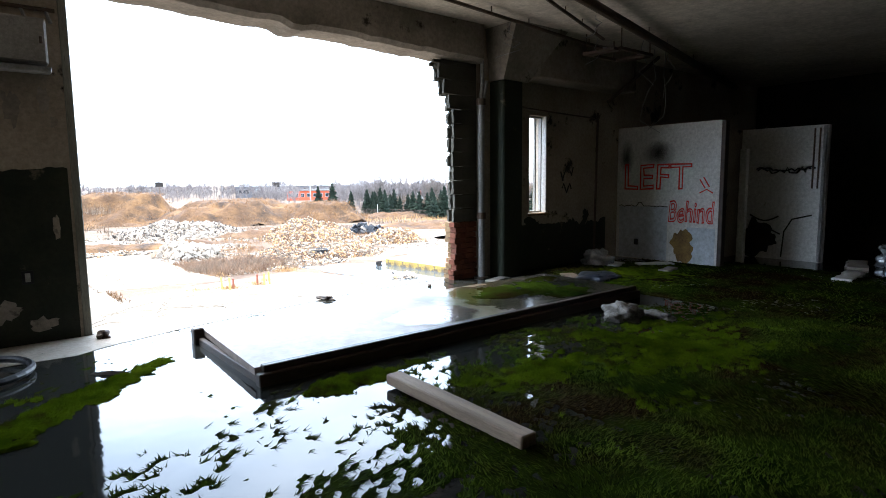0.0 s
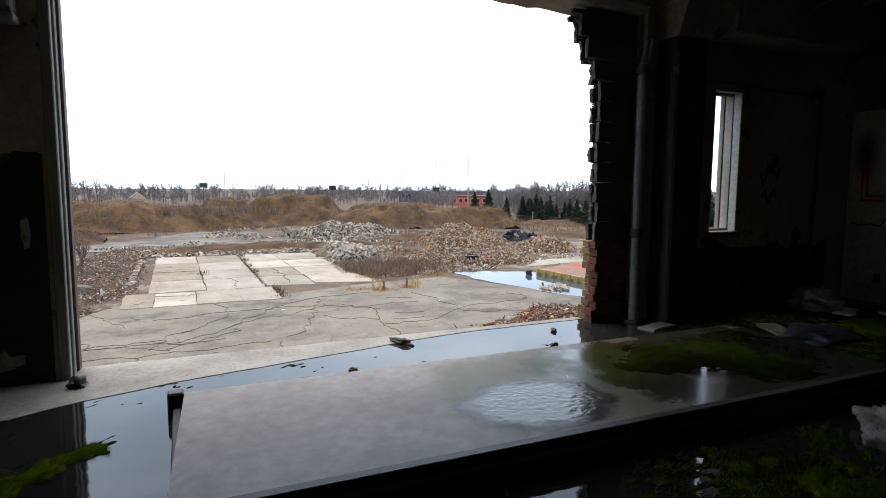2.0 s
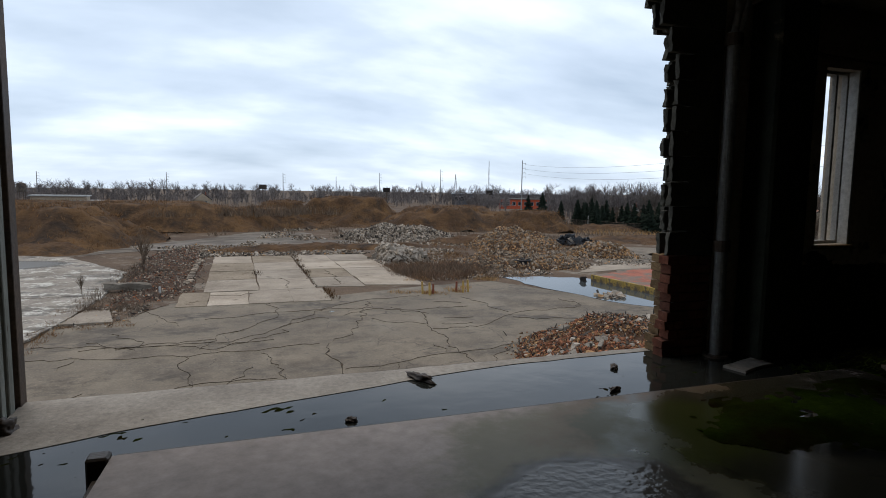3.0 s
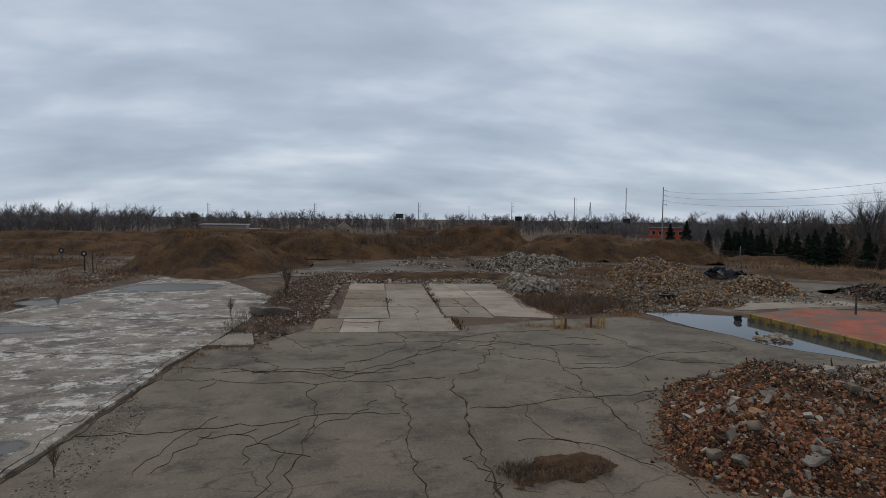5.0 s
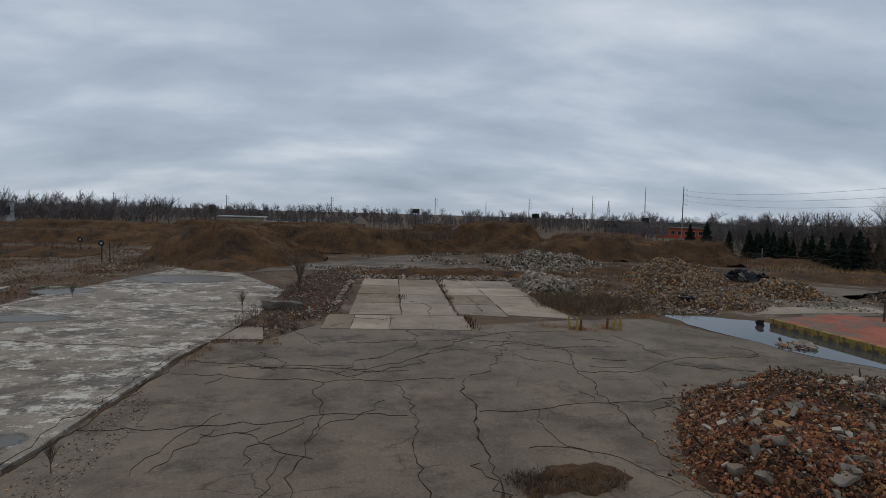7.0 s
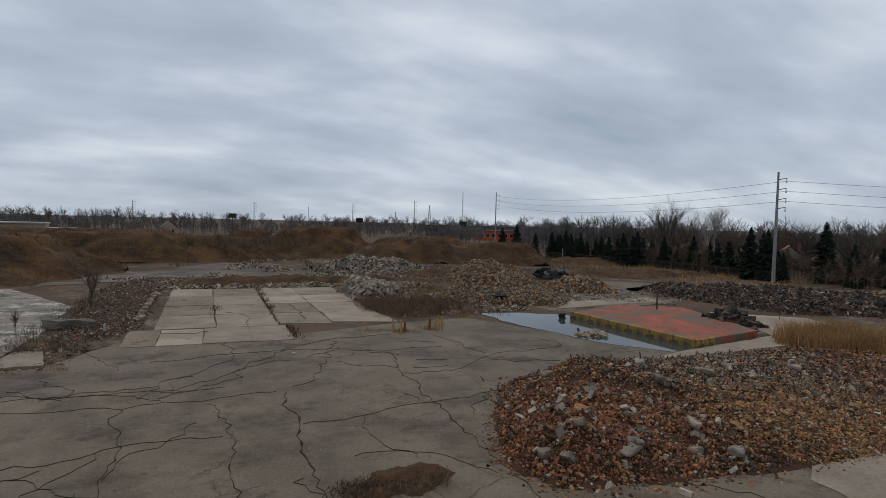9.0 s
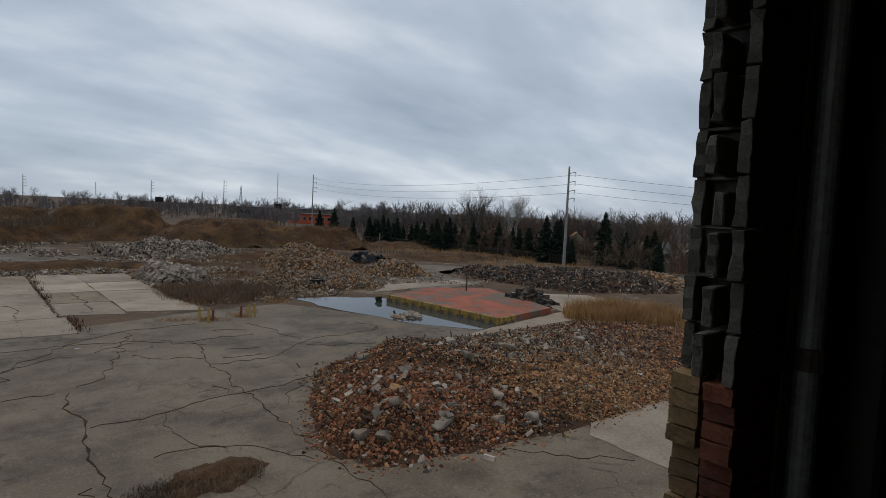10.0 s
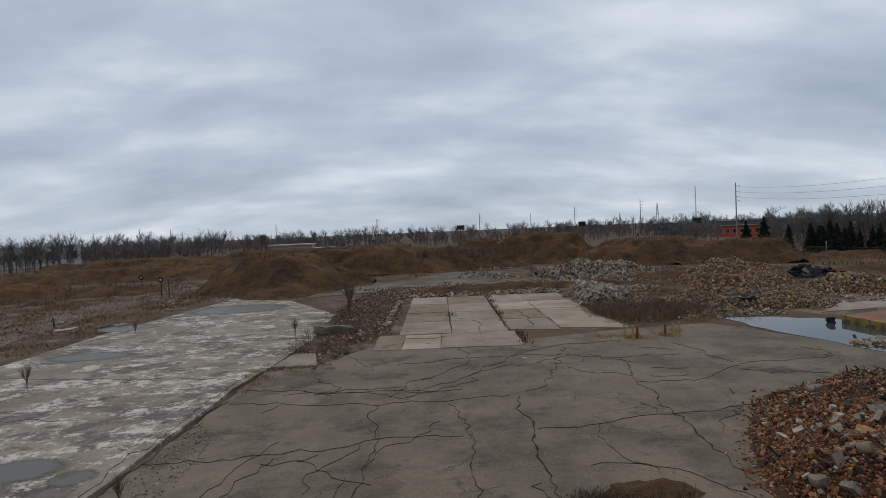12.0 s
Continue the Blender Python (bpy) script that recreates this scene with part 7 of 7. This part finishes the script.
def partition():
    thing = structure(empty("partition", ""), "dirty white board partition with red graffiti", "wall")
    part("board", boxed(9.25, 4.10, 0, 9.36, Y1 - 0.003, 2.36, bevel=0.005), MAT["white_board"], thing)
    part("end_post", boxed(9.245, 4.03, 0, 9.37, 4.098, 2.35, bevel=0.006), MAT["dark_wood"], thing, "dark end post")
    pale_blue = material("pale_blue_board", (0.55, 0.60, 0.64), (0.45, 0.49, 0.53), 0.8, 15, (0.5, 0.75), 0.15, c3=(0.3, 0.27, 0.22), spots=0.68)
    part("lower_board", boxed(9.243, 4.98, 0.02, 9.249, 5.93, 0.95), pale_blue, thing, "bluish white lower board")
    part("lower_board", boxed(9.243, 4.14, 0.02, 9.249, 4.62, 0.62), pale_blue, thing, "bluish white lower board")
    part("stain", plate_x(blob(4.68, 0.29, 0.19, 0.27, 40, 0.7, 11), 9.2425), material("rusty_water_stain", (0.26, 0.17, 0.05), (0.16, 0.10, 0.035), 5, 30, (0.6, 0.8), 0.2), thing, "rusty brown stain")
    smoke = smudge_material("soot_smudge", (0.05, 0.048, 0.045))
    for y0, y1, z0, z1 in ((5.5, 4.85, 1.62, 2.12), (5.95, 5.65, 1.5, 2.15), (5.35, 5.0, 1.75, 2.1)):
        part("smudge", plate_x([(y0, z0), (y1, z0), (y1, z1), (y0, z1)], 9.2475 - 0.0006 * (y0 > 5.4)), smoke, thing, "grey soot smudge")
    sock = part("socket", boxed(9.232, 5.53, 0.26, 9.2425, 5.61, 0.36, bevel=0.003), RUBBLE["black"], thing)
    lettering("lettering_upper", "LEFT", 0.62, (9.246, 5.22, 1.45), 1.02, MAT["red_spray"], "red outlined word sprayed in capitals", 0.013, thing)
    lettering("lettering_lower", "Behind", 0.50, (9.241, 4.57, 0.86), 0.58, MAT["red_spray"], "red outlined word sprayed below", 0.012, thing, 0.1)
    strokes("tag", [[(9.243, 4.42, 1.42), (9.243, 4.33, 1.28)], [(9.243, 4.36, 1.46), (9.243, 4.26, 1.3)], [(9.243, 4.42, 1.2), (9.243, 4.3, 1.26), (9.243, 4.2, 1.2)]], 0.01, MAT["red_spray"], "red sprayed dashes", thing)
    strokes("torn_edge", [[(9.242, 5.93 - 0.05 * k, 0.96 + 0.03 * noise.noise(Vector((k * 0.7, 0, 0))) + (0.06 if k in (8, 9) else 0)) for k in range(20)]], 0.008, MAT["black_spray"], "dark torn edge of the board", thing)


def plate_x(pts, x):
    bm = bmesh.new()
    a, b = [bm.verts.new((x, y, z)) for y, z in pts], [bm.verts.new((x - 0.002, y, z)) for y, z in pts]
    bm.faces.new(a), bm.faces.new(b)
    for i in range(len(pts)):
        j = (i + 1) % len(pts)
        bm.faces.new((a[i], a[j], b[j], b[i]))
    return bm


partition()


def back_partition():
    thing = structure(empty("partition_back", ""), "stained white board partition with black scrawl", "wall")
    part("board", boxed(10.9, 3.12, 0, 11.0, 4.5, 2.3, bevel=0.005), MAT["white_board"], thing)
    part("side", boxed(9.372, 4.55, 0, 11.0, 4.62, 2.3), MAT["wall"], thing, "dark side wall")
    part("door_post", boxed(10.0, 4.02, 0, 10.1, 4.13, 1.92, bevel=0.006), MAT["white_board"], thing, "white door post")
    for y in (3.24, 3.32):
        part("conduit", tube(bmesh.new(), (10.88, y, 1.25), (10.88, y, 2.25), 0.014, n=6), MAT["steel"], thing)
    part("conduit", tube(bmesh.new(), (10.87, 3.16, 0.02), (10.87, 3.16, 2.28), 0.03, n=8), MAT["galvanised"], thing, "pale steel conduit")
    rng = random.Random(5)
    strokes("scrawl", [[(10.895, 4.22 - 0.055 * k + rng.uniform(-0.02, 0.02), 1.56 + rng.uniform(-0.06, 0.06)) for k in range(18)], [(10.895, 4.2 - 0.05 * k, 1.58 + rng.uniform(-0.03, 0.03)) for k in range(18)]], 0.015, MAT["black_spray"], "unreadable black sprayed scrawl", thing)
    strokes("stain", [[(10.895, 4.3 - 0.08 * k, 0.78 - 0.1 * math.sin(k * 0.5)) for k in range(7)], [(10.895, 3.75, 0.05), (10.895, 3.72, 0.5), (10.895, 3.6, 0.72), (10.895, 3.3, 0.8)], [(10.895, 3.78, 0.45), (10.895, 4.2, 0.65)]], 0.014, MAT["dark_paint"], "black mould streaks", thing)
    part("mould", plate_x(blob(4.16, 0.34, 0.3, 0.3, 40, 0.8, 15), 10.898), MAT["dark_paint"], thing, "black mould patch")


back_partition()
structure(finish("beam_upper", boxed(6.6, Y1 - 0.42, 2.95, 9.14, Y1 - 0.003, CEIL - 0.001, bevel=0.02), MAT["lintel"]), "dark concrete beam above the window", "beam")

# ---- ceiling fittings ----
def ceiling_pipe(a, b, r, mat, label, hangers=3):
    thing = empty("ceiling_pipe", label, "pipe", "pipes under the ceiling", at=a)
    v = Vector(b) - Vector(a)
    part("pipe", tube(bmesh.new(), (0, 0, 0), v, r, n=12), mat, thing)
    for k in range(hangers):
        p = v * ((k + 0.5) / hangers)
        part("hanger", tube(bmesh.new(), (p.x, p.y, p.z + r * 0.7), (p.x, p.y, CEIL - a[2] + 0.01), 0.008, n=5), MAT["steel"], thing)


ceiling_pipe((4.0, 5.0, 3.53), (8.0, 5.5, 3.53), 0.022, MAT["steel"], "thin dark conduit below the ceiling", 5)
ceiling_pipe((5.0, 4.25, 3.55), (7.55, 5.15, 3.55), 0.022, MAT["steel"], "thin dark conduit below the ceiling", 4)
ceiling_pipe((4.2, 3.65, 3.48), (13.6, 5.9, 3.48), 0.06, MAT["steel"], "thick dark pipe below the ceiling", 4)
ceiling_pipe((8.3, 5.57, 2.72), (9.7, 5.5, 3.6), 0.03, MAT["steel"], "dark pipe slanting below the beam", 1)
ceiling_pipe((8.55, 5.981, 0.0), (8.6, 5.981, 2.6), 0.02, MAT["steel"], "thin dark conduit down the corner", 0)
tagged(finish("wall_conduit", tubes(bmesh.new(), [(6.4, Y1 - 0.02, 2.6), (6.8, Y1 - 0.02, 2.55), (8.5, Y1 - 0.02, 2.5)], 0.012, 6), MAT["steel"]), "thin conduit along the wall over the window", "conduit")


def trapeze():
    thing = empty("hanging_bracket", "rusty steel bracket frame hung from the ceiling", "bracket", at=(7.7, 5.05, 3.3))
    part("bar", boxed(-0.45, 0.2, 0, 0.35, 0.25, 0.04), MAT["steel"], thing)
    part("bar", boxed(-0.35, -0.35, 0, 0.5, -0.3, 0.04), MAT["steel"], thing)
    part("plate", boxed(-0.46, -0.3, -0.01, -0.3, 0.2, 0.03), MAT["steel"], thing)
    part("plate", boxed(0.33, -0.3, -0.01, 0.5, 0.2, 0.03), MAT["steel"], thing)
    for x, y in ((-0.4, 0.22), (0.3, 0.22), (-0.3, -0.32), (0.45, -0.32)):
        part("rod", tube(bmesh.new(), (x, y, 0.02), (x, y, 0.31), 0.01, n=5), MAT["steel"], thing)


trapeze()


def hanging_wire(x, y, z0, length, seed, label):
    rng = random.Random(seed)
    pts = [Vector((x + rng.gauss(0, 0.025) * k, y + rng.gauss(0, 0.025) * k, z0 - length * k / 6)) for k in range(7)]
    tagged(finish("hanging_wire", tubes(bmesh.new(), pts, 0.006, 5), MAT["galvanised"]), label, "wire", "wires hanging from above")


for k, (x, y, z0, ln) in enumerate(((5.9, 5.5, CEIL, 0.45), (5.94, 5.52, CEIL, 0.35), (6.6, 4.6, CEIL, 0.3), (8.4, 5.0, CEIL, 0.7), (8.6, 4.7, CEIL, 0.9), (7.2, 5.1, CEIL, 0.5), (9.14, 5.25, CEIL, 1.4), (9.14, 5.05, CEIL, 1.35))):
    hanging_wire(x, y, z0, ln, k, "thin loose wire hanging from the ceiling")


# ---- marks on the walls ----
def wall_patch(x, z, rx, rz, seed, mat, label):
    bm = bmesh.new()
    pts = blob(x, z, rx, rz, 26, 0.9, seed)
    a, b = [bm.verts.new((px, Y1 - 0.0045, pz)) for px, pz in pts], [bm.verts.new((px, Y1 - 0.008, pz)) for px, pz in pts]
    bm.faces.new(a), bm.faces.new(b)
    for i in range(len(pts)):
        j = (i + 1) % len(pts)
        bm.faces.new((a[i], a[j], b[j], b[i]))
    structure(finish("trim_flake", bm, mat), label, "plaster")


for k, (x, z, rx, rz, key, lab) in enumerate(((0.24, 2.12, 0.06, 0.14, "lintel", "bare grey patch of fallen plaster"), (0.48, 2.2, 0.05, 0.1, "lintel", "bare grey patch of fallen plaster"), (0.55, 2.0, 0.03, 0.05, "sill", "small chip in the plaster"), (0.05, 0.33, 0.14, 0.09, "lintel", "pale patch where dark paint has peeled"),
                                              (0.35, 0.18, 0.1, 0.06, "lintel", "pale patch where dark paint has peeled"), (0.5, 1.05, 0.03, 0.1, "wall", "pale scratch in the dark paint"), (7.9, 0.6, 0.12, 0.16, "dark_paint", "black mould blot on the wall"), (6.62, 0.55, 0.1, 0.2, "dark_paint", "black mould blot on the wall"),
                                              (8.3, 0.8, 0.08, 0.12, "dark_paint", "black mould blot on the wall"), (6.9, 0.72, 0.2, 0.12, "dark_paint", "black mould below the window"))):
    wall_patch(x, z, rx, rz, k + 3, MAT[key], lab)
rw = random.Random(12)
tagged(strokes("wall_scrawl", [[(7.62 + 0.05 * k + rw.uniform(-0.03, 0.03), Y1 - 0.006, 1.52 + rw.uniform(-0.14, 0.16)) for k in range(8)], [(7.66 + 0.04 * k, Y1 - 0.006, 1.3 + 0.08 * math.sin(k * 1.6)) for k in range(7)]], 0.012, MAT["black_spray"], ""), "unreadable black scrawl sprayed beside the window", "graffiti")
